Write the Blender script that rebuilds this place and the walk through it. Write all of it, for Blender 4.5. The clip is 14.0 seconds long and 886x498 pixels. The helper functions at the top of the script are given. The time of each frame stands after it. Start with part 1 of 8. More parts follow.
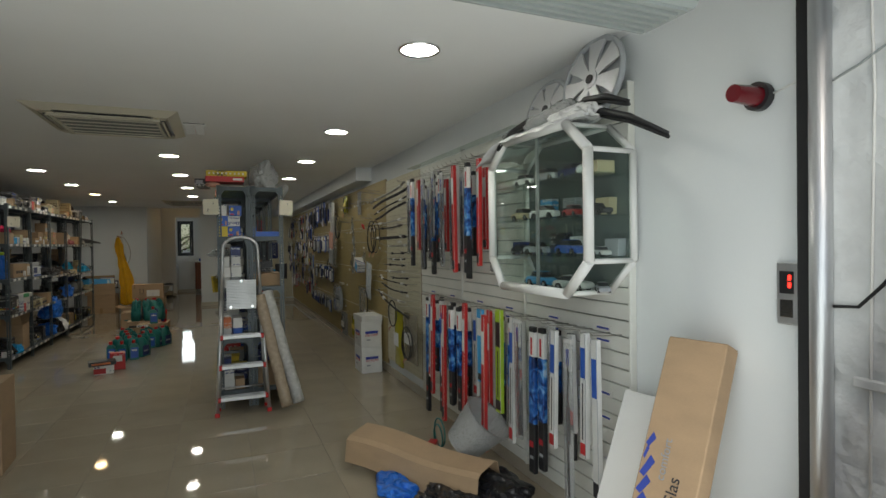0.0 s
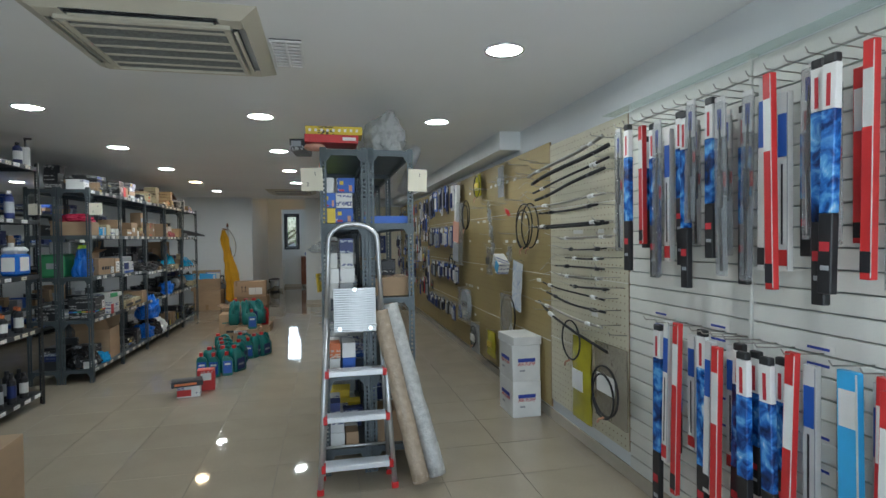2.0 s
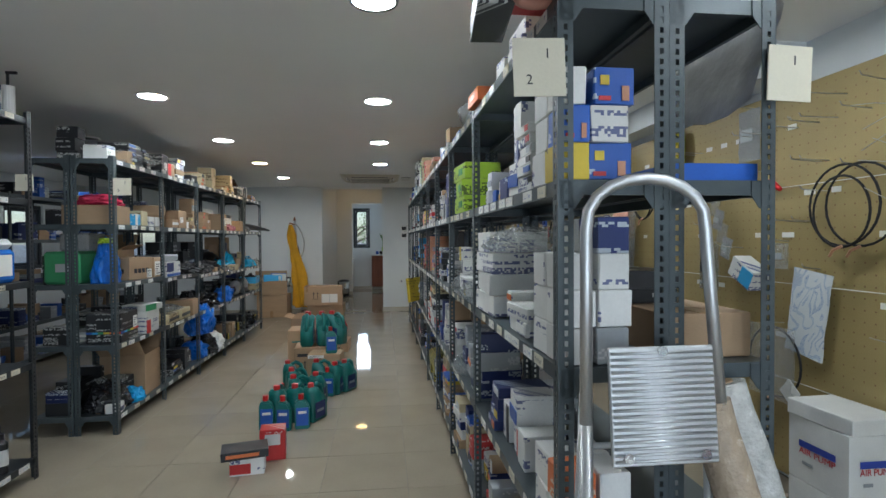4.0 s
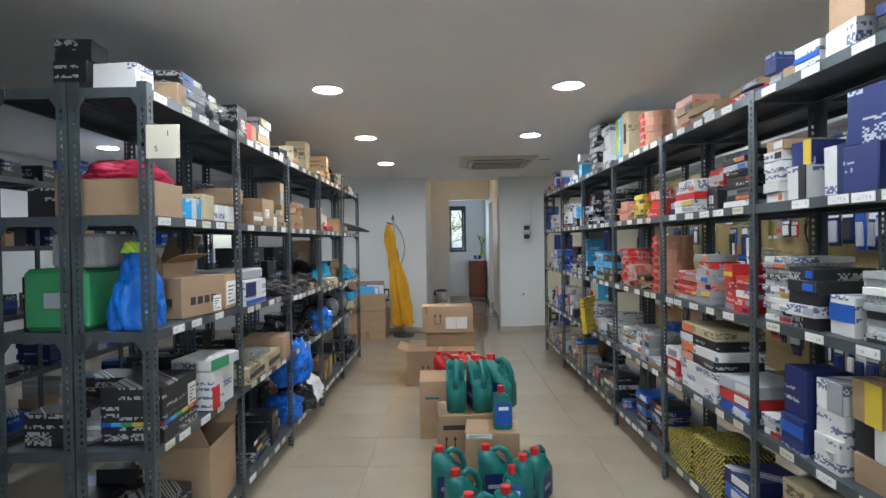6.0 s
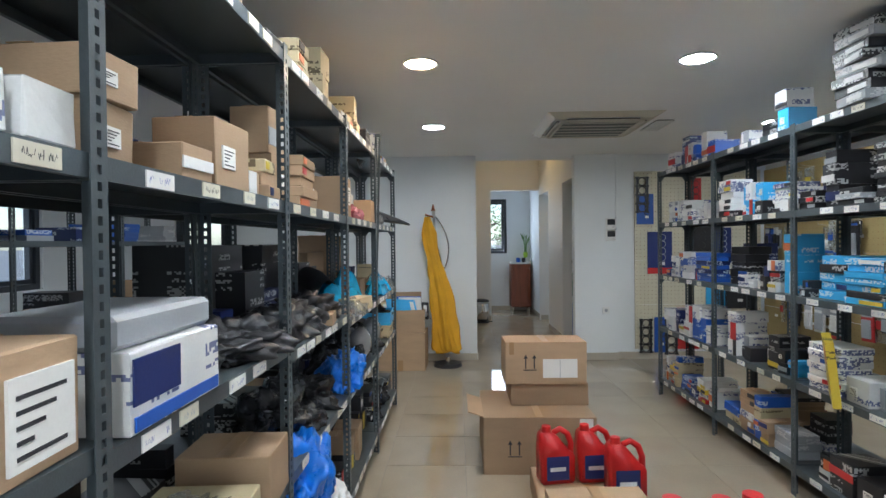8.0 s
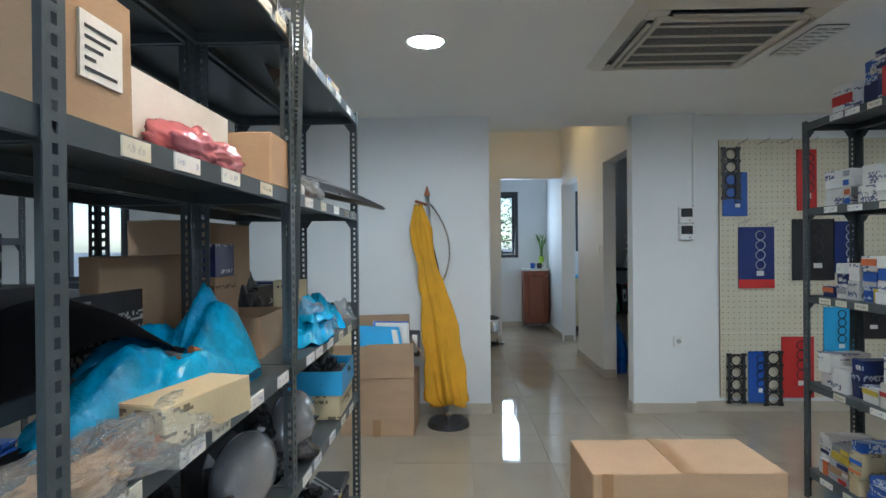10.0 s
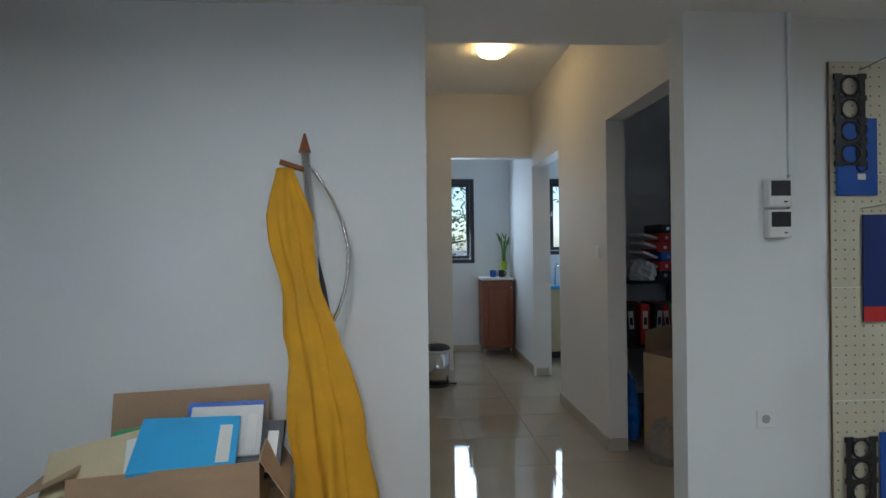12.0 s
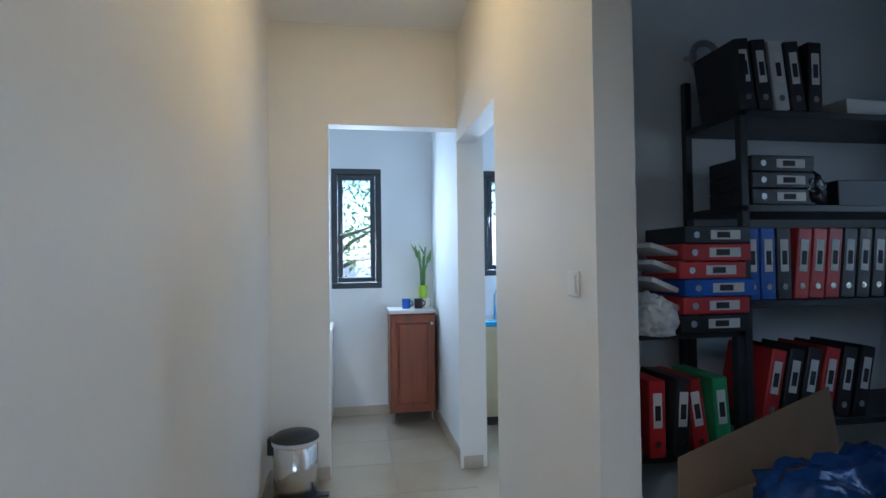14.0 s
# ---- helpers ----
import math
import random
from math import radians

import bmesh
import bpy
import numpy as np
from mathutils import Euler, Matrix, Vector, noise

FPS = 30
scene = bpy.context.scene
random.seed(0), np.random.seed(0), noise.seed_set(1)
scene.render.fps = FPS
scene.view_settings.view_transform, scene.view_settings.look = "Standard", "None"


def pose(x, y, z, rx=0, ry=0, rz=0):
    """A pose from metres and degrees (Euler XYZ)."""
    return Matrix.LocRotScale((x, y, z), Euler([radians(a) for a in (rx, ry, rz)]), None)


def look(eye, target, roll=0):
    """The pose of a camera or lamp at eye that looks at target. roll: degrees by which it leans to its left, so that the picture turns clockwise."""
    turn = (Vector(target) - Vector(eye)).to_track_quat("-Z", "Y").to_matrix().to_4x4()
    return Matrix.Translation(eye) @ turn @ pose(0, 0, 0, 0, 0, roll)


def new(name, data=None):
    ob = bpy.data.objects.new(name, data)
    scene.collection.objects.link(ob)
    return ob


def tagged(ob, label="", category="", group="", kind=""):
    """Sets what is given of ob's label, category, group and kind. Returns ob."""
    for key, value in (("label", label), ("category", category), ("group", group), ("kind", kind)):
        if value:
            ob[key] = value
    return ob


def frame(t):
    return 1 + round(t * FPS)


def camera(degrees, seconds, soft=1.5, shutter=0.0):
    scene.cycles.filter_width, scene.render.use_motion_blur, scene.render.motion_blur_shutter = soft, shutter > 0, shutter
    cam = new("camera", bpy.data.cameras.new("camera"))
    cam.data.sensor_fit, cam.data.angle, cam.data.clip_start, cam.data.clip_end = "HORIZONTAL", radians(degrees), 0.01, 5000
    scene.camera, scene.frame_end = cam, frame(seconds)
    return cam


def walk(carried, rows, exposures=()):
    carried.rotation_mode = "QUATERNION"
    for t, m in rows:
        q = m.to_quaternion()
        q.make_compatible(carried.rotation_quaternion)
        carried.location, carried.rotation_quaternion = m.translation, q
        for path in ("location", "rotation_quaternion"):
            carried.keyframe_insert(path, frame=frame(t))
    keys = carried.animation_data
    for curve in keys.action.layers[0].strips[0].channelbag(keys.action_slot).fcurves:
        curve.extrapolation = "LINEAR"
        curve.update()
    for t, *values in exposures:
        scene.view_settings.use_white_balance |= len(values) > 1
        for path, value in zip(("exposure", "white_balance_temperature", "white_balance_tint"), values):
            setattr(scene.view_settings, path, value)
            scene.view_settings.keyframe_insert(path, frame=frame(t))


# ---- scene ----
cam = camera(80.0, 14.0)
PATH = [
    (0, (0.348, 0.285, 1.486), (1.123, 2.128, 1.463), -0.8),
    (0.5, (0.418, 0.714, 1.485), (1.107, 2.591, 1.451), -0.6),
    (1, (0.451, 1.107, 1.463), (1.075, 3.006, 1.431), -0.7),
    (1.5, (0.441, 1.633, 1.469), (0.974, 3.561, 1.431), -0.7),
    (2, (0.352, 2.157, 1.468), (0.782, 4.11, 1.429), -0.7),
    (2.5, (0.259, 2.696, 1.468), (0.635, 4.659, 1.424), -0.7),
    (3, (0.15, 3.209, 1.459), (0.481, 5.181, 1.418), -0.8),
    (3.5, (0.003, 3.694, 1.464), (0.276, 5.675, 1.43), -0.5),
    (4, (-0.11, 4.23, 1.425), (0.115, 6.217, 1.387), -0.4),
    (4.2, (-0.176, 4.468, 1.431), (0.03, 6.457, 1.395), -0.5),
    (6.3, (-1.05, 6.656, 1.433), (-1.092, 8.655, 1.411), -0.7),
    (6.5, (-1.112, 6.844, 1.423), (-1.165, 8.843, 1.406), -0.6),
    (7, (-1.309, 7.344, 1.433), (-1.375, 9.343, 1.413), -0.7),
    (7.5, (-1.458, 7.874, 1.441), (-1.523, 9.873, 1.422), -0.6),
    (7.7, (-1.487, 8.091, 1.428), (-1.545, 10.09, 1.405), -0.6),
    (9.8, (-1.578, 10.172, 1.378), (-1.625, 12.171, 1.376), -0.6),
    (10, (-1.58, 10.378, 1.379), (-1.624, 12.377, 1.371), -0.5),
    (10.5, (-1.587, 10.897, 1.388), (-1.611, 12.897, 1.38), -0.9),
    (11, (-1.581, 11.42, 1.404), (-1.576, 13.42, 1.393), -0.7),
    (11.5, (-1.501, 11.924, 1.398), (-1.432, 13.923, 1.389), -0.8),
    (12, (-1.373, 12.425, 1.386), (-1.242, 14.42, 1.384), -0.7),
    (12.5, (-1.257, 12.918, 1.404), (-1.043, 14.906, 1.419), -0.5),
    (13, (-1.074, 13.402, 1.399), (-0.772, 15.378, 1.426), -0.7),
    (13.5, (-0.939, 13.903, 1.4), (-0.598, 15.873, 1.436), -0.8),
    (14, (-0.737, 14.451, 1.419), (-0.407, 16.423, 1.47), -0.7),
]
walk(cam, [(t, look(eye, target, roll)) for t, eye, target, roll in PATH], [(0, -0.84, 7150, 10), (1, -0.22, 6300, 10), (2, 0.1, 6050, 10), (3, 0.15, 5950, 10), (4, 0.25, 5950, 11), (6.5, 0.88, 5950, 14), (7, 0.88, 5950, 14), (10, 1.04, 5550, 10), (11, 0.86, 5560, 11), (12, 0.58, 5700, 12), (13, 0.68, 5600, 12), (13.5, 0.92, 5350, 12), (14, 1.6, 5180, 12)])

# ---- world, sun and large lights ----
world = bpy.data.worlds.new("sky")
scene.world = world
world.use_nodes = True
wn = world.node_tree
sky = wn.nodes.new("ShaderNodeTexSky")
sky.sky_type, sky.sun_disc = "NISHITA", False
sky.sun_elevation, sky.sun_rotation = radians(55), radians(200)
wn.nodes["Background"].inputs["Strength"].default_value = 0.15
wn.links.new(sky.outputs[0], wn.nodes["Background"].inputs["Color"])
sun = new("sun", bpy.data.lights.new("sun", "SUN"))
sun.data.energy, sun.data.angle, sun.data.color = 1.0, radians(10), (1.0, 0.96, 0.9)
sun.matrix_world = look((0, 0, 20), (6, 10, 0))


def window_light(name, place, target, width, height, power, colour):
    """An area lamp at one opening: the sky's light, in places with added fill."""
    lamp = new(name, bpy.data.lights.new(name, "AREA"))
    lamp.data.shape, lamp.data.size, lamp.data.size_y = "RECTANGLE", width, height
    lamp.data.energy, lamp.data.color = power, colour
    lamp.matrix_world = look(place, target)
    return lamp


DAY = (0.84, 0.95, 1.0)
# Both front lamps also stand in for a lamp carried along the walk.
window_light("daylight_entrance", (0.6, 1.16, 1.1), (0.5, 6.0, 2.7), 2.6, 2.1, 44, DAY)
window_light("daylight_front", (-3.3, 1.16, 1.3), (-3.3, 9.0, 2.2), 4.0, 1.9, 4, DAY)
window_light("daylight_kitchen", (-0.69, 19.48, 1.75), (-0.69, 15, 1.2), 0.38, 1.05, 8, (0.8, 0.92, 1.0))
window_light("daylight_pantry", (0.85, 19.48, 1.8), (0.5, 15, 1.0), 0.6, 1.0, 11, (0.8, 0.92, 1.0))

# Added fill for the store room, without a known source.
window_light("daylight_store", (2.26, 15.6, 1.7), (0, 15.9, 1.0), 0.7, 0.9, 0.45, (0.75, 0.88, 1.0))

# ---- materials ----
def mat(name, col, rough=0.6, metal=0.0, var=0.12, scale=6.0, bump=0.08, fine=140.0, each=0.0, spec=0.5, streak=(1, 1, 1)):
    """A surface with broad stains and fine grain; each: how far one piece differs from the next."""
    m = bpy.data.materials.new(name)
    m.use_nodes = True
    t = m.node_tree
    b = t.nodes["Principled BSDF"]
    tc = t.nodes.new("ShaderNodeTexCoord")
    mp = t.nodes.new("ShaderNodeMapping")
    mp.inputs["Scale"].default_value = streak
    t.links.new(tc.outputs["Object"], mp.inputs["Vector"])
    n1, n2 = t.nodes.new("ShaderNodeTexNoise"), t.nodes.new("ShaderNodeTexNoise")
    n1.inputs["Scale"].default_value, n1.inputs["Detail"].default_value = scale, 5
    n2.inputs["Scale"].default_value, n2.inputs["Detail"].default_value = fine, 3
    mixv = t.nodes.new("ShaderNodeMath")
    mixv.operation = "MULTIPLY_ADD"
    mixv.inputs[1].default_value, mixv.inputs[2].default_value = 0.35, 0.0
    for n in (n1, n2):
        t.links.new(mp.outputs[0], n.inputs["Vector"])
    t.links.new(n2.outputs["Fac"], mixv.inputs[0])
    add = t.nodes.new("ShaderNodeMath")
    t.links.new(n1.outputs["Fac"], add.inputs[0])
    t.links.new(mixv.outputs[0], add.inputs[1])
    ramp = t.nodes.new("ShaderNodeMapRange")
    ramp.inputs["From Min"].default_value, ramp.inputs["From Max"].default_value = 0.42, 0.92
    ramp.inputs["To Min"].default_value, ramp.inputs["To Max"].default_value = 1 - var, 1 + var
    t.links.new(add.outputs[0], ramp.inputs["Value"])
    last = ramp.outputs[0]
    if each:
        info = t.nodes.new("ShaderNodeObjectInfo")
        er = t.nodes.new("ShaderNodeMapRange")
        er.inputs["To Min"].default_value, er.inputs["To Max"].default_value = 1 - each, 1 + each
        t.links.new(info.outputs["Random"], er.inputs["Value"])
        mul = t.nodes.new("ShaderNodeMath")
        mul.operation = "MULTIPLY"
        t.links.new(last, mul.inputs[0])
        t.links.new(er.outputs[0], mul.inputs[1])
        last = mul.outputs[0]
    hsv = t.nodes.new("ShaderNodeHueSaturation")
    hsv.inputs["Color"].default_value = (*col, 1)
    t.links.new(last, hsv.inputs["Value"])
    t.links.new(hsv.outputs[0], b.inputs["Base Color"])
    b.inputs["Metallic"].default_value = metal
    b.inputs["Specular IOR Level"].default_value = spec
    rr = t.nodes.new("ShaderNodeMapRange")
    rr.inputs["To Min"].default_value, rr.inputs["To Max"].default_value = max(0.02, rough * 0.8), min(1, rough * 1.25)
    t.links.new(n1.outputs["Fac"], rr.inputs["Value"])
    t.links.new(rr.outputs[0], b.inputs["Roughness"])
    if bump:
        bp = t.nodes.new("ShaderNodeBump")
        bp.inputs["Strength"].default_value, bp.inputs["Distance"].default_value = bump, 0.01
        t.links.new(n2.outputs["Fac"], bp.inputs["Height"])
        t.links.new(bp.outputs[0], b.inputs["Normal"])
    return m


def clear(name, col=(0.95, 0.97, 0.98), rough=0.08, solid=0.25, bump=0.4, gloss=0.05):
    """Thin clear film or glass: mostly let through, with a glossy face."""
    m = bpy.data.materials.new(name)
    m.use_nodes = True
    t = m.node_tree
    t.nodes.remove(t.nodes["Principled BSDF"])
    tr, gl, df = t.nodes.new("ShaderNodeBsdfTransparent"), t.nodes.new("ShaderNodeBsdfGlossy"), t.nodes.new("ShaderNodeBsdfDiffuse")
    tr.inputs["Color"].default_value = (*col, 1)
    df.inputs["Color"].default_value = (*[c * 0.8 for c in col], 1)
    gl.inputs["Roughness"].default_value = rough
    lw, pw, fr = t.nodes.new("ShaderNodeLayerWeight"), t.nodes.new("ShaderNodeMath"), t.nodes.new("ShaderNodeMath")
    lw.inputs["Blend"].default_value = 0.5
    pw.operation, pw.inputs[1].default_value = "POWER", 4.0
    fr.operation, fr.inputs[1].default_value, fr.inputs[2].default_value = "MULTIPLY_ADD", 0.55, gloss
    t.links.new(lw.outputs["Facing"], pw.inputs[0])
    t.links.new(pw.outputs[0], fr.inputs[0])
    if bump:
        nz, bp = t.nodes.new("ShaderNodeTexNoise"), t.nodes.new("ShaderNodeBump")
        nz.inputs["Scale"].default_value = 24
        bp.inputs["Strength"].default_value, bp.inputs["Distance"].default_value = bump, 0.03
        t.links.new(nz.outputs["Fac"], bp.inputs["Height"])
        for n in (gl, lw, df):
            t.links.new(bp.outputs[0], n.inputs["Normal"])
    m1, m2 = t.nodes.new("ShaderNodeMixShader"), t.nodes.new("ShaderNodeMixShader")
    m1.inputs[0].default_value = solid
    t.links.new(tr.outputs[0], m1.inputs[1])
    t.links.new(df.outputs[0], m1.inputs[2])
    t.links.new(fr.outputs[0], m2.inputs[0])
    t.links.new(m1.outputs[0], m2.inputs[1])
    t.links.new(gl.outputs[0], m2.inputs[2])
    t.links.new(m2.outputs[0], t.nodes["Material Output"].inputs["Surface"])
    return m


def glow(name, col, strength):
    m = bpy.data.materials.new(name)
    m.use_nodes = True
    b = m.node_tree.nodes["Principled BSDF"]
    b.inputs["Base Color"].default_value = (*col, 1)
    b.inputs["Emission Color"].default_value, b.inputs["Emission Strength"].default_value = (*col, 1), strength
    return m


WALL = mat("wall_paint", (0.76, 0.785, 0.79), 0.62, var=0.035, scale=1.6, bump=0.05, fine=260)
CEIL = mat("ceiling_paint", (0.88, 0.885, 0.875), 0.75, var=0.03, scale=1.1, bump=0.03, fine=200)
CORR = mat("corridor_paint", (0.77, 0.755, 0.725), 0.6, var=0.03, scale=1.6, bump=0.05, fine=260)
TILE = mat("polished_tile", (0.37, 0.316, 0.238), 0.04, var=0.07, scale=3.0, bump=0.0, fine=60, each=0.035, spec=0.6)
GROUT = mat("grout", (0.27, 0.235, 0.19), 0.85)
SKIRT = mat("skirting_tile", (0.50, 0.45, 0.365), 0.2, var=0.06, each=0.03)
STEEL = mat("grey_steel", (0.075, 0.092, 0.10), 0.38, 0.25, var=0.18, scale=9, bump=0.05, fine=220)
DARKSTEEL = mat("dark_steel", (0.03, 0.033, 0.036), 0.4, 0.2, var=0.2)
ALU = mat("aluminium", (0.64, 0.65, 0.66), 0.42, 0.9, var=0.1, streak=(1, 1, 0.1))
CHROME = mat("chrome", (0.7, 0.7, 0.7), 0.12, 1.0, var=0.05)
BLACK = mat("black_plastic", (0.018, 0.018, 0.02), 0.4, var=0.2)
RUBBER = mat("black_rubber", (0.012, 0.012, 0.013), 0.7, var=0.2)
WHITE = mat("white_plastic", (0.78, 0.78, 0.76), 0.35, var=0.03)
PAPER = mat("white_paper", (0.76, 0.75, 0.71), 0.8, var=0.06)
NOTE = mat("cream_card", (0.66, 0.62, 0.50), 0.85, var=0.06)
INK = mat("dark_ink", (0.03, 0.03, 0.035), 0.7)
BLUEINK = mat("blue_ink", (0.03, 0.06, 0.34), 0.6)
REDINK = mat("red_ink", (0.5, 0.03, 0.04), 0.55)
KRAFT = mat("cardboard", (0.39, 0.265, 0.16), 0.82, var=0.1, scale=5, bump=0.1, fine=90, each=0.14, streak=(1, 1, 3))
KRAFTIN = mat("cardboard_inside", (0.27, 0.17, 0.09), 0.9, var=0.12)
TAPE = mat("brown_tape", (0.34, 0.2, 0.09), 0.3, var=0.1)
CARDS = {k: mat("card_" + k, c, r, var=0.1, each=e, bump=0.04) for k, c, r, e in (
    ("white", (0.69, 0.69, 0.67), 0.5, 0.12), ("grey", (0.34, 0.36, 0.38), 0.5, 0.15), ("blue", (0.02, 0.10, 0.44), 0.38, 0.2),
    ("navy", (0.012, 0.025, 0.12), 0.4, 0.25), ("red", (0.52, 0.03, 0.03), 0.4, 0.15), ("yellow", (0.62, 0.46, 0.04), 0.45, 0.12),
    ("green", (0.05, 0.3, 0.12), 0.45, 0.2), ("lime", (0.36, 0.55, 0.04), 0.45, 0.1), ("black", (0.02, 0.02, 0.023), 0.4, 0.3),
    ("orange", (0.62, 0.16, 0.05), 0.45, 0.12), ("cream", (0.52, 0.44, 0.27), 0.65, 0.1), ("sky", (0.05, 0.38, 0.72), 0.4, 0.1),
    ("copper", (0.5, 0.25, 0.15), 0.35, 0.1), ("salmon", (0.6, 0.3, 0.22), 0.5, 0.1))}
CARDS["kraft"] = KRAFT


def printed(colour, ink, share):
    """A copy of a card colour with small lines of unreadable print in scattered blocks."""
    m = CARDS[colour].copy()
    m.name = "printed_card_" + colour
    t = m.node_tree
    b = t.nodes["Principled BSDF"]
    tc, sep, info, com = t.nodes.new("ShaderNodeTexCoord"), t.nodes.new("ShaderNodeSeparateXYZ"), t.nodes.new("ShaderNodeObjectInfo"), t.nodes.new("ShaderNodeCombineXYZ")
    t.links.new(tc.outputs["Object"], sep.inputs[0])
    add = t.nodes.new("ShaderNodeMath")
    t.links.new(sep.outputs[0], add.inputs[0])
    t.links.new(sep.outputs[1], add.inputs[1])
    t.links.new(add.outputs[0], com.inputs[0])
    t.links.new(sep.outputs[2], com.inputs[1])
    t.links.new(info.outputs["Random"], com.inputs[2])
    gates = []
    for size, level in (((10.0, 19.0, 900.0), 1 - share), ((120.0, 150.0, 37.0), 0.42), ((0.01, 75.0, 11.0), 0.5)):
        mul, flo, wn = t.nodes.new("ShaderNodeVectorMath"), t.nodes.new("ShaderNodeVectorMath"), t.nodes.new("ShaderNodeTexWhiteNoise")
        mul.operation, flo.operation = "MULTIPLY", "FLOOR"
        mul.inputs[1].default_value = size
        t.links.new(com.outputs[0], mul.inputs[0])
        t.links.new(mul.outputs[0], flo.inputs[0])
        t.links.new(flo.outputs[0], wn.inputs["Vector"])
        g = t.nodes.new("ShaderNodeMath")
        g.operation, g.inputs[1].default_value = "GREATER_THAN", level
        t.links.new(wn.outputs["Value"], g.inputs[0])
        gates.append(g.outputs[0])
    last = gates[0]
    for g in gates[1:]:
        mu = t.nodes.new("ShaderNodeMath")
        mu.operation = "MULTIPLY"
        t.links.new(last, mu.inputs[0])
        t.links.new(g, mu.inputs[1])
        last = mu.outputs[0]
    soft = t.nodes.new("ShaderNodeMath")
    soft.operation, soft.inputs[1].default_value = "MULTIPLY", 0.85
    t.links.new(last, soft.inputs[0])
    mix = t.nodes.new("ShaderNodeMix")
    mix.data_type = "RGBA"
    base = b.inputs["Base Color"].links[0].from_socket
    t.links.new(soft.outputs[0], mix.inputs["Factor"])
    t.links.new(base, mix.inputs["A"])
    mix.inputs["B"].default_value = (*ink, 1)
    t.links.new(mix.outputs["Result"], b.inputs["Base Color"])
    return m


PRINT = {c: printed(c, ink, share) for c, ink, share in (("white", (0.03, 0.05, 0.2), 0.4), ("grey", (0.6, 0.6, 0.6), 0.35), ("cream", (0.1, 0.07, 0.04), 0.4), ("red", (0.65, 0.6, 0.55), 0.4), ("yellow", (0.03, 0.03, 0.03), 0.45),
         ("blue", (0.6, 0.65, 0.7), 0.4), ("navy", (0.5, 0.55, 0.6), 0.4), ("black", (0.5, 0.5, 0.48), 0.4), ("salmon", (0.5, 0.04, 0.04), 0.4), ("orange", (0.65, 0.6, 0.5), 0.35), ("sky", (0.65, 0.7, 0.75), 0.35), ("lime", (0.03, 0.05, 0.02), 0.35), ("kraft", (0.12, 0.07, 0.04), 0.07))}
PEG = mat("cream_pegboard", (0.62, 0.58, 0.44), 0.55, var=0.06)
PEGB = mat("yellowed_pegboard", (0.36, 0.275, 0.115), 0.5, var=0.14, scale=2)
SLAT = mat("white_slatwall", (0.72, 0.72, 0.67), 0.45, var=0.05)
HOOK = mat("zinc_wire", (0.42, 0.40, 0.36), 0.35, 0.9, var=0.2)
FILM = clear("clear_bag", solid=0.14, bump=0.6, gloss=0.1)
MILK = clear("milky_film", (0.86, 0.88, 0.88), 0.22, 0.5, 0.8, 0.1)
GLASS = clear("cabinet_glass", (0.90, 0.96, 0.94), 0.02, 0.012, 0.0)
PANE = clear("window_glass", (0.95, 0.98, 0.97), 0.02, 0.02, 0.0)
BLUEBAG = mat("blue_bag", (0.012, 0.15, 0.60), 0.28, var=0.2, scale=14, bump=0.5, fine=30)
CYANBAG = mat("cyan_bag", (0.02, 0.30, 0.62), 0.25, var=0.2, scale=14, bump=0.5, fine=30)
WHITEBAG = mat("white_bag", (0.68, 0.68, 0.68), 0.35, var=0.12, scale=12, bump=0.5, fine=30)
BLACKBAG = mat("black_bag", (0.016, 0.016, 0.018), 0.25, var=0.3, scale=12, bump=0.6, fine=30)
GREENCAN = mat("green_canister", (0.01, 0.16, 0.145), 0.35, var=0.12)
REDCAN = mat("red_canister", (0.55, 0.02, 0.02), 0.32, var=0.1)
BLUELIQ = mat("blue_liquid", (0.03, 0.17, 0.62), 0.25, var=0.1)
YELLOW = mat("yellow_canvas", (0.70, 0.36, 0.012), 0.75, var=0.12, scale=7, bump=0.3, fine=300)
WOOD = mat("cherry_wood", (0.22, 0.06, 0.025), 0.4, var=0.25, scale=5, streak=(6, 6, 0.5))
COPPERC = mat("copper_cap", (0.35, 0.13, 0.06), 0.35, 0.6)
ACW = mat("aged_white_plastic", (0.60, 0.56, 0.45), 0.45, var=0.05)
ANTH = mat("anthracite_frame", (0.028, 0.034, 0.042), 0.4, var=0.1)
ROUGHW = mat("rough_render", (0.62, 0.63, 0.62), 0.85, var=0.16, scale=5, bump=1.0, fine=16)
GREYPAINT = mat("grey_panel", (0.32, 0.35, 0.34), 0.5, var=0.06)
LEAF = mat("leaf", (0.11, 0.22, 0.06), 0.5, var=0.3, each=0.2)
BARK = mat("bark", (0.10, 0.07, 0.045), 0.9, var=0.3, bump=0.6, fine=40)
GROUND = mat("paving", (0.26, 0.25, 0.23), 0.85, var=0.15, scale=0.6)
LAMPW = glow("downlight_white", (0.95, 1.0, 0.97), 104)
LAMPO = glow("downlight_warm", (1.0, 0.72, 0.42), 80)
LAMPD = glow("dome_warm", (1.0, 0.66, 0.24), 11.5)
LED = glow("red_digits", (1.0, 0.03, 0.02), 6.0)

# ---- helpers for shapes ----
def box(bm, x0, x1, y0, y1, z0, z1, bevel=0.0):
    m = Matrix.LocRotScale(((x0 + x1) / 2, (y0 + y1) / 2, (z0 + z1) / 2), None, (x1 - x0, y1 - y0, z1 - z0))
    made = bmesh.ops.create_cube(bm, size=1, matrix=m)["verts"]
    if bevel:
        bmesh.ops.bevel(bm, geom=list({e for v in made for e in v.link_edges}), offset=bevel, segments=1, affect="EDGES")


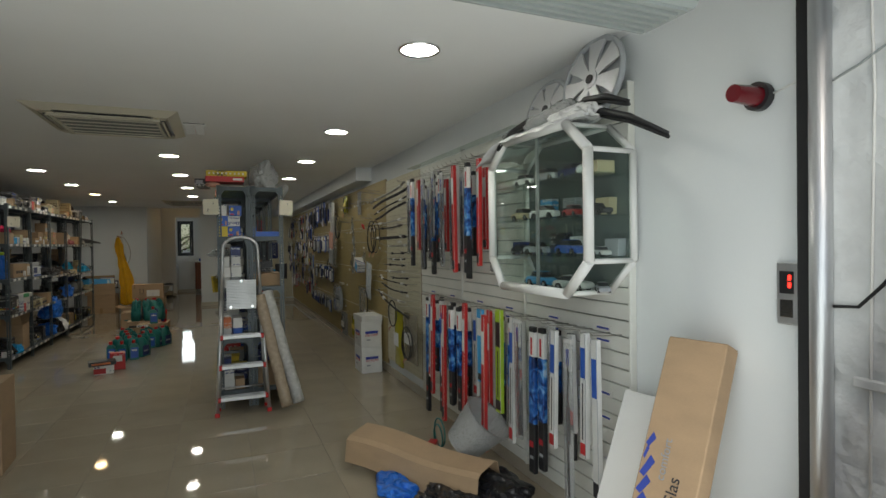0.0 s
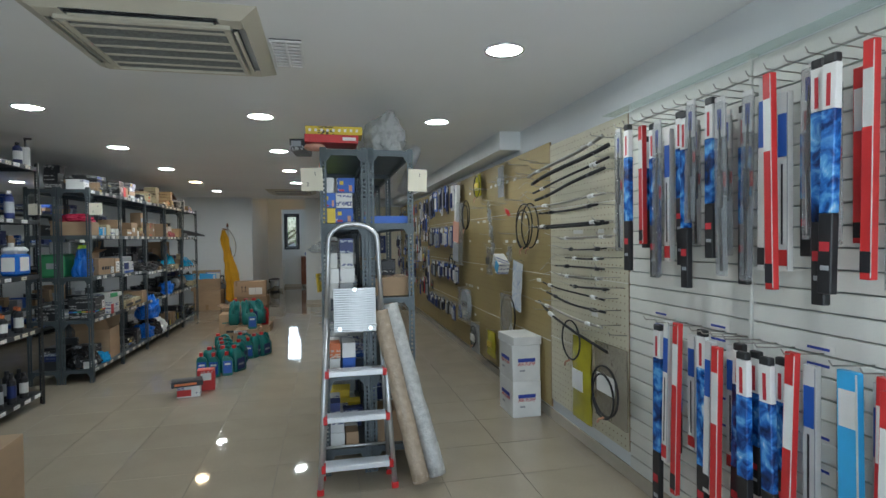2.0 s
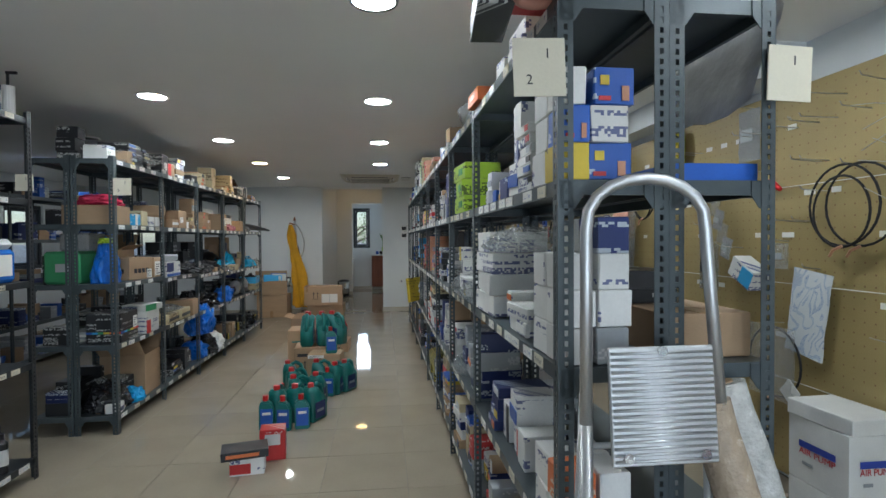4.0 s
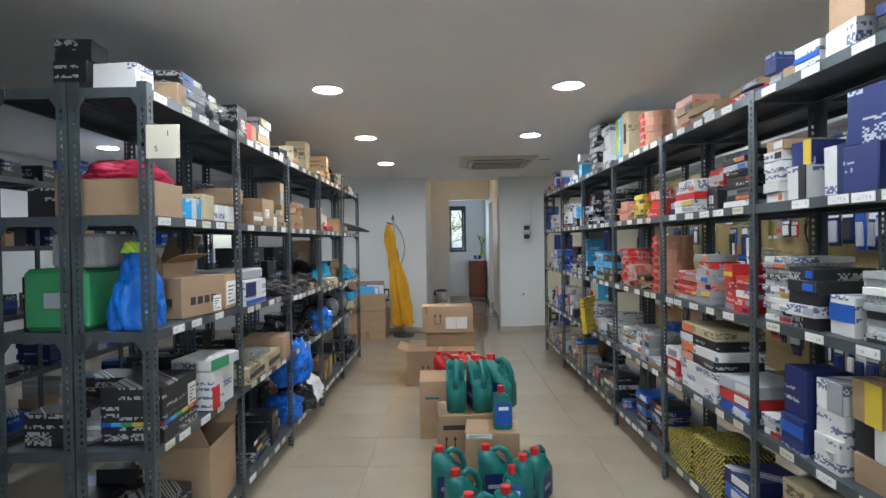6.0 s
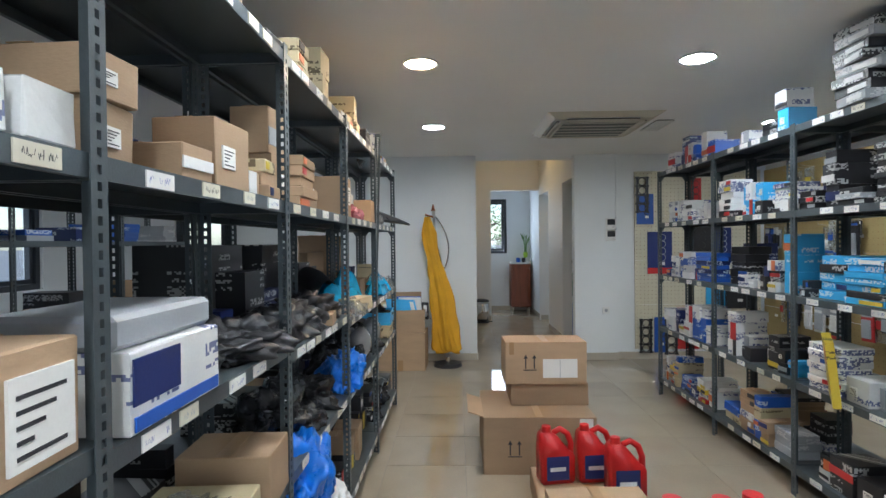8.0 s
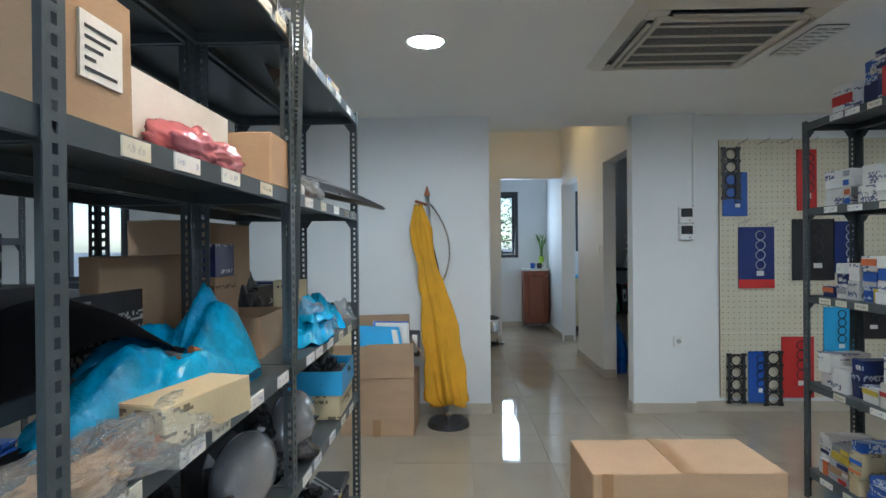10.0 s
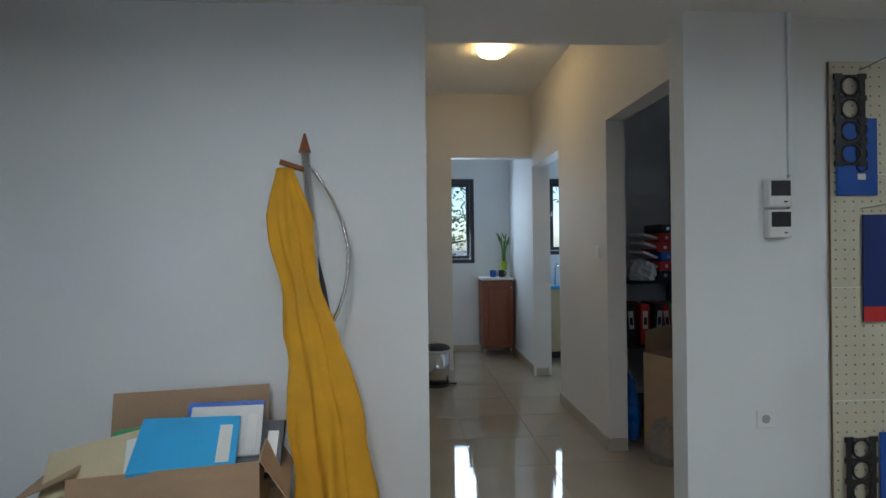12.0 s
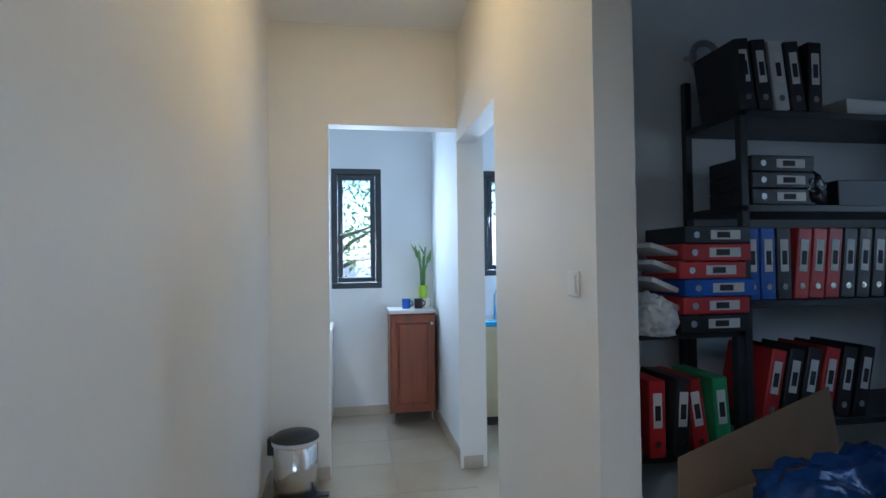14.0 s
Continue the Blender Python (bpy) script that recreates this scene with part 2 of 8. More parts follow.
def cyl(bm, x, y, z0, z1, r0, r1=None, n=20, m=None):
    r1 = r0 if r1 is None else r1
    base = Matrix.Translation((x, y, (z0 + z1) / 2))
    bmesh.ops.create_cone(bm, cap_ends=True, segments=n, radius1=r0, radius2=r1, depth=z1 - z0, matrix=(m or Matrix()) @ base)


def tube(bm, pts, r, n=8, closed=False):
    """A round bar along points; r: one radius or one for each point."""
    pts = [Vector(p) for p in pts]
    rs = r if isinstance(r, (list, tuple)) else [r] * len(pts)
    rings, side = [], None
    for i, p in enumerate(pts):
        a, b = pts[i - 1 if i or closed else 0], pts[(i + 1) % len(pts) if closed else min(i + 1, len(pts) - 1)]
        d = (b - a).normalized()
        if side is None:
            side = d.orthogonal().normalized()
        side = (side - d * side.dot(d)).normalized()
        up = d.cross(side)
        rings.append([bm.verts.new(p + rs[i] * (math.cos(k * math.tau / n) * side + math.sin(k * math.tau / n) * up)) for k in range(n)])
    count = len(rings)
    for i in range(count if closed else count - 1):
        a, b = rings[i], rings[(i + 1) % count]
        for k in range(n):
            f = bm.faces.new((a[k], a[(k + 1) % n], b[(k + 1) % n], b[k]))
            f.smooth = True
    if not closed:
        bm.faces.new(list(reversed(rings[0])))
        bm.faces.new(rings[-1])


def slab(bm, outline, thick, m=None):
    """A flat outline in x and z, thickened along y."""
    m = m or Matrix()
    a = [bm.verts.new(m @ Vector((x, 0, z))) for x, z in outline]
    b = [bm.verts.new(m @ Vector((x, thick, z))) for x, z in outline]
    bm.faces.new(a)
    bm.faces.new(list(reversed(b)))
    for i in range(len(a)):
        j = (i + 1) % len(a)
        bm.faces.new((a[j], a[i], b[i], b[j]))


def mesh_of(name, bm, material):
    bmesh.ops.recalc_face_normals(bm, faces=bm.faces[:])
    me = bpy.data.meshes.new(name)
    bm.to_mesh(me)
    bm.free()
    me.materials.append(material)
    return me


def thing(name, bm, material, label, category, group="", m=None):
    ob = new(name, mesh_of(name, bm, material))
    if m is not None:
        ob.matrix_world = m
    return tagged(ob, label, category, group)


def holder(name, label, category, group="", m=None):
    ob = new(name)
    ob.empty_display_size = 0.1
    if m is not None:
        ob.matrix_world = m
    return tagged(ob, label, category, group)


def part(name, bm, material, parent, label=""):
    ob = new(name, bm if isinstance(bm, bpy.types.Mesh) else mesh_of(name, bm, material))
    ob.parent = parent
    return tagged(ob, label)


def boxed(*ranges, bevel=0.0):
    bm = bmesh.new()
    box(bm, *ranges, bevel=bevel)
    return bm


def tubed(pts, r, n=8, closed=False):
    bm = bmesh.new()
    tube(bm, pts, r, n, closed)
    return bm


def cylinder(*a, **k):
    bm = bmesh.new()
    cyl(bm, *a, **k)
    return bm


def structure(name, bm, material, label="", category="wall"):
    return tagged(new(name, mesh_of(name, bm, material)), label, category, kind="structure")


def words(name, text, size, m, material, parent, wide=None):
    """Lettering in the built-in font, as a thin mesh."""
    cu = bpy.data.curves.new(name, "FONT")
    cu.body, cu.size, cu.extrude, cu.align_x, cu.align_y = text, size, 0.0006, "CENTER", "CENTER"
    tmp = bpy.data.objects.new(name, cu)
    me = bpy.data.meshes.new_from_object(tmp)
    bpy.data.objects.remove(tmp)
    me.materials.clear()
    me.materials.append(material)
    ob = new(name, me)
    ob.parent = parent
    ob.matrix_basis = m
    if wide:
        span = max(v.co.x for v in me.vertices) - min(v.co.x for v in me.vertices)
        ob.scale = (wide / span, 1, 1)
    return ob


# ---- the shell: floor, walls, ceilings ----
H, CH = 2.45, 3.04
XR, XL, YF, YB = 2.12, -5.6, 1.30, 14.74
LW, RW = -1.29, -0.03


def wall(name, x0, x1, y0, y1, z0, z1, material, label, holes=()):
    """A wall along its longer side; holes: (from, to, sill, head) along it."""
    bm = bmesh.new()
    along_x = (x1 - x0) > (y1 - y0)
    lo, hi = (x0, x1) if along_x else (y0, y1)
    cuts = sorted(holes)
    def piece(a, b, c, d):
        if b - a > 1e-4 and d - c > 1e-4:
            box(bm, a, b, y0, y1, c, d) if along_x else box(bm, x0, x1, a, b, c, d)
    at = lo
    for a, b, c, d in cuts:
        piece(at, a, z0, z1)
        piece(a, b, z0, c)
        piece(a, b, d, z1)
        at = b
    piece(at, hi, z0, z1)
    return structure(name, bm, material, label, "wall")


structure("ground", boxed(-300, 300, -300, 300, -0.4, -0.12), GROUND, "grey paved ground outside the shop", "ground")
structure("floor", boxed(XL - 0.2, 2.6, YF - 2.6, 19.9, -0.12, -0.004), GROUT, "beige polished porcelain tile floor", "floor")
wall("wall_right", XR, XR + 0.2, YF + 0.1, YB, 0, H + 0.6, WALL, "white painted shop wall behind the display boards")
wall("wall_left", XL - 0.2, XL, YF - 0.1, YB + 0.2, 0, H + 0.6, WALL, "white painted side wall with small windows", [(10.6, 11.5, 1.0, 2.0), (12.6, 13.5, 1.0, 2.0)])
wall("wall_back", XL, LW, YB, YB + 0.15, 0, H + 0.6, WALL, "white painted back wall", [(-4.95, -4.3, 1.05, 1.95)])
wall("wall_back_column", RW - 0.09, 0.39, YB, YB + 0.13, 0, H + 0.6, WALL, "white painted column beside the passage")
wall("wall_back_right", 0.39, XR + 0.2, YB + 0.05, YB + 0.24, 0, H + 0.6, WALL, "white painted back wall behind the gasket board")
wall("wall_front", XL, XR + 0.2, YF - 0.1, YF + 0.1, 0, H + 0.6, WALL, "shop front wall with entrance and glazing", [(-5.3, -1.3, 0.1, 2.3), (-0.85, 2.06, 0.0, 2.32)])
structure("ceiling", boxed(XL, XR, YF + 0.1, YB + 0.41, H, H + 0.1), CEIL, "white painted plasterboard ceiling", "ceiling")
structure("wall_beam", boxed(1.92, XR, 6.80, YB, 2.28, H), WALL, "white boxed beam under the ceiling", "beam")
# passage
wall("wall_passage_left", LW - 0.15, LW, YB + 0.15, 18.05, 0, CH, CORR, "cream painted passage wall")
wall("wall_passage_right", RW, RW + 0.13, YB + 0.13, 18.05, 0, CH, CORR, "cream painted passage wall with doorless openings", [(YB + 0.131, 15.92, 0, 2.24), (17.05, 18.049, 0, 2.255)])
wall("wall_passage_end", LW - 0.15, RW + 0.19, 18.05, 18.17, 0, CH, CORR, "cream painted wall with a doorless kitchen opening", [(-0.905, -0.005, 0, 2.355)])
structure("ceiling_passage", boxed(LW - 0.15, RW + 0.13, YB + 0.41, 18.17, CH, CH + 0.1), CEIL, "white passage ceiling", "ceiling")
structure("wall_soffit", boxed(LW, RW, YB + 0.36, YB + 0.41, H + 0.1, CH + 0.1), CORR, "upstand above the passage mouth", "beam")
# kitchen and pantry
wall("wall_kitchen_far", -2.6, 2.5, 19.5, 19.7, 0, CH, WALL, "white painted kitchen wall with dark framed windows", [(-0.95, -0.485, 1.185, 2.315), (0.50, 1.2, 1.285, 2.315)])
wall("wall_kitchen_side", 0.0, 0.13, 18.17, 19.5, 0, CH, WALL, "white partition lit by the window")
wall("wall_kitchen_left", -2.6, -2.45, 17.9, 19.5, 0, CH, WALL, "white kitchen side wall")
wall("wall_kitchen_near", -2.45, LW - 0.15, 17.9, 18.05, 0, CH, WALL, "white kitchen wall")
# The hole is for an added, unseen window.
wall("wall_pantry_right", 2.3, 2.5, YB + 0.24, 19.5, 0, CH, WALL, "white outer wall of the store room", [(15.2, 16.0, 1.2, 2.2)])
wall("wall_store_back", RW + 0.13, 2.3, 16.88, 17.0, 0, CH, WALL, "white wall of the dim store room")
structure("ceiling_rear", boxed(-2.6, 2.5, 18.17, 19.8, CH, CH + 0.1), CEIL, "white kitchen ceiling", "ceiling")
structure("ceiling_store", boxed(RW + 0.13, 2.5, YB + 0.13, 18.17, CH - 0.05, CH + 0.1), CEIL, "white store room ceiling", "ceiling")

for n, (a, b, c, d, axis) in enumerate((
        (XL, LW - 0.001, YB - 0.012, YB, 0), (RW - 0.09, 0.39, YB - 0.012, YB, 0), (0.39, XR, YB + 0.038, YB + 0.05, 0),
        (LW, LW + 0.012, YB, 18.05, 1), (RW - 0.012, RW, 15.92, 17.05, 1), (RW - 0.102, RW - 0.09, YB, YB + 0.13, 1),
        (LW, -0.905, 18.038, 18.05, 0), (XR - 0.012, XR, YF + 0.1, YB, 1), (-0.012, 0.0, 18.17, 19.488, 1),
        (-2.4, -0.013, 19.488, 19.5, 0), (RW, 0.09, 15.908, 15.92, 0), (-0.005, 0.13, 18.038, 18.05, 0))):
    structure("baseboard", boxed(a, b, c, d, 0, 0.085, bevel=0.002), SKIRT, "beige tile skirting along the wall", "skirting")

# window frames and glazing
def window(name, x0, x1, z0, z1, y, label, across=True):
    """A framed window in a wall that faces along y (across) or x."""
    def bx(a, b, c, d, e, f, bevel=0.0):
        return boxed(a, b, c, d, e, f, bevel=bevel) if across else boxed(c, d, a, b, e, f, bevel=bevel)
    w = tagged(new(name), label, "window", kind="structure")
    g = 0.055
    for n, (a, b, c, d) in enumerate(((x0, x1, z1 - g, z1), (x0, x1, z0, z0 + g), (x0, x0 + g, z0 + g, z1 - g), (x1 - g, x1, z0 + g, z1 - g))):
        part("window_frame", bx(a, b, y, y + 0.09, c, d, bevel=0.004), ANTH, w)
    s = 0.045
    xa, xb, za, zb = x0 + g + 0.004, x1 - g - 0.004, z0 + g + 0.004, z1 - g - 0.004
    for n, (a, b, c, d) in enumerate(((xa, xb, zb - s, zb), (xa, xb, za, za + s), (xa, xa + s, za + s, zb - s), (xb - s, xb, za + s, zb - s))):
        part("window_sash", bx(a, b, y + 0.012, y + 0.07, c, d, bevel=0.004), ANTH, w)
    p = part("pane", bx(xa + s, xb - s, y + 0.035, y + 0.041, za + s, zb - s), PANE, w)
    p.visible_shadow = False
    part("handle", bx(xa + 0.012, xa + 0.032, y - 0.025, y + 0.012, (z0 + z1) / 2 - 0.06, (z0 + z1) / 2 + 0.06, bevel=0.004), BLACK, w)
    return w


window("window_1", -0.95, -0.485, 1.185, 2.315, 19.49, "narrow dark grey framed window over the kitchen")
window("window_2", 0.50, 1.2, 1.285, 2.315, 19.49, "dark grey framed window over the sink")
window("window_3", -4.95, -4.3, 1.05, 1.95, YB + 0.03, "small dark framed window behind the racks")
window("window_4", 10.6, 11.5, 1.0, 2.0, XL - 0.12, "small dark framed window behind the racks", False)
window("window_5", 12.6, 13.5, 1.0, 2.0, XL - 0.12, "small dark framed window behind the racks", False)
# Unseen window, added as an opening for the store room fill.
window("window_6", 15.2, 16.0, 1.2, 2.2, 2.32, "unseen dark framed window added to light the store room", False)
for n in range(4):
    x = -5.3 + n
    window("window_front", x + 0.002, x + 0.998, 0.1, 2.3, YF - 0.05, "glazed shop front panel in a dark frame")
# entrance surround
door = tagged(new("door_1"), "steel framed entrance with its door slid aside", "door", kind="structure")
part("jamb", tubed([(2.028, 1.318, 0), (2.028, 1.318, 2.26)], 0.031, 18), ALU, door, "round brushed steel jamb post")
part("gasket", boxed(2.045, 2.10, 1.36, 1.405, 0, 2.32, bevel=0.006), RUBBER, door, "black rubber door seal")
part("jamb", boxed(-0.88, -0.82, 1.2, 1.42, 0, 2.32, bevel=0.005), ALU, door)
part("header", boxed(-0.82, 2.0, 1.2, 1.34, 2.26, 2.32, bevel=0.005), ALU, door)
structure("wall_outside", boxed(2.056, 2.3, -2.6, 1.34, -0.12, 3.0), ROUGHW, "rough white rendered outside wall", "wall")
structure("trim", boxed(2.036, 2.056, -2.6, 1.24, 1.05, 1.08, bevel=0.004), ROUGHW, "moulded ledge on the outside wall", "trim")

outside = bpy.data.objects["wall_outside"]
coat = bmesh.new()
net = []
for j in range(90):
    z = 0.3 + 2.4 * j / 89
    net.append([coat.verts.new((2.05 - 0.014 * abs(noise.noise(Vector((0, (0.3 + 1.02 * i / 44) * 5, z * 5)))) - 0.006 * noise.noise(Vector((3, (0.3 + 1.02 * i / 44) * 22, z * 22))), 0.3 + 1.02 * i / 44, z)) for i in range(45)])
for j in range(89):
    for i in range(44):
        coat.faces.new((net[j][i], net[j][i + 1], net[j + 1][i + 1], net[j + 1][i]))
part("rough_coat", coat, ROUGHW, outside, "pitted rough white coat")
part("seam", tubed([(2.04, 1.29, 1.955), (2.04, 1.22, 1.98), (2.04, 1.12, 2.03), (2.04, 0.9, 2.18)], 0.0035, 6), GREYPAINT, outside, "dark open joint between rough blocks")
part("seam", tubed([(2.042, 1.2, 2.6), (2.042, 1.18, 1.9), (2.042, 1.19, 1.35), (2.042, 1.2, 0.32)], 0.004, 6), PAPER, outside, "raised upright joint")
part("cable", tubed([(2.036, 1.29, 1.28), (2.034, 1.22, 1.285), (2.034, 1.16, 1.35), (2.034, 1.05, 1.5), (2.034, 0.8, 1.62)], 0.005, 6), RUBBER, outside, "black cable along the wall")

# ---- ceiling fixtures ----
def downlight(x, y, glow_mat=LAMPW, lit=True):
    d = holder("downlight", "round recessed ceiling downlight, lit" if lit else "round recessed ceiling downlight, switched off", "downlight", "ceiling downlights", pose(x, y, H))
    bm = bmesh.new()
    tube(bm, [(0.098 * math.cos(a * math.tau / 28), 0.098 * math.sin(a * math.tau / 28), -0.004) for a in range(28)], 0.009, 8, True)
    part("trim_ring", bm, CHROME if lit else WHITE, d, "dark metal ring")
    part("lens", cylinder(0, 0, -0.006, -0.001, 0.089, n=28), glow_mat, d)


for x, ys in ((1.272, (2.75, 4.79, 6.5, 8.18, 9.85, 11.46, 13.12)), (-0.14, (6.53, 8.18, 9.85, 11.46)), (-1.72, (6.5, 8.18, 9.85, 11.46, 13.12)), (-3.04, (11.7,)), (-4.4, (11.75,))):
    for y in ys:
        downlight(x, y, LAMPO if (x == -1.72 and y == 11.46) else LAMPW)
downlight(-3.0, 9.83, DARKSTEEL, False)


ACMESH = mat("filter_mesh", (0.2, 0.2, 0.18), 0.8, var=0.3, scale=60)


def cassette(x, y, turn=0):
    c = holder("air_conditioner", "aged white four-way ceiling cassette air conditioner", "air conditioner", "ceiling cassettes", pose(x, y, H, 0, 0, turn))
    w = 0.47
    for a in range(4):
        bm = bmesh.new()
        m = pose(0, 0, 0, 0, 0, 90 * a)
        q = [m @ Vector(v) for v in ((-w, -w, 0), (w, -w, 0), (w - 0.07, -w + 0.07, -0.035), (-w + 0.07, -w + 0.07, -0.035))]
        lo = [v + Vector((0, 0, 0.012)) for v in q]
        vs, us = [bm.verts.new(v) for v in q], [bm.verts.new(v) for v in lo]
        bm.faces.new(vs), bm.faces.new(us[::-1])
        for i in range(4):
            bm.faces.new((vs[i - 1], vs[i], us[i], us[i - 1]))
        part("rim", bm, ACW, c)
        bm = bmesh.new()
        box(bm, -0.29, 0.29, -w + 0.098, -w + 0.125, -0.041, -0.034)
        o = part("vent", bm, BLACK, c, "dark air outlet")
        o.matrix_basis = m
        bm = bmesh.new()
        box(bm, -0.28, 0.28, -0.0035, 0.0035, -0.009, 0.009, bevel=0.002)
        o = part("louvre", bm, ACW, c)
        o.matrix_basis = m @ pose(0, -w + 0.112, -0.045, 68)
        o = part("corner_plate", boxed(-w + 0.072, -w + 0.17, -w + 0.072, -w + 0.17, -0.038, -0.03, bevel=0.003), ACW, c)
        o.matrix_basis = m
    part("centre_panel", boxed(-0.33, 0.33, -0.33, 0.33, -0.04, -0.03), BLACK, c, "dark filter behind the grille")
    for k in range(36):
        y0 = -0.3 + k * 0.0172
        rib = k % 7 == 3
        part("slat", boxed(-0.318, 0.318, y0 - (0.009 if rib else 0.0035), y0 + (0.009 if rib else 0.0035), -0.05 if rib else -0.046, -0.04), ACW if rib else ACMESH, c)
    for s in (-1, 1):
        part("grille_edge", boxed(-0.345, 0.345, 0.325 * s - 0.012, 0.325 * s + 0.012, -0.056, -0.034, bevel=0.003), ACW, c)
        part("grille_edge", boxed(0.325 * s - 0.012, 0.325 * s + 0.012, -0.31, 0.31, -0.056, -0.034, bevel=0.003), ACW, c)


cassette(-0.39, 4.97)
cassette(-0.31, 13.13)


def return_grille(x, y):
    g = holder("ceiling_vent", "small white slotted vent beside the cassette", "vent", "ceiling vents", pose(x, y, H))
    part("backing", boxed(-0.075, 0.075, -0.2, 0.2, -0.006, -0.001), BLACK, g)
    for k in range(9):
        part("slat", boxed(-0.07, 0.07, -0.19 + k * 0.0475 - 0.012, -0.19 + k * 0.0475 + 0.012, -0.014, -0.006, bevel=0.002), WHITE, g)
    for s in (-1, 0, 1):
        part("rib", boxed(0.073 * s - 0.006, 0.073 * s + 0.006, -0.2, 0.2, -0.017, -0.006, bevel=0.002), WHITE, g)


return_grille(0.17, 5.05)
return_grille(0.28, 13.2)
curtain = holder("air_curtain", "grey-green slatted unit above the entrance", "air curtain", m=pose(0.95, 1.52, 2.15))
part("case", boxed(-0.7, 0.7, -0.11, 0.11, 0.01, 0.22, bevel=0.015), GREYPAINT, curtain)
for k in range(6):
    part("slat", boxed(-0.66, 0.66, -0.085 + k * 0.034 - 0.006, -0.085 + k * 0.034 + 0.006, 0, 0.011), GREYPAINT, curtain)
dome = holder("ceiling_lamp", "round frosted ceiling lamp glowing warm yellow", "lamp", m=pose(-0.66, 16.75, CH))
part("plate", cylinder(0, 0, -0.02, 0, 0.11, n=28), WHITE, dome)
bm = bmesh.new()
bmesh.ops.create_uvsphere(bm, u_segments=28, v_segments=12, radius=0.128, matrix=Matrix.Diagonal((1, 1, 0.5, 1)))
bmesh.ops.delete(bm, geom=[v for v in bm.verts if v.co.z > 0.001], context="VERTS")
for v in bm.verts:
    v.co.z -= 0.02
for f in bm.faces:
    f.smooth = True
part("shade", bm, LAMPD, dome, "frosted glass dome")

# ---- slotted-angle racks ----
def post_mesh(height):
    """A slotted steel angle with real slots in both flanges."""
    bm = bmesh.new()
    cols, step = (0.0, 0.014, 0.024, 0.038), 0.026
    rows = [0.0]
    while rows[-1] + 2 * step < height:
        rows += [rows[-1] + step * 0.45, rows[-1] + step]
    rows.append(height)
    def v(f, c, r):
        return (c, 0, r) if f == 0 else (0, c, r)
    for f in (0, 1):
        grid = [[bm.verts.new(v(f, c, r)) for c in cols] for r in rows]
        for i in range(len(rows) - 1):
            for j in range(3):
                if j == 1 and i % 2 == 1 and i < len(rows) - 2:
                    continue
                bm.faces.new((grid[i][j], grid[i][j + 1], grid[i + 1][j + 1], grid[i + 1][j]))
    bmesh.ops.recalc_face_normals(bm, faces=bm.faces[:])
    bmesh.ops.solidify(bm, geom=bm.faces[:], thickness=0.0025)
    return mesh_of("post", bm, STEEL)


def shelf_mesh(depth, length):
    bm = bmesh.new()
    top = [bm.verts.new(v) for v in ((0, 0, 0), (depth, 0, 0), (depth, length, 0), (0, length, 0))]
    low = [bm.verts.new((v.co.x, v.co.y, -0.038)) for v in top]
    turn = [bm.verts.new((min(max(v.co.x, 0.014), depth - 0.014), min(max(v.co.y, 0.014), length - 0.014), -0.038)) for v in top]
    bm.faces.new(top)
    for i in range(4):
        j = (i + 1) % 4
        bm.faces.new((top[j], top[i], low[i], low[j]))
        bm.faces.new((low[j], low[i], turn[i], turn[j]))
    bmesh.ops.recalc_face_normals(bm, faces=bm.faces[:])
    bmesh.ops.solidify(bm, geom=bm.faces[:], thickness=0.002)
    return mesh_of("shelf", bm, STEEL)


POSTS, SHELVES = {}, {}
bm = bmesh.new()
slab(bm, [(0, 0), (0.06, 0), (0.06, -0.038), (0.038, -0.07), (0, -0.07)], 0.003)
GUSSET = mesh_of("gusset", bm, STEEL)


def tag_mesh(half, paper, ink, seed):
    """A shelf tag with a line of scrawled figures on it."""
    rt = random.Random(seed)
    bm = boxed(-0.003, 0, -half, half, -0.034, -0.004)
    marks = len(bm.faces)
    y, z = -half + 0.008, -0.019
    while y < half - 0.01:
        y2, z2 = y + rt.uniform(-0.0005, 0.0045), -0.019 + rt.choice((-1, 1)) * rt.uniform(0.001, 0.0075)
        if rt.random() < 0.86:
            q = [bm.verts.new((-0.0036, yy, zz)) for yy, zz in ((y, z), (y + 0.0011, z), (y2 + 0.0011, z2), (y2, z2))]
            bm.faces.new(q)
        else:
            y2 += 0.004
        y, z = max(y2, y + 0.0004), z2
    bm.faces.ensure_lookup_table()
    for f in bm.faces[marks:]:
        f.material_index = 1
    me = mesh_of("price_tag", bm, paper)
    me.materials.append(ink)
    return me


TAGS = [tag_mesh(0.045, PAPER, BLUEINK, k) for k in range(3)] + [tag_mesh(0.036, NOTE, CARDS["grey"], 9), tag_mesh(0.04, NOTE, INK, 11)]


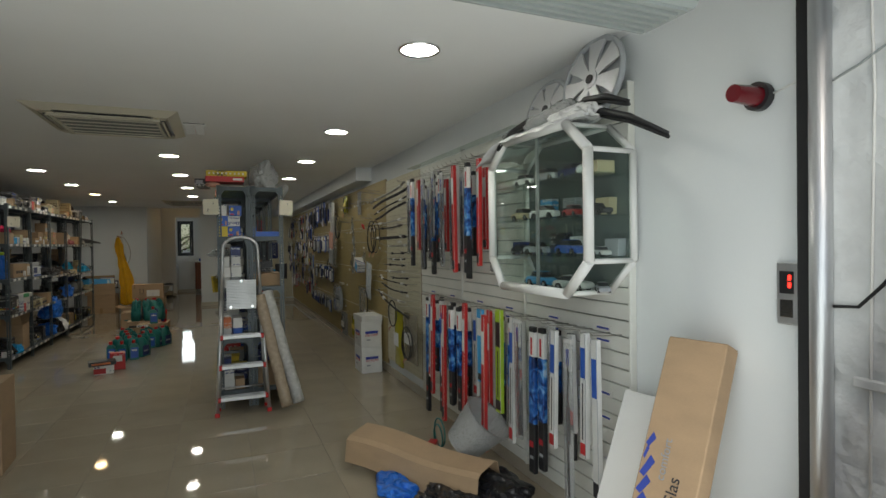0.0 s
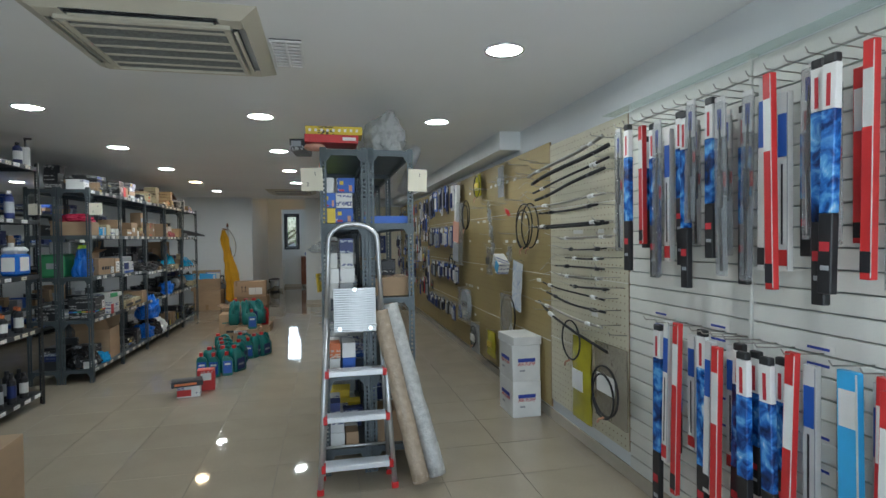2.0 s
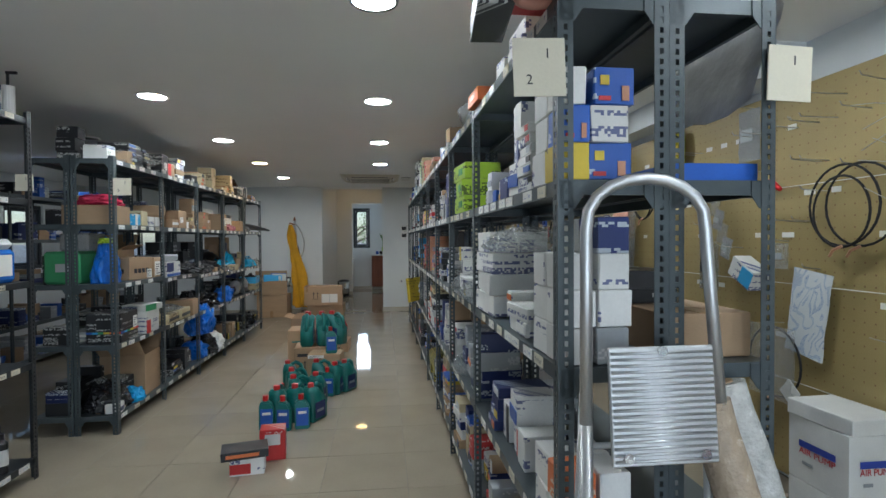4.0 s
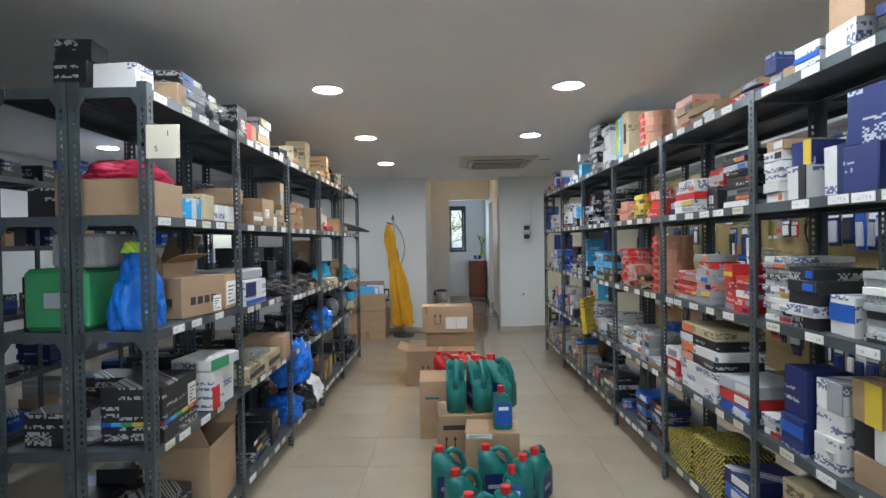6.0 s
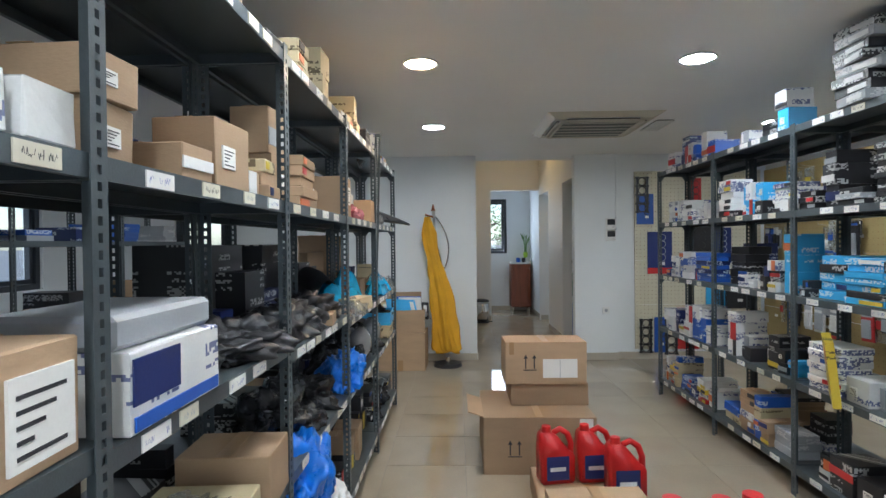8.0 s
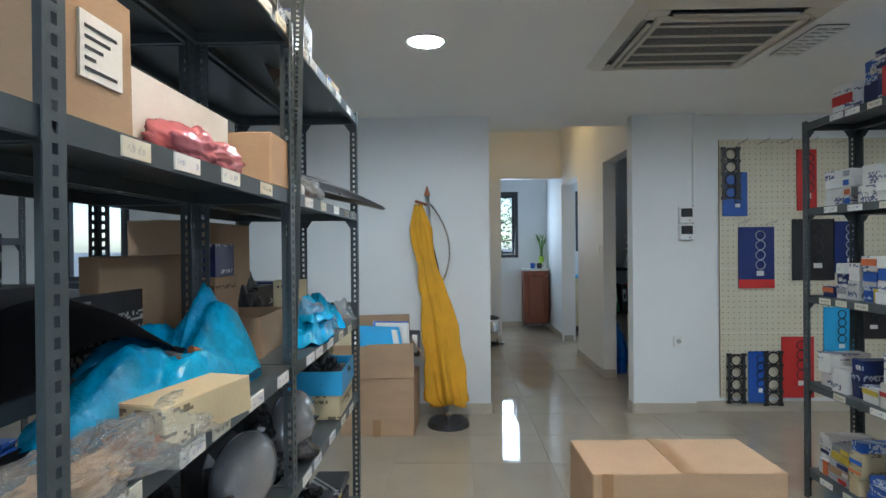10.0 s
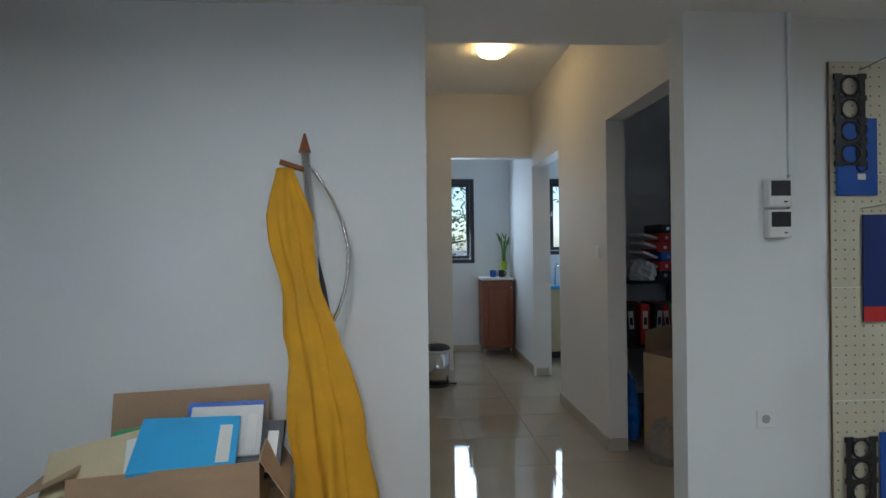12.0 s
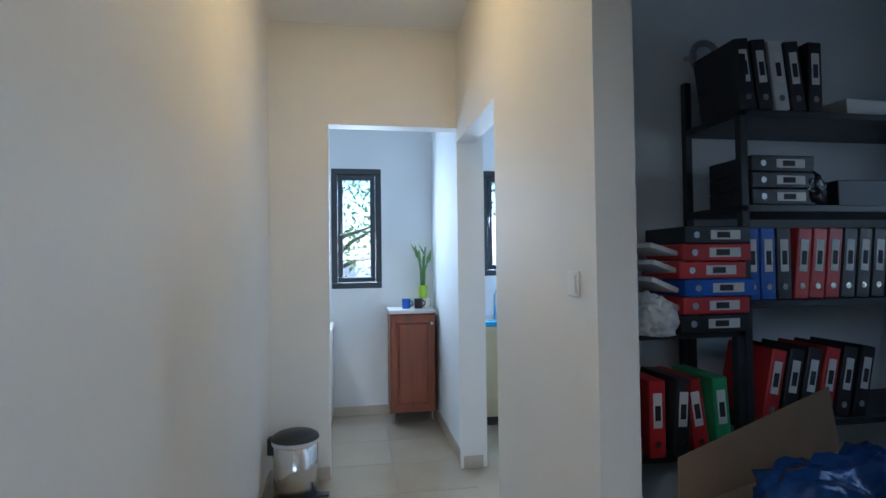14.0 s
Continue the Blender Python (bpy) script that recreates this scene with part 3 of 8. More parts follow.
def rack(label, x0, x1, ys, levels, height, face, tags=True, gussets=True, dark=False, lowered=None):
    """A run of slotted-angle shelving. face: -1 where its tagged front looks to -x, 1 to +x."""
    rng = random.Random(int(1000 * (x0 + ys[0] + 20)))
    r = holder("shelving_rack", label, "shelving rack", "slotted steel racks", pose(x0, ys[0], 0))
    if height not in POSTS:
        POSTS[height] = post_mesh(height)
    d = x1 - x0
    for i, y in enumerate(ys):
        for s, turn in ((0, 0 if i == 0 else -90), (d, 90 if i == 0 else 180)):
            o = part("post", POSTS[height], STEEL, r)
            o.matrix_basis = pose(s, y - ys[0] + (0.0 if i == 0 else 0.0), 0, 0, 0, turn)
    for a, b in zip(ys, ys[1:]):
        key = (round(d, 3), round(b - a, 3))
        if key not in SHELVES:
            SHELVES[key] = shelf_mesh(d - 0.008, b - a - 0.008)
        for z in levels:
            z = (lowered or {}).get((round(a, 2), z), z)
            sh = part("shelf", SHELVES[key], STEEL, r)
            sh.matrix_basis = pose(0.004, a - ys[0] + 0.004, z)
            if tags:
                yy = rng.uniform(0.08, 0.2)
                while yy < b - a - 0.1:
                    tg = part("price_tag", rng.choice(TAGS), PAPER, sh)
                    tg.matrix_basis = pose(-0.0005 if face < 0 else d - 0.0075, yy, rng.uniform(-0.002, 0.002), 0, 0, 0 if face < 0 else 180)
                    yy += rng.uniform(0.1, 0.24)
    if gussets:
        for z in levels:
            for e in (0, ys[-1] - ys[0] - 0.003):
                for s, flip in ((0.003, 1), (d - 0.003, -1)):
                    g = part("gusset", GUSSET, STEEL, r)
                    g.matrix_basis = pose(s, e, z - 0.002) @ Matrix.Diagonal((flip, 1, 1, 1))
    # Swaps in a darker steel, so the colour carries the rack's shade.
    if dark:
        for c in r.children:
            if c.data is not GUSSET:
                c.data.materials[0] = DARKSTEEL
    return r


LEV = (2.03, 1.57, 1.10, 0.63, 0.16)
ISY = (5.49, 6.75, 7.68, 8.60, 9.53, 10.45, 11.37, 12.28, 13.30)
rack("grey slotted steel rack packed with spare-part boxes", 0.32, 0.605, ISY, LEV, 2.04, -1)
rack("grey slotted steel rack facing the pegboard wall", 0.61, 0.895, ISY, LEV, 2.04, 1)
LVY = (8.34, 9.21, 10.10, 11.02, 11.95, 13.0)
LLEV = (2.03, 1.55, 1.11, 0.66, 0.14)
LOW3 = 1.03
rack("grey slotted steel rack full of cartons and bagged parts", -2.355, -2.06, LVY, LLEV, 2.05, 1, lowered={(9.21, 1.11): 1.09, (10.10, 1.11): 1.06, (11.02, 1.11): LOW3, (11.95, 1.11): LOW3})
rack("dark slotted steel rack behind the first one", -2.66, -2.365, LVY, LLEV, 2.05, -1, False)
# Near rack: shade is put into its steel colour.
rack("slotted steel rack with bottles and cans, its steel darkened as shade", -2.60, -2.20, (5.85, 6.75, 7.66), (2.16, 1.68, 1.19, 0.70, 0.12), 2.2, 1, gussets=False, dark=True)
rack("dark slotted steel rack along the side windows", -4.5, -4.08, (5.4, 6.4, 7.4, 8.4, 9.4, 10.4, 11.4, 12.4, 13.4), (1.95, 1.45, 0.95, 0.5, 0.1), 1.97, 1, False)

# ---- boxes on the racks ----
JOINED = {}


def joined_box(x, y, z, dx, dy, dz, colour, turn):
    if "bm" not in JOINED:
        JOINED["bm"], JOINED["cols"] = bmesh.new(), list(CARDS)
    bm = JOINED["bm"]
    made = bmesh.ops.create_cube(bm, size=1, matrix=pose(x, y, z + dz / 2, 0, 0, turn) @ Matrix.Diagonal((dx, dy, dz, 1)))["verts"]
    for f in {f for v in made for f in v.link_faces}:
        f.material_index = JOINED["cols"].index(colour)


def carton(name, x, y, z, dx, dy, dz, colour, label, face=0, turn=0.0, category="box", group="", band=None, sticker=None, rng=random):
    """A closed box standing on z, with printed bands, stickers and tape. face: -1 or 1, the side seen along x; 0 the side to -y."""
    if name == "joined":
        return joined_box(x, y, z, dx, dy, dz, colour, turn)
    bm = bmesh.new()
    box(bm, -dx / 2, dx / 2, -dy / 2, dy / 2, 0, dz, bevel=min(0.0025, dz * 0.08))
    for v in bm.verts:
        v.co += Vector((rng.uniform(-1, 1), rng.uniform(-1, 1), rng.uniform(-0.3, 0.3))) * min(0.0022, dz * 0.03)
    b = thing(name, bm, KRAFT if colour == "kraft" else PRINT.get(colour, CARDS[colour]), label, category, group, pose(x, y, z + 0.0005, 0, 0, turn))
    def plate(nm, u0, u1, z0, z1, m, out=0.0035):
        if face:
            s = dx / 2 * face
            part(nm, boxed(min(s, s + face * out), max(s, s + face * out), u0 * dy, u1 * dy, z0 * dz, z1 * dz), m, b)
        else:
            part(nm, boxed(u0 * dx, u1 * dx, -dy / 2 - out, -dy / 2, z0 * dz, z1 * dz), m, b)
    if band:
        u0, u1, z0, z1, col = band
        plate("printed_band", u0, u1, z0, z1, CARDS[col] if col in CARDS else col)
    if sticker:
        u0, u1, z0, z1 = sticker
        plate("sticker", u0, u1, z0, z1, PAPER, 0.0045)
        w, h = u1 - u0, z1 - z0
        for k in range(5):
            plate("writing", u0 + 0.1 * w, u0 + (0.85 - 0.17 * ((k * 7) % 4)) * w, z0 + (0.12 + 0.16 * k) * h, z0 + (0.17 + 0.16 * k) * h, INK, 0.0055)
    if colour == "kraft" and dx > 0.12:
        part("tape", boxed(-0.022, 0.022, -dy / 2 - 0.001, dy / 2 + 0.001, dz - 0.0005, dz + 0.0012), TAPE, b)
    return b


WORDS = {"kraft": "brown cardboard", "white": "white card", "grey": "grey card", "blue": "blue printed card", "navy": "dark navy card", "red": "red printed card",
         "yellow": "yellow printed card", "green": "green printed card", "lime": "lime green card", "black": "black card", "orange": "orange card", "cream": "cream card",
         "sky": "light blue card", "copper": "copper-coloured wrapped", "salmon": "faded salmon card"}
BANDS = ["white", "blue", "red", "navy", "yellow", "grey", "orange", "black"]


def fill(rng, xf, face, y0, y1, z, room, depth, colours, full=0.9, where="on a steel shelf", small=False, join=False, flats=0.35):
    """Boxes side by side on one shelf, their fronts at xf; flats: how many of them are stacks of flat boxes."""
    y = y0 + 0.045
    while y < y1 - 0.08:
        if rng.random() > full:
            y += rng.uniform(0.05, 0.16)
            continue
        flat = rng.random() < flats
        w = rng.uniform(0.13, 0.27) if flat else (rng.uniform(0.055, 0.13) if small else rng.uniform(0.07, 0.2))
        w = min(w, y1 - 0.045 - y)
        if w < 0.045:
            break
        col = rng.choice(colours)
        d = rng.uniform(0.5, 0.92) * depth
        back = rng.uniform(0.0, 0.045) + (0.06 if rng.random() < 0.15 else 0)
        if flat:
            h, zz = rng.uniform(0.022, 0.055), z
            for k in range(rng.randint(2, max(3, int(min(room * 0.75, 0.3) / h)))):
                if zz + h > z + room:
                    break
                c2 = col if rng.random() < 0.75 else rng.choice(colours)
                carton("joined" if join else ("gasket_box" if c2 == "black" else "flat_box"), xf - face * (back + d / 2 + rng.uniform(0, 0.02)), y + w / 2 + rng.uniform(-0.006, 0.006), zz, d, w * rng.uniform(0.9, 1), h, c2, "flat %s box stacked %s" % (WORDS[c2], where), face, rng.uniform(-4, 4),
                       "box", "boxes on the racks", (-0.46, rng.uniform(-0.3, 0.1), 0.2, 0.8, rng.choice(BANDS)) if rng.random() < 0.7 else None, None, rng)
                zz += h + 0.001
        else:
            zz, top = z, room * rng.uniform(0.35, 0.85)
            while zz < z + top - 0.03:
                h = min(rng.uniform(0.6, 1.25) * w, z + room * 0.95 - zz, 0.2)
                if h < 0.03:
                    break
                c2 = col if rng.random() < 0.7 else rng.choice(colours)
                bd, st = None, None
                r = rng.random()
                if r < 0.3:
                    q = rng.uniform(0.05, 0.5)
                    bd = (-0.5, 0.5, q, q + rng.uniform(0.15, 0.45), rng.choice(BANDS))
                elif r < 0.5:
                    bd = (-0.5, rng.uniform(-0.2, 0.2), 0.0, 1.0, rng.choice(BANDS))
                elif r < 0.68:
                    q = rng.uniform(-0.4, 0.0)
                    st = (q, q + 0.35, 0.3, 0.62)
                carton("joined" if join else ("parts_box" if zz == z else "small_box"), xf - face * (back + d / 2 + rng.uniform(0, 0.02)), y + w / 2, zz, d * rng.uniform(0.85, 1), w * rng.uniform(0.88, 1), h, c2, "%s box standing %s" % (WORDS[c2], where) if zz == z else "%s box resting on another box" % WORDS[c2], face, rng.uniform(-5, 5), "box", "boxes on the racks", bd, st, rng)
                zz += h + 0.001
                if rng.random() < 0.45:
                    break
        y += w + rng.uniform(0.003, 0.022)


rng = random.Random(7)
MIX = ["white", "white", "white", "blue", "navy", "red", "yellow", "grey", "kraft", "cream"]
PAL = {0: ["white", "white", "navy", "blue", "white", "yellow"], 1: ["white", "white", "lime", "white", "navy", "grey"], 2: ["grey", "black", "navy", "white", "grey", "kraft"],
       3: ["white", "red", "grey", "black", "salmon", "grey"], 4: ["white", "salmon", "cream", "grey", "red"], 5: ["black", "black", "white", "grey"],
       6: ["white", "white", "black", "sky", "white"], 7: ["white", "blue", "navy", "white", "white"]}
ROW = {(3, 0): (["red", "cream", "salmon", "kraft"], 0.5), (3, 2): (["red", "salmon", "red", "grey", "white"], 0.8), (3, 3): (["white", "black", "grey", "black"], 0.8), (3, 4): (["yellow", "black", "blue", "black"], 0.6), (4, 1): (["salmon", "white", "salmon", "red", "yellow"], 0.8),
       (4, 2): (["salmon", "white", "black", "red"], 0.9), (4, 3): (["cream", "kraft", "white", "grey"], 0.85), (4, 4): (["navy", "black", "red", "blue"], 0.8), (5, 0): (["black", "black", "white"], 0.85), (5, 1): (["black", "black", "grey"], 0.9),
       (5, 2): (["black", "black", "sky"], 0.9), (5, 3): (["sky", "grey", "black", "white"], 0.75), (5, 4): (["white", "white", "black"], 0.4), (1, 3): (["white", "navy", "grey"], 0.5), (2, 2): (["white", "black", "grey"], 0.6)}
for i, (a, b) in enumerate(zip(ISY, ISY[1:])):
    for j, z in enumerate(LEV):
        cols, flats = ROW.get((i, j), (PAL[i] if j < 4 else MIX, 0.25))
        if (i, j) in ((4, 0), (5, 0), (3, 4), (3, 3)):
            continue
        fill(rng, 0.325, -1, (a + 0.28 if (i, j) == (4, 2) else 7.36 if (i, j) == (1, 1) else a) if i else 5.84, 6.34 if (i, j) == (0, 2) else b, z, 0.24 if j == 0 else 0.36, 0.27, cols, 0.93 if j else (0.45 if i < 2 else 0.75), "on the packed steel rack", i in (0, 1, 6, 7), flats=flats)
    for j, z in enumerate(LEV[1:]):
        if rng.random() < 0.6:
            fill(rng, 0.89, 1, a, b, z, 0.3, 0.25, ["black", "navy", "kraft", "blue", "grey", "white"], 0.5, "on the rack by the pegboard", join=True)
LP = {0: ["kraft", "cream", "kraft", "white", "black", "black"], 1: ["kraft", "kraft", "kraft", "cream", "kraft"], 2: ["kraft", "black", "black", "navy"], 3: ["kraft", "black", "black", "black"], 4: ["kraft", "black", "black", "black"]}
for i, (a, b) in enumerate(zip(LVY, LVY[1:])):
    for j, z in enumerate(LLEV):
        special = (i, j) in ((0, 2), (0, 1), (0, 3), (1, 2), (1, 3), (2, 2), (2, 3), (2, 4), (3, 3), (3, 2), (4, 2), (4, 1), (4, 3), (3, 1))
        if not special:
            fill(rng, -2.07, 1, a, b, {(1, 2): 1.09, (2, 2): 1.06, (3, 2): LOW3, (4, 2): LOW3}.get((i, j), z), 0.27 if j == 0 else 0.34, 0.285, LP[j], (0.85, 0.9, 0.8, 0.75, 0.6)[j], "on the grey steel rack")
        fill(rng, -2.65, -1, a, b, z, 0.3, 0.27, ["black", "navy", "black", "kraft", "black"], 0.55, "on the rack behind", join=True)
for a in range(8):
    for z in (1.95, 1.45, 0.95, 0.5, 0.1):
        fill(rng, -4.09, 1, 5.4 + a, 6.4 + a, z, 0.26, 0.38, ["black", "navy", "kraft", "grey", "blue", "kraft"], 0.6, "on the far dark rack", join=True)
me = bpy.data.meshes.new("stored_boxes")
JOINED["bm"].to_mesh(me)
JOINED["bm"].free()
for c in JOINED["cols"]:
    me.materials.append(PRINT.get(c, CARDS[c]))
tagged(new("stored_boxes", me), "assorted boxes packed on the racks behind", "boxes", kind="stuff")

# ---- boards on the right wall ----
def pegboard(name, m, width, height, pitch, material, label):
    """A perforated sheet in its own x and z, with real holes and a dark sheet behind for their shade."""
    hole = 0.0085
    xs, zs = [0.0], [0.0]
    for out, size in ((xs, width), (zs, height)):
        p = pitch / 2
        while p + hole < size:
            out += [p - hole / 2, p + hole / 2]
            p += pitch
        out.append(size)
    verts = [(x, 0, z) for z in zs for x in xs]
    n, faces = len(xs), []
    for j in range(len(zs) - 1):
        for i in range(n - 1):
            if i % 2 == 1 and j % 2 == 1:
                continue
            faces.append((j * n + i, j * n + i + 1, (j + 1) * n + i + 1, (j + 1) * n + i))
    me = bpy.data.meshes.new(name)
    me.from_pydata(verts, [], faces)
    me.materials.append(material)
    ob = new(name, me)
    ob.matrix_world = m
    tagged(ob, label, "pegboard", kind="structure")
    part("backing", boxed(0, width, 0.008, 0.014, 0, height), KRAFTIN, ob)
    for k in range(1, 4):
        part("joint", boxed(0, width, -0.003, 0.0, height * k / 4 - 0.002, height * k / 4 + 0.002), PAPER, ob)
    return ob


pegboard("pegboard_1", pose(2.082, 6.05, 0.19, 0, 0, -90), 1.1, 2.0, 0.045, PEG, "cream perforated board with metal hooks")
pegboard("pegboard_2", pose(2.082, 10.4, 0.12, 0, 0, -90), 4.34, 2.1, 0.055, PEGB, "yellowed brown perforated board with hooks")
pegboard("pegboard_3", pose(2.082, 14.7, 0.12, 0, 0, -90), 4.29, 2.1, 0.055, PEGB, "yellowed brown perforated board with hooks")
pegboard("pegboard_4", pose(0.60, YB + 0.03, 0.12), 1.48, 2.12, 0.045, PEG, "cream perforated board with engine gaskets")
slatwall = tagged(new("slatwall"), "white grooved slatwall panel carrying wiper packs", "slatwall", kind="structure")
for p in range(3):
    y0 = 2.2 + p * 0.92
    part("panel", boxed(2.105, 2.118, y0, y0 + 0.91, 0.1, 2.2), GREYPAINT, slatwall)
    for k in range(27):
        part("slat", boxed(2.085, 2.104, y0 + 0.004, y0 + 0.906, 0.105 + k * 0.0775, 0.105 + k * 0.0775 + 0.071, bevel=0.002), SLAT, slatwall)
    part("upright", boxed(2.078, 2.118, y0 - 0.012, y0 + 0.003, 0.1, 2.22, bevel=0.003), SLAT, slatwall)
    for k, z in enumerate((1.04, 0.98, 0.72, 0.6)):
        for q in range(2):
            part("price_strip", boxed(2.0835, 2.0848, y0 + 0.12 + 0.42 * q, y0 + 0.26 + 0.42 * q, z, z + 0.03), PAPER, slatwall)
            part("writing", boxed(2.0822, 2.0833, y0 + 0.14 + 0.42 * q, y0 + 0.23 + 0.42 * q, z + 0.01, z + 0.02), BLUEINK, slatwall)
rail = holder("acrylic_rail", "clear plastic rail along the top of the wiper board", "rail", m=pose(2.0, 3.1, 2.2))
part("shelf", boxed(0.0, 0.085, 0, 2.0, -0.003, 0.0), GLASS, rail)


def hook(x, y, z, out, dy=0.0):
    h = thing("peg_hook", tubed([(0, 0, 0), (-out * 0.5, dy * 0.5, 0.004), (-out, dy, 0.01), (-out - 0.012, dy, 0.028)], 0.0026, 5), HOOK, "bent zinc wire hook stuck in the board", "hook", "wire hooks", pose(x, y, z))
    return h


WIPER = {"aero": ("BLACK", "sky"), "clear": ("clear", "grey"), "red": ("red", "white"), "blue": ("white", "blue"), "white": ("white", "blue"), "cyan": ("sky", "white"), "lime": ("lime", "black"), "dark": ("black", "grey")}
AERO = mat("blue_cloud_print", (0.03, 0.16, 0.55), 0.22, var=0.3, scale=16, bump=0.15, fine=60)
an = AERO.node_tree
cloud, ramp = an.nodes.new("ShaderNodeTexNoise"), an.nodes.new("ShaderNodeValToRGB")
cloud.inputs["Scale"].default_value, cloud.inputs["Detail"].default_value, cloud.inputs["Distortion"].default_value = 15, 5, 0.8
for p, c in ((0.30, (0.006, 0.01, 0.03)), (0.44, (0.012, 0.05, 0.2)), (0.54, (0.03, 0.17, 0.55)), (0.64, (0.14, 0.42, 0.75)), (0.74, (0.6, 0.75, 0.85))):
    e = ramp.color_ramp.elements.new(p)
    e.color = (*c, 1)
ramp.color_ramp.elements[0].color = (0.004, 0.005, 0.012, 1)
ramp.color_ramp.elements[-1].color = (0.7, 0.8, 0.88, 1)
spread = an.nodes.new("ShaderNodeTexCoord")
shift = an.nodes.new("ShaderNodeObjectInfo")
offs = an.nodes.new("ShaderNodeVectorMath")
an.links.new(spread.outputs["Object"], offs.inputs[0])
an.links.new(shift.outputs["Location"], offs.inputs[1])
an.links.new(offs.outputs[0], cloud.inputs["Vector"])
an.links.new(cloud.outputs["Fac"], ramp.inputs["Fac"])
an.links.new(ramp.outputs[0], an.nodes["Principled BSDF"].inputs["Base Color"])


def wiper(kind, x, y, ztop, length, width=0.052, lean=0.0):
    """A wiper blade in its hanging pack."""
    w = holder("wiper_pack", {"aero": "black and blue wiper blade pack with a white header", "clear": "clear blister with a wiper blade, hanging", "red": "slim red and white wiper box, hanging",
               "blue": "white and blue wiper box, hanging", "white": "slim white wiper box, hanging", "cyan": "light blue wiper sleeve, hanging", "lime": "lime green wiper sleeve, hanging", "dark": "bare black wiper blade, hanging"}[kind],
               "wiper pack", "hanging wiper packs", pose(x, y, ztop, lean, 0, 0))
    a = width / 2
    if kind == "aero":
        part("header", boxed(-0.012, 0.012, -a, a, -0.17, -0.03, bevel=0.002), WHITE, w, "white header card")
        part("writing", boxed(-0.0135, -0.0122, -a * 0.25, a * 0.3, -0.16, -0.06), REDINK, w)
        part("cap", boxed(-0.014, 0.014, -a * 0.9, a * 0.9, -0.03, 0.0, bevel=0.004), BLACK, w)
        part("sleeve", boxed(-0.014, 0.014, -a, a, -length * 0.66, -0.17, bevel=0.003), AERO, w, "printed blue window")
        part("end", boxed(-0.014, 0.014, -a, a, -length, -length * 0.66, bevel=0.003), BLACK, w)
        part("writing", boxed(-0.0155, -0.0142, -a * 0.7, a * 0.7, -length * 0.82, -length * 0.78), REDINK, w)
        part("writing", boxed(-0.0155, -0.0142, -a * 0.7, a * 0.5, -length * 0.9, -length * 0.88), CARDS["grey"], w)
    elif kind in ("clear", "dark"):
        if kind == "clear":
            part("blister", boxed(-0.014, 0.014, -a, a, -length, -0.02, bevel=0.006), FILM, w)
            part("insert", boxed(0.006, 0.008, -a * 0.9, a * 0.9, -length * 0.97, -length * 0.55), CARDS[("navy", "black", "white", "grey")[int(y * 100) % 4]], w)
            part("printed_band", boxed(0.004, 0.0058, -a * 0.9, a * 0.9, -length * 0.5, -length * 0.42), CARDS["red"], w)
            part("header", boxed(-0.004, 0.004, -a, a, -0.16, 0.0), CARDS["white"], w)
            part("writing", boxed(-0.0055, -0.0042, -a * 0.5, a * 0.4, -0.13, -0.05), BLUEINK, w)
        part("blade", tubed([(0.0, -0.004, -0.08), (-0.006, 0.004, -length * 0.5), (0.0, 0.002, -length * 0.97)], 0.0065, 6), RUBBER, w)
        part("arm", boxed(-0.012, 0.004, -0.013, 0.013, -length * 0.62, -length * 0.4, bevel=0.005), BLACK, w)
    else:
        body, band = WIPER[kind]
        part("sleeve", boxed(-0.013, 0.013, -a, a, -length, 0, bevel=0.002), CARDS[body], w)
        part("edge_print", boxed(-0.0140, -0.0131, -a, -a * 0.82, -length * 0.99, -length * 0.01), CARDS["white" if body != "white" else "grey"], w)
        part("printed_band", boxed(-0.0145, -0.0132, -a * 0.8, a * 0.8, -length * 0.36, -length * 0.12), CARDS[band], w)
        part("printed_band", boxed(-0.0145, -0.0132, -a * 0.9, a * 0.9, -length * 0.97, -length * 0.88), CARDS["black" if kind != "white" else "red"], w)
        if kind in ("lime", "white"):
            part("blade_print", boxed(-0.0155, -0.0142, -a * 0.12, a * 0.2, -length * 0.85, -length * 0.4), BLACK, w)
    return w


rng = random.Random(21)
UP = ["clear", "aero", "red", "aero", "clear", "aero", "aero", "clear", "aero", "clear", "clear", "blue", "red", "clear", "aero", "aero", "red"]
for k, kind in enumerate(UP):
    y = 4.74 - k * 0.083
    wiper(kind, 1.93 + rng.uniform(-0.05, 0.05), y, 2.04 + rng.uniform(-0.02, 0.02), rng.uniform(0.6, 0.8) if kind != "clear" else rng.uniform(0.5, 0.75), 0.036 if kind in ("red", "blue") else 0.048, rng.uniform(-1.5, 1.5))
    hook(2.08, y, 2.045, 0.2)
for k in range(14):
    wiper(("aero", "clear", "white", "aero", "clear", "red", "clear")[k % 7], 2.035, 4.7 - k * 0.098, 2.0, rng.uniform(0.55, 0.75), 0.048)
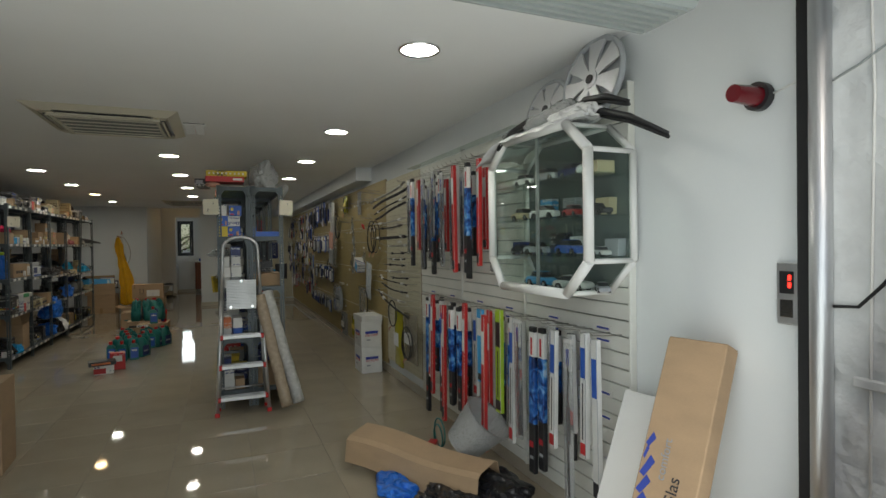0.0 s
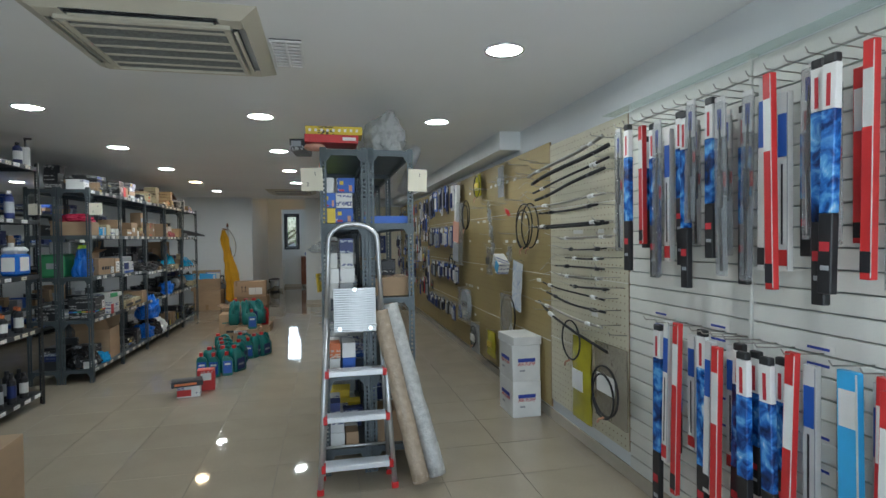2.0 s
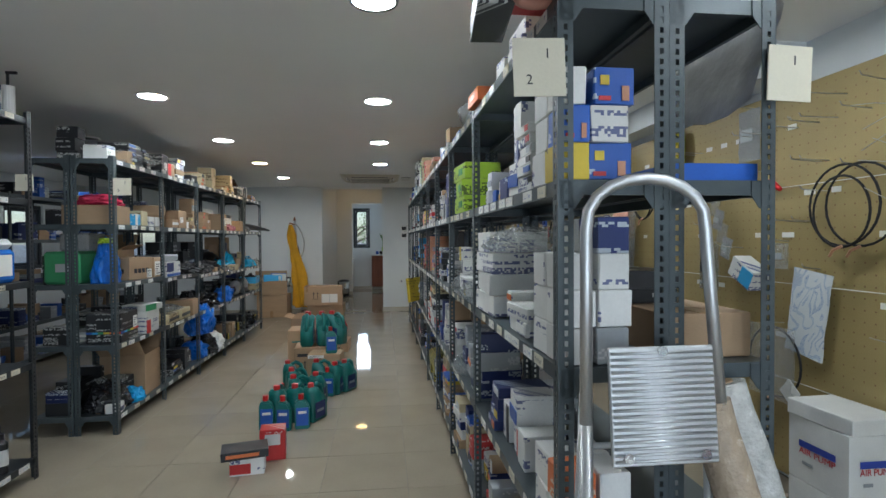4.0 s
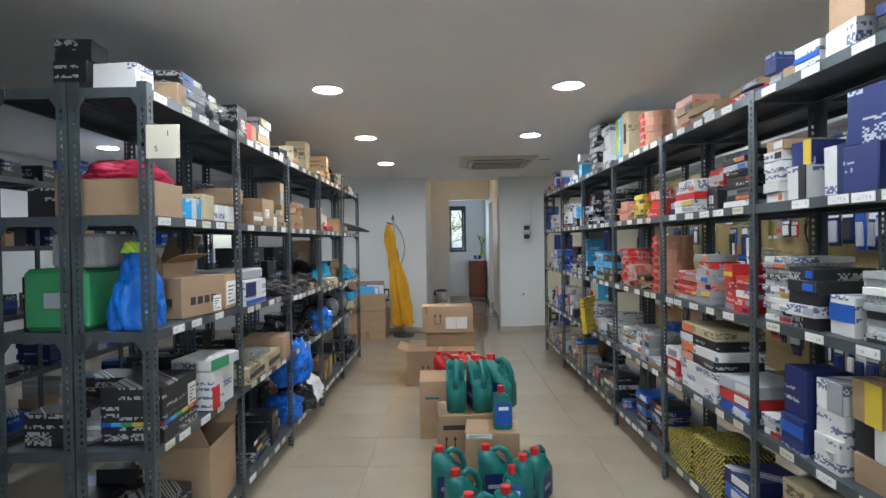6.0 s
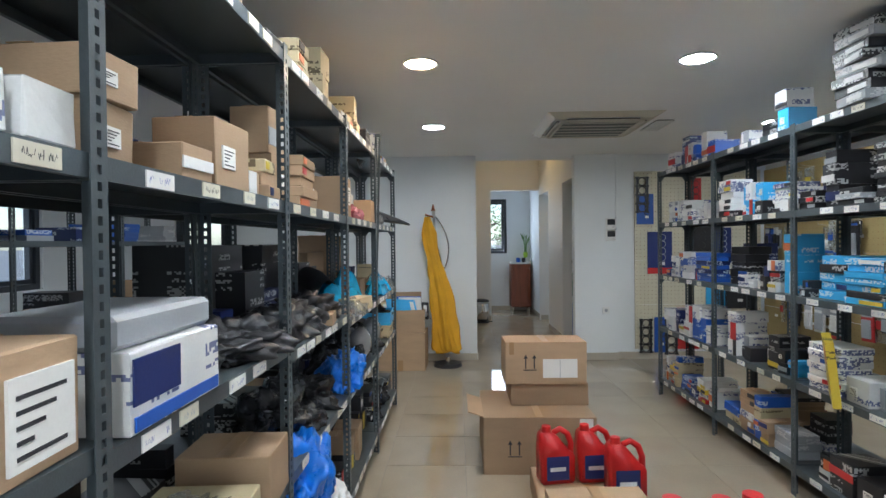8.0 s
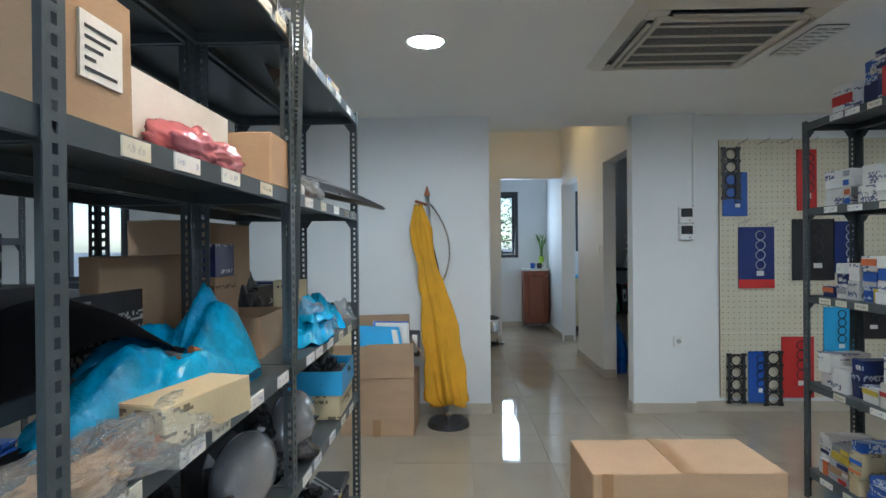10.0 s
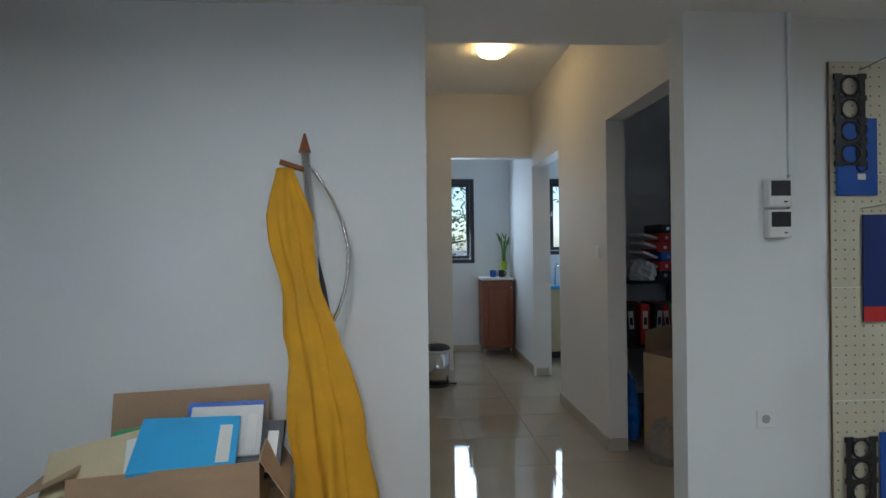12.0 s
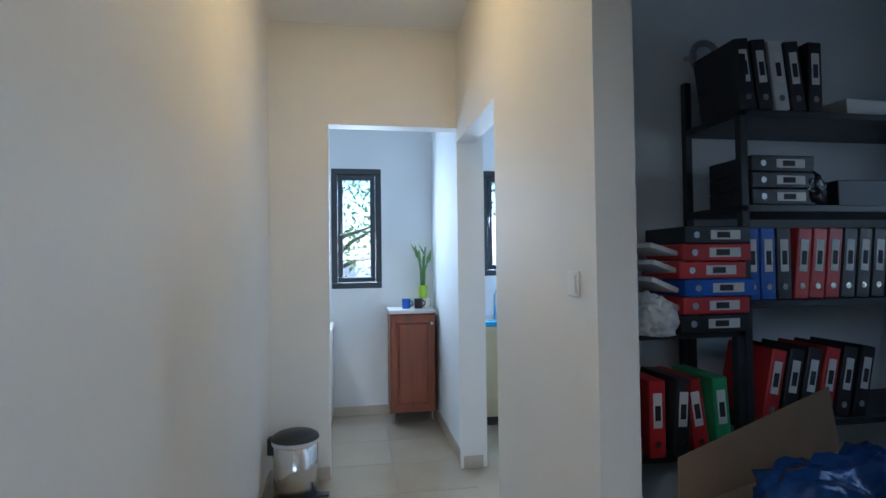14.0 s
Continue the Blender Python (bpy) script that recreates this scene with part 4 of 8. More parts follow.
LOW = [("aero", 4.52, 0.98), ("white", 4.43, 0.7), ("red", 4.33, 0.82), ("aero", 4.18, 0.92), ("blue", 4.11, 0.66), ("red", 4.05, 0.9), ("aero", 3.98, 0.78), ("aero", 3.9, 0.74), ("aero", 3.82, 0.76),
       ("red", 3.7, 0.96), ("cyan", 3.52, 0.5), ("red", 3.42, 0.74), ("red", 3.35, 0.9), ("lime", 3.26, 0.66), ("white", 3.04, 0.76), ("clear", 2.97, 0.7), ("aero", 2.86, 0.84), ("aero", 2.79, 0.8),
       ("clear", 2.66, 0.56), ("white", 2.59, 0.62), ("blue", 2.52, 0.5), ("clear", 2.46, 0.85), ("white", 2.33, 0.6), ("blue", 2.25, 0.75)]
for k, (kind, y, length) in enumerate(LOW):
    wiper(kind, 1.96 + rng.uniform(-0.04, 0.04), y, 1.03 + rng.uniform(-0.03, 0.03), length, 0.07 if kind in ("cyan", "lime") else (0.042 if kind in ("red", "white", "blue") else 0.056), rng.uniform(-2, 2))
    hook(2.08, y, 1.04, 0.17)
for k in range(17):
    wiper(("aero", "white", "clear", "white", "aero")[k % 5], 2.04, 4.46 - k * 0.125, 1.0, rng.uniform(0.5, 0.72), 0.052)

# cables on the cream board
for k in range(17):
    z = (2.06, 2.0, 1.93, 1.87, 1.72, 1.66, 1.56, 1.55, 1.47, 1.40, 1.34, 1.28, 1.22, 1.16, 1.09, 1.02, 0.93)[k]
    y0, y1 = 4.92 + rng.uniform(0, 0.1), (6.12, 6.08, 6.1, 6.05, 6.1, 5.9, 6.05, 5.95, 5.6, 5.55, 5.5, 5.62, 5.55, 5.4, 5.9, 5.85, 6.05)[k]
    sag = rng.uniform(0.0, 0.012)
    pts = [(1.94 + 0.02 * math.sin(q * 0.6 + k), y0 + (y1 - y0) * q / 9, z - 0.11 * (q / 9) * (1 if k < 4 else 0.1) + (0.05 * q / 9 if k > 13 else 0) - sag * math.sin(q / 9 * math.pi)) for q in range(10)]
    c = holder("control_cable", "black sheathed control cable hung across the board", "cable", "hanging cables")
    part("sheath", tubed(pts, (0.012, 0.014, 0.008, 0.011)[k] if k < 4 else rng.uniform(0.0045, 0.009), 6), RUBBER if k % 4 else HOOK, c)
    for q in (1, 7):
        a, b = Vector(pts[q]), Vector(pts[q + 1])
        part("sleeve", tubed([a, a.lerp(b, 0.5)], 0.013, 7), BLACK if k % 2 else WHITE, c)
    tail = [Vector(pts[-1]), Vector(pts[-1]) + Vector((-0.03, 0.07, 0.02)), Vector(pts[-1]) + Vector((-0.05, 0.16, rng.uniform(-0.08, 0.08)))]
    part("inner_wire", tubed(tail, 0.002, 5), HOOK, c)
    hook(2.08, y0 + 0.05, z, 0.18)
    hook(2.08, y1 - 0.1, z - 0.02, 0.18)
big = holder("hose", "thick black hose hooked low on the board", "hose")
part("tube", tubed([(1.97, 5.0, 0.78), (1.95, 5.4, 0.84), (1.95, 5.75, 0.90), (1.98, 6.05, 0.97)], 0.009, 8), RUBBER, big)
part("collar", tubed([(1.95, 5.72, 0.895), (1.955, 5.8, 0.91)], 0.015, 8), WHITE, big)

# coils, pouches and packs on the boards
def coil(x, y, z, r, label="black cable coiled into a ring on a hook", turns=2, m=RUBBER):
    c = holder("cable_coil", label, "cable", "cable coils", pose(x, y, z))
    for k in range(turns):
        rr, o = r * (1 - 0.12 * k), 0.012 * k
        part("loop", tubed([(-o, rr * math.cos(a * math.tau / 26) * (0.92 if k else 1), rr * math.sin(a * math.tau / 26) - 0.03 * k) for a in range(26)], 0.006, 6, True), m, c)
    part("tie", tubed([(-0.02, -0.02, -r), (-0.03, 0.02, -r - 0.02), (-0.02, 0.05, -r - 0.05)], 0.007, 6), CARDS["copper"], c)


coil(2.02, 6.47, 1.57, 0.19)
coil(2.045, 6.40, 1.57, 0.19, "black cable looped into a wide ring on a hook", 1)
hook(2.08, 6.44, 1.755, 0.09)
coil(1.94, 5.42, 0.78, 0.13, turns=1)
coil(1.99, 8.3, 1.75, 0.17)
coil(2.0, 9.1, 1.1, 0.16)
coil(2.0, 10.6, 1.5, 0.15)


def pouch(x, y, z, w, h, material, label, card=None, thick=0.02, turn=0.0):
    """A soft hanging bag with a wavy face; its top edge at z."""
    bm = bmesh.new()
    nx, nz = 8, 10
    r = random.Random(int(y * 1000) + int(z * 77))
    rows = []
    for s in (-1, 1):
        g = [[bm.verts.new((s * thick * (0.15 + math.sin(math.pi * i / nx) * math.sin(math.pi * min(1, (j + 0.6) / nz))) + r.uniform(-1, 1) * 0.003, (i / nx - 0.5) * w + r.uniform(-1, 1) * 0.003, -j / nz * h)) for i in range(nx + 1)] for j in range(nz + 1)]
        for j in range(nz):
            for i in range(nx):
                f = bm.faces.new((g[j][i], g[j][i + 1], g[j + 1][i + 1], g[j + 1][i]))
                f.smooth = True
        rows.append(g)
    b = thing("pouch", bm, material, label, "bag", "hanging bags", pose(x, y, z, turn, 0, 0))
    if card:
        part("card", boxed(-thick - 0.006, -thick - 0.003, -w * 0.28, w * 0.28, -h * 0.62, -h * 0.38), CARDS[card], b, "paper card")
    return b


BROWNFILM = clear("brown_film_bag", (0.62, 0.57, 0.46), 0.15, 0.45, 0.6, 0.06)
OLIVE = mat("olive_film", (0.40, 0.36, 0.03), 0.2, var=0.2, bump=0.4, fine=20)
pouch(1.99, 5.36, 0.8, 0.26, 0.55, OLIVE, "yellow-green plastic pouch with a black hose", "white", 0.03)
pouch(1.99, 5.0, 0.82, 0.36, 0.46, BROWNFILM, "cloudy brown plastic bag holding a coiled cable", "white", 0.03)
coil(1.95, 5.0, 0.55, 0.15)
hook(2.08, 5.31, 0.85, 0.11)
hook(2.08, 4.97, 0.88, 0.11)
ENVP = mat("patterned_envelope", (0.60, 0.64, 0.68), 0.6, var=0.05)
en = ENVP.node_tree
ec, em, ew, er, ex = en.nodes.new("ShaderNodeTexCoord"), en.nodes.new("ShaderNodeMapping"), en.nodes.new("ShaderNodeTexBrick"), en.nodes.new("ShaderNodeMath"), en.nodes.new("ShaderNodeMix")
em.inputs["Rotation"].default_value = (radians(90), 0, radians(90))
em.inputs["Scale"].default_value = (14, 14, 14)
ew.inputs["Color1"].default_value, ew.inputs["Color2"].default_value, ew.inputs["Mortar"].default_value = (0.25, 0.36, 0.55, 1), (0.4, 0.5, 0.62, 1), (0.66, 0.69, 0.71, 1)
ew.inputs["Mortar Size"].default_value = 0.09
en.links.new(ec.outputs["Object"], em.inputs["Vector"])
en.links.new(em.outputs[0], ew.inputs["Vector"])
en.links.new(ew.outputs["Color"], en.nodes["Principled BSDF"].inputs["Base Color"])
pouch(2.03, 6.65, 1.25, 0.24, 0.44, ENVP, "pale blue patterned paper envelope on a hook", None, 0.006, 8)
hook(2.08, 6.66, 1.26, 0.09)
for k in range(6):
    pouch(2.03 - 0.006 * k, 7.5 - 0.048 * k, 1.86 - 0.088 * k, 0.09, 0.13, MILK if k % 2 else FILM, "small silvery blister in a hanging strip", "grey" if k % 2 else None, 0.012, 18)
hook(2.08, 7.52, 1.86, 0.1)
pouch(2.0, 6.9, 0.94, 0.34, 0.4, FILM, "clear bag with a black ring inside", None, 0.02)
coil(2.02, 6.9, 0.74, 0.19, "black ring gasket inside a clear bag", turns=1)
thing("paper_tag", boxed(-0.002, 0.002, -0.05, 0.05, -0.05, 0.05), PAPER, "white square paper tag on a hook", "tag", m=pose(2.0, 6.76, 0.61, 40, 0, 0))
hook(2.08, 6.9, 0.95, 0.1)
pouch(2.03, 7.46, 0.49, 0.28, 0.27, OLIVE, "yellow plastic pouch hung low", "yellow", 0.02)
hook(2.08, 7.46, 0.5, 0.1)
pouch(2.04, 7.13, 2.17, 0.18, 0.3, MILK, "cloudy bag of small parts hung high", "grey", 0.015)
hook(2.08, 7.13, 2.18, 0.12)
thing("red_clip", tubed([(0, 0.06, 0.03), (0, 0.0, 0.0), (0, -0.06, -0.04)], [0.006, 0.02, 0.012], 6), REDCAN, "red plastic clip on a hook", "clip", m=pose(2.03, 6.93, 1.72))
pouch(2.03, 7.5, 1.38, 0.2, 0.3, FILM, "clear bag with dark small parts", "black", 0.02)
pouch(2.03, 6.87, 1.39, 0.12, 0.14, FILM, "small clear bag of metal parts", "grey", 0.016)
hook(2.08, 7.24, 1.36, 0.16)
pouch(2.03, 7.9, 2.18, 0.24, 0.24, OLIVE, "yellow film pouch with a belt hung high", "yellow", 0.02)
coil(2.02, 7.92, 2.05, 0.12, turns=1)
pouch(2.01, 8.5, 0.85, 0.62, 0.42, FILM, "large clear bag over a dark padded cover", None, 0.05)
pad = holder("steering_cover", "round dark grey padded cover with black lettering", "cover", m=pose(2.03, 8.5, 0.64, 0, -90, 0))
part("pad", cylinder(0, 0, -0.02, 0.02, 0.2, 0.185, n=30), CARDS["grey"], pad)
for k in range(4):
    part("letter", boxed(-0.02, 0.05, -0.13 + 0.068 * k, -0.085 + 0.068 * k, 0.02, 0.0225), BLACK, pad, "black printed letter bar")
part("sticker", boxed(-0.12, -0.07, -0.05, 0.05, 0.02, 0.023), PAPER, pad)
pouch(2.02, 8.05, 0.48, 0.36, 0.33, MILK, "cloudy bag of coiled hose hung low", "white", 0.03)
coil(2.0, 8.05, 0.34, 0.11)
thing("wiper_box", boxed(-0.02, 0.02, -0.05, 0.05, -0.82, 0, bevel=0.003), CARDS["white"], "long white box hung upright on the board", "box", m=pose(2.0, 8.72, 2.15, 10, 0, 0))
belt = pouch(1.99, 8.6, 1.92, 0.4, 0.78, FILM, "clear bag with a grey and salmon seat strap", None, 0.035, 6)
part("card", boxed(-0.046, -0.04, -0.14, 0.14, -0.5, -0.24), CARDS["salmon"], belt, "salmon card")
part("card", boxed(-0.046, -0.04, -0.14, 0.14, -0.74, -0.52), CARDS["grey"], belt, "grey card")
for y, z in ((7.9, 2.19), (8.5, 0.86), (8.05, 0.49), (8.72, 2.16), (8.6, 1.93), (7.5, 1.39), (6.87, 1.4)):
    hook(2.08, y, z, 0.1)
teal = carton("parts_box", 2.02, 7.13, 1.16, 0.11, 0.2, 0.12, "white", "small white and teal box hooked on the board", -1, 0, "box", "", (-0.5, 0.0, 0.1, 0.9, "sky"))
teal.rotation_euler = (radians(28), 0, 0)


def blister_pack(y, z, w, h, c, rg):
    p = holder("blister_pack", "%s hanging accessory pack" % WORDS[c], "blister pack", "hanging accessory packs", pose(2.03 - rg.uniform(0, 0.06), y, z, rg.uniform(-3, 3)))
    part("card", boxed(-0.006, 0.006, -w / 2, w / 2, -h, 0, bevel=0.002), CARDS[c], p)
    part("header", boxed(-0.0075, -0.0062, -w * 0.45, w * 0.45, -h * 0.22, -h * 0.04), CARDS[rg.choice(["white", "white", "blue", "grey"])], p)
    part("bubble", boxed(-0.026, -0.0065, -w * 0.36, w * 0.36, -h * 0.9, -h * 0.3, bevel=0.007), CARDS[rg.choice(["black", "grey", "navy", "white"])], p)


for z, h in ((2.19, 0.38), (1.62, 0.28), (1.12, 0.24), (0.6, 0.2)):
    y = 8.85 if z > 1.4 else 8.75
    while y < 10.6:
        w = rng.uniform(0.07, 0.12)
        hook(2.08, y, z + 0.01, 0.13)
        blister_pack(y, z + rng.uniform(-0.02, 0.02), w, h * rng.uniform(0.75, 1.05), rng.choice(["navy", "black", "blue", "black", "navy", "white"]), rng)
        y += w + rng.uniform(0.0, 0.025)
for k in range(150):
    y, z = rng.uniform(10.6, 14.5), rng.choice((0.8, 1.05, 1.3, 1.55, 1.85, 2.1)) + rng.uniform(-0.04, 0.04)
    if k < 26:
        y, z = rng.uniform(6.2, 8.0), rng.choice((1.5, 1.65, 1.8, 2.0, 2.1))
        hook(2.08, y, z, rng.uniform(0.12, 0.2), rng.uniform(-0.04, 0.04))
        continue
    kind = rng.random()
    w, h = rng.uniform(0.06, 0.16), rng.uniform(0.12, 0.34)
    hook(2.08, y, z + 0.01, 0.13)
    if kind < 0.3:
        pouch(2.03, y, z, w, h, FILM, "clear bag of small parts hanging on a hook", rng.choice(["white", "blue", "red", "black", "yellow"]), 0.014)
    else:
        c = rng.choice(["black", "black", "navy", "blue", "white", "grey", "red", "kraft", "black"])
        blister_pack(y, z, w, h, c, rng)
for name, n in (("pegboard_2", 46), ("pegboard_3", 24), ("pegboard_1", 8)):
    board = bpy.data.objects[name]
    wide = 4.3 if name != "pegboard_1" else 1.05
    for k in range(n):
        u, w = rng.uniform(0.05, wide - 0.1), rng.choice((0.42, 0.75, 0.98, 1.3, 1.52, 1.88))
        part("price_label", boxed(u, u + rng.uniform(0.05, 0.09), -0.003, -0.0008, w, w + 0.028), PAPER, board)
for n in range(2):
    b = carton("pump_carton", 1.93, 6.37, 0.295 * n, 0.24, 0.33, 0.293, "white", "white pump carton with red and blue print, stacked by the wall", 0, 0.0, "carton", "pump cartons")
    b.data.materials[0] = CARDS["white"]
    for face, (mx, wide) in enumerate(((pose(0.0, -0.169, 0.17, 90), 0.15), (pose(-0.124, 0.0, 0.17, 90, 0, -90), 0.2))):
        words("writing", "AIR PUMP", 0.04, mx @ Matrix.Translation((0, -0.03, 0)), REDINK, b, wide)
        o = part("logo", boxed(-wide / 2, wide / 2, -0.012, 0.018, 0, 0.0006), BLUEINK, b)
        o.matrix_basis = mx
        o = part("printed_band", boxed(-wide * 0.4, -wide * 0.1, -0.09, -0.075, 0, 0.0006), CARDS["grey"], b)
        o.matrix_basis = mx
thing("carton_lid", boxed(-0.125, 0.125, -0.17, 0.17, 0, 0.07, bevel=0.004), CARDS["white"], "shallow white carton lid on the pump cartons", "lid", m=pose(1.93, 6.37, 0.5905, 0, 0, 3))

def bmesh_ball(radius):
    bm = bmesh.new()
    bmesh.ops.create_uvsphere(bm, u_segments=16, v_segments=10, radius=radius)
    for f in bm.faces:
        f.smooth = True
    return bm


# ---- glass cabinet with model cars ----
cab = holder("display_cabinet", "white framed octagonal glass wall cabinet with model cars", "cabinet", m=pose(1.826, 2.16, 1.24))
OCT = [(0.0, 0.155), (0.16, 0.0), (0.765, 0.0), (0.88, 0.155), (0.88, 0.67), (0.72, 0.80), (0.16, 0.79), (0.0, 0.65)]
for i in range(8):
    (a, b), (c, d) = OCT[i - 1], OCT[i]
    part("front_bar", tubed([(0.0, a, b), (0.0, c, d)], 0.024, 10), WHITE, cab)
    part("back_bar", tubed([(0.25, a, b), (0.25, c, d)], 0.018, 8), WHITE, cab)
    bm = bmesh.new()
    q = [bm.verts.new(v) for v in ((0.01, a, b), (0.01, c, d), (0.24, c, d), (0.24, a, b))]
    bm.faces.new(q)
    bmesh.ops.solidify(bm, geom=bm.faces[:], thickness=0.004)
    part("side_pane", bm, WHITE if i == 2 else GLASS, cab)
    part("corner_bar", tubed([(0.0, c, d), (0.25, c, d)], 0.012, 8), WHITE, cab)
bm = bmesh.new()
slab(bm, OCT, 0.004, Matrix(((0, 1, 0, 0.0), (1, 0, 0, 0), (0, 0, 1, 0), (0, 0, 0, 1))))
part("front_pane", bm, GLASS, cab).visible_shadow = False
for z in (0.17, 0.36, 0.55):
    part("glass_shelf", boxed(0.015, 0.24, 0.02, 0.86, z, z + 0.005), GLASS, cab)
bm = bmesh.new()
slab(bm, OCT, 0.005, Matrix(((0, 1, 0, 0.243), (1, 0, 0, 0), (0, 0, 1, 0), (0, 0, 0, 1))))
part("back_panel", bm, mat("smoked_glass", (0.13, 0.16, 0.15), 0.06, var=0.15), cab, "smoked glass back")
part("sliding_edge", boxed(0.02, 0.03, 0.43, 0.45, 0.02, 0.78), ALU, cab)


def model_car(x, y, z, colour, size=0.16, turn=0.0, stripe=None):
    c = holder("model_car", "small %s scale model car in the glass cabinet" % colour, "model car", "model cars", pose(x, y, z, 0, 0, turn))
    s = size
    bm = bmesh.new()
    slab(bm, [(-0.5 * s, 0.06 * s), (0.5 * s, 0.06 * s), (0.5 * s, 0.17 * s), (0.42 * s, 0.21 * s), (0.22 * s, 0.23 * s), (-0.38 * s, 0.24 * s), (-0.5 * s, 0.2 * s)], 0.4 * s, pose(0, 0, 0, 0, 0, 90) @ Matrix.Translation((0, -0.2 * s, 0)))
    bmesh.ops.bevel(bm, geom=bm.edges[:], offset=0.02 * s, segments=2, affect="EDGES")
    part("body", bm, CARDS[colour], c)
    bm = bmesh.new()
    slab(bm, [(-0.36 * s, 0.23 * s), (0.2 * s, 0.22 * s), (0.06 * s, 0.36 * s), (-0.24 * s, 0.36 * s)], 0.34 * s, pose(0, 0, 0, 0, 0, 90) @ Matrix.Translation((0, -0.17 * s, 0)))
    bmesh.ops.bevel(bm, geom=bm.edges[:], offset=0.025 * s, segments=2, affect="EDGES")
    part("cabin", bm, CARDS["black"], c, "dark tinted windows")
    part("roof", boxed(-0.15 * s, 0.15 * s, -0.22 * s, 0.05 * s, 0.355 * s, 0.366 * s, bevel=0.004 * s), CARDS[colour], c)
    if stripe:
        part("stripe", boxed(-0.206 * s, -0.202 * s, -0.3 * s, 0.25 * s, 0.1 * s, 0.17 * s), CARDS[stripe], c)
    for u in (-0.3, 0.3):
        for v in (-0.19, 0.19):
            w = part("wheel", cylinder(0, 0, -0.035 * s, 0.035 * s, 0.085 * s, n=14), RUBBER, c)
            w.matrix_basis = pose(v * s, u * s, 0.085 * s, 0, 90, 0)
            o = part("rim", cylinder(0, 0, -0.038 * s, 0.038 * s, 0.05 * s, n=10), CHROME, w)


for y, z, c, s, tn, st in ((2.44, 1.415, "blue", 0.215, 174, "white"), (2.74, 1.415, "grey", 0.19, 186, None), (2.42, 1.605, "red", 0.16, 170, None), (2.66, 1.605, "white", 0.2, 188, None), (2.88, 1.605, "cream", 0.19, 180, None), (2.25, 1.605, "black", 0.15, 178, None),
                           (2.41, 1.795, "navy", 0.19, 182, None), (2.63, 1.795, "grey", 0.21, 178, None), (2.85, 1.795, "white", 0.19, 180, None), (2.44, 1.245, "white", 0.2, 196, "black"), (2.7, 1.245, "sky", 0.22, 182, "white"), (2.92, 1.415, "black", 0.15, 180, None)):
    model_car(1.95, y, z, c, s, tn, st)
for y, z, c, sz, tn in ((2.27, 1.245, "grey", 0.13, 150), (2.6, 1.245, "black", 0.14, 176), (2.86, 1.245, "navy", 0.12, 184), (2.62, 1.415, "navy", 0.15, 182), (2.27, 1.415, "white", 0.12, 160), (2.8, 1.795, "navy", 0.14, 178), (2.5, 1.795, "black", 0.15, 184), (2.55, 1.605, "black", 0.14, 178), (2.78, 1.605, "navy", 0.14, 186)):
    model_car(1.99, y, z, c, sz, tn)
thing("golf_ball", bmesh_ball(0.024), WHITE, "small white ball on the glass shelf", "ball", m=pose(1.9, 2.3, 1.82))
for y, z, c, w, h in ((2.5, 1.42, "white", 0.1, 0.09), (2.66, 1.42, "black", 0.12, 0.11), (2.3, 1.61, "cream", 0.09, 0.08), (2.56, 1.61, "grey", 0.1, 0.1), (2.77, 1.61, "sky", 0.1, 0.11), (2.52, 1.8, "black", 0.1, 0.08), (2.24, 1.415, "grey", 0.09, 0.08)):
    carton("small_box", 2.04, y, z, 0.05, w, h, c, "%s box at the back of the glass cabinet" % WORDS[c], -1, 3)
carton("parts_box", 1.98, 2.27, 1.795, 0.1, 0.09, 0.06, "cream", "small cream box inside the glass cabinet", -1)
carton("parts_box", 2.0, 2.97, 1.415, 0.1, 0.1, 0.07, "navy", "small dark box inside the glass cabinet", -1)


def wheel_cover(x, y, z, r, tilt, turn):
    w = holder("wheel_cover", "silver spoked plastic wheel cover leaning on the cabinet", "wheel cover", "wheel covers", pose(x, y, z, tilt, 0, turn))
    bm = bmesh.new()
    tube(bm, [(r * math.cos(a * math.tau / 30), 0, r * math.sin(a * math.tau / 30)) for a in range(30)], 0.014, 8, True)
    part("rim", bm, CARDS["grey"], w)
    part("backing", cylinder(0, 0, 0, 0.006, r * 0.97, n=30), CARDS["grey"], w).matrix_basis = pose(0, 0.018, 0, 90)
    for k in range(7):
        a = k * math.tau / 7
        bm = bmesh.new()
        slab(bm, [(-0.02, 0.03), (0.02, 0.03), (0.036, r * 0.55), (0.075, r - 0.012), (-0.045, r - 0.012), (-0.03, r * 0.55)], 0.012)
        bmesh.ops.bevel(bm, geom=bm.edges[:], offset=0.003, segments=1, affect="EDGES")
        part("spoke", bm, ALU, w).matrix_basis = Matrix.Rotation(a, 4, "Y") @ Matrix.Translation((0, -0.01, 0))
    o = part("hub", cylinder(0, 0, -0.012, 0.012, 0.045, n=18), ALU, w)
    o.matrix_basis = pose(0, -0.004, 0, 90)
    o = part("badge", cylinder(0, 0, -0.004, 0.004, 0.022, n=14), BLACK, w)
    o.matrix_basis = pose(0, -0.018, 0, 90)


wheel_cover(1.99, 2.33, 2.25, 0.2, -10, -88)
wheel_cover(2.0, 2.72, 2.2, 0.16, -14, -84)


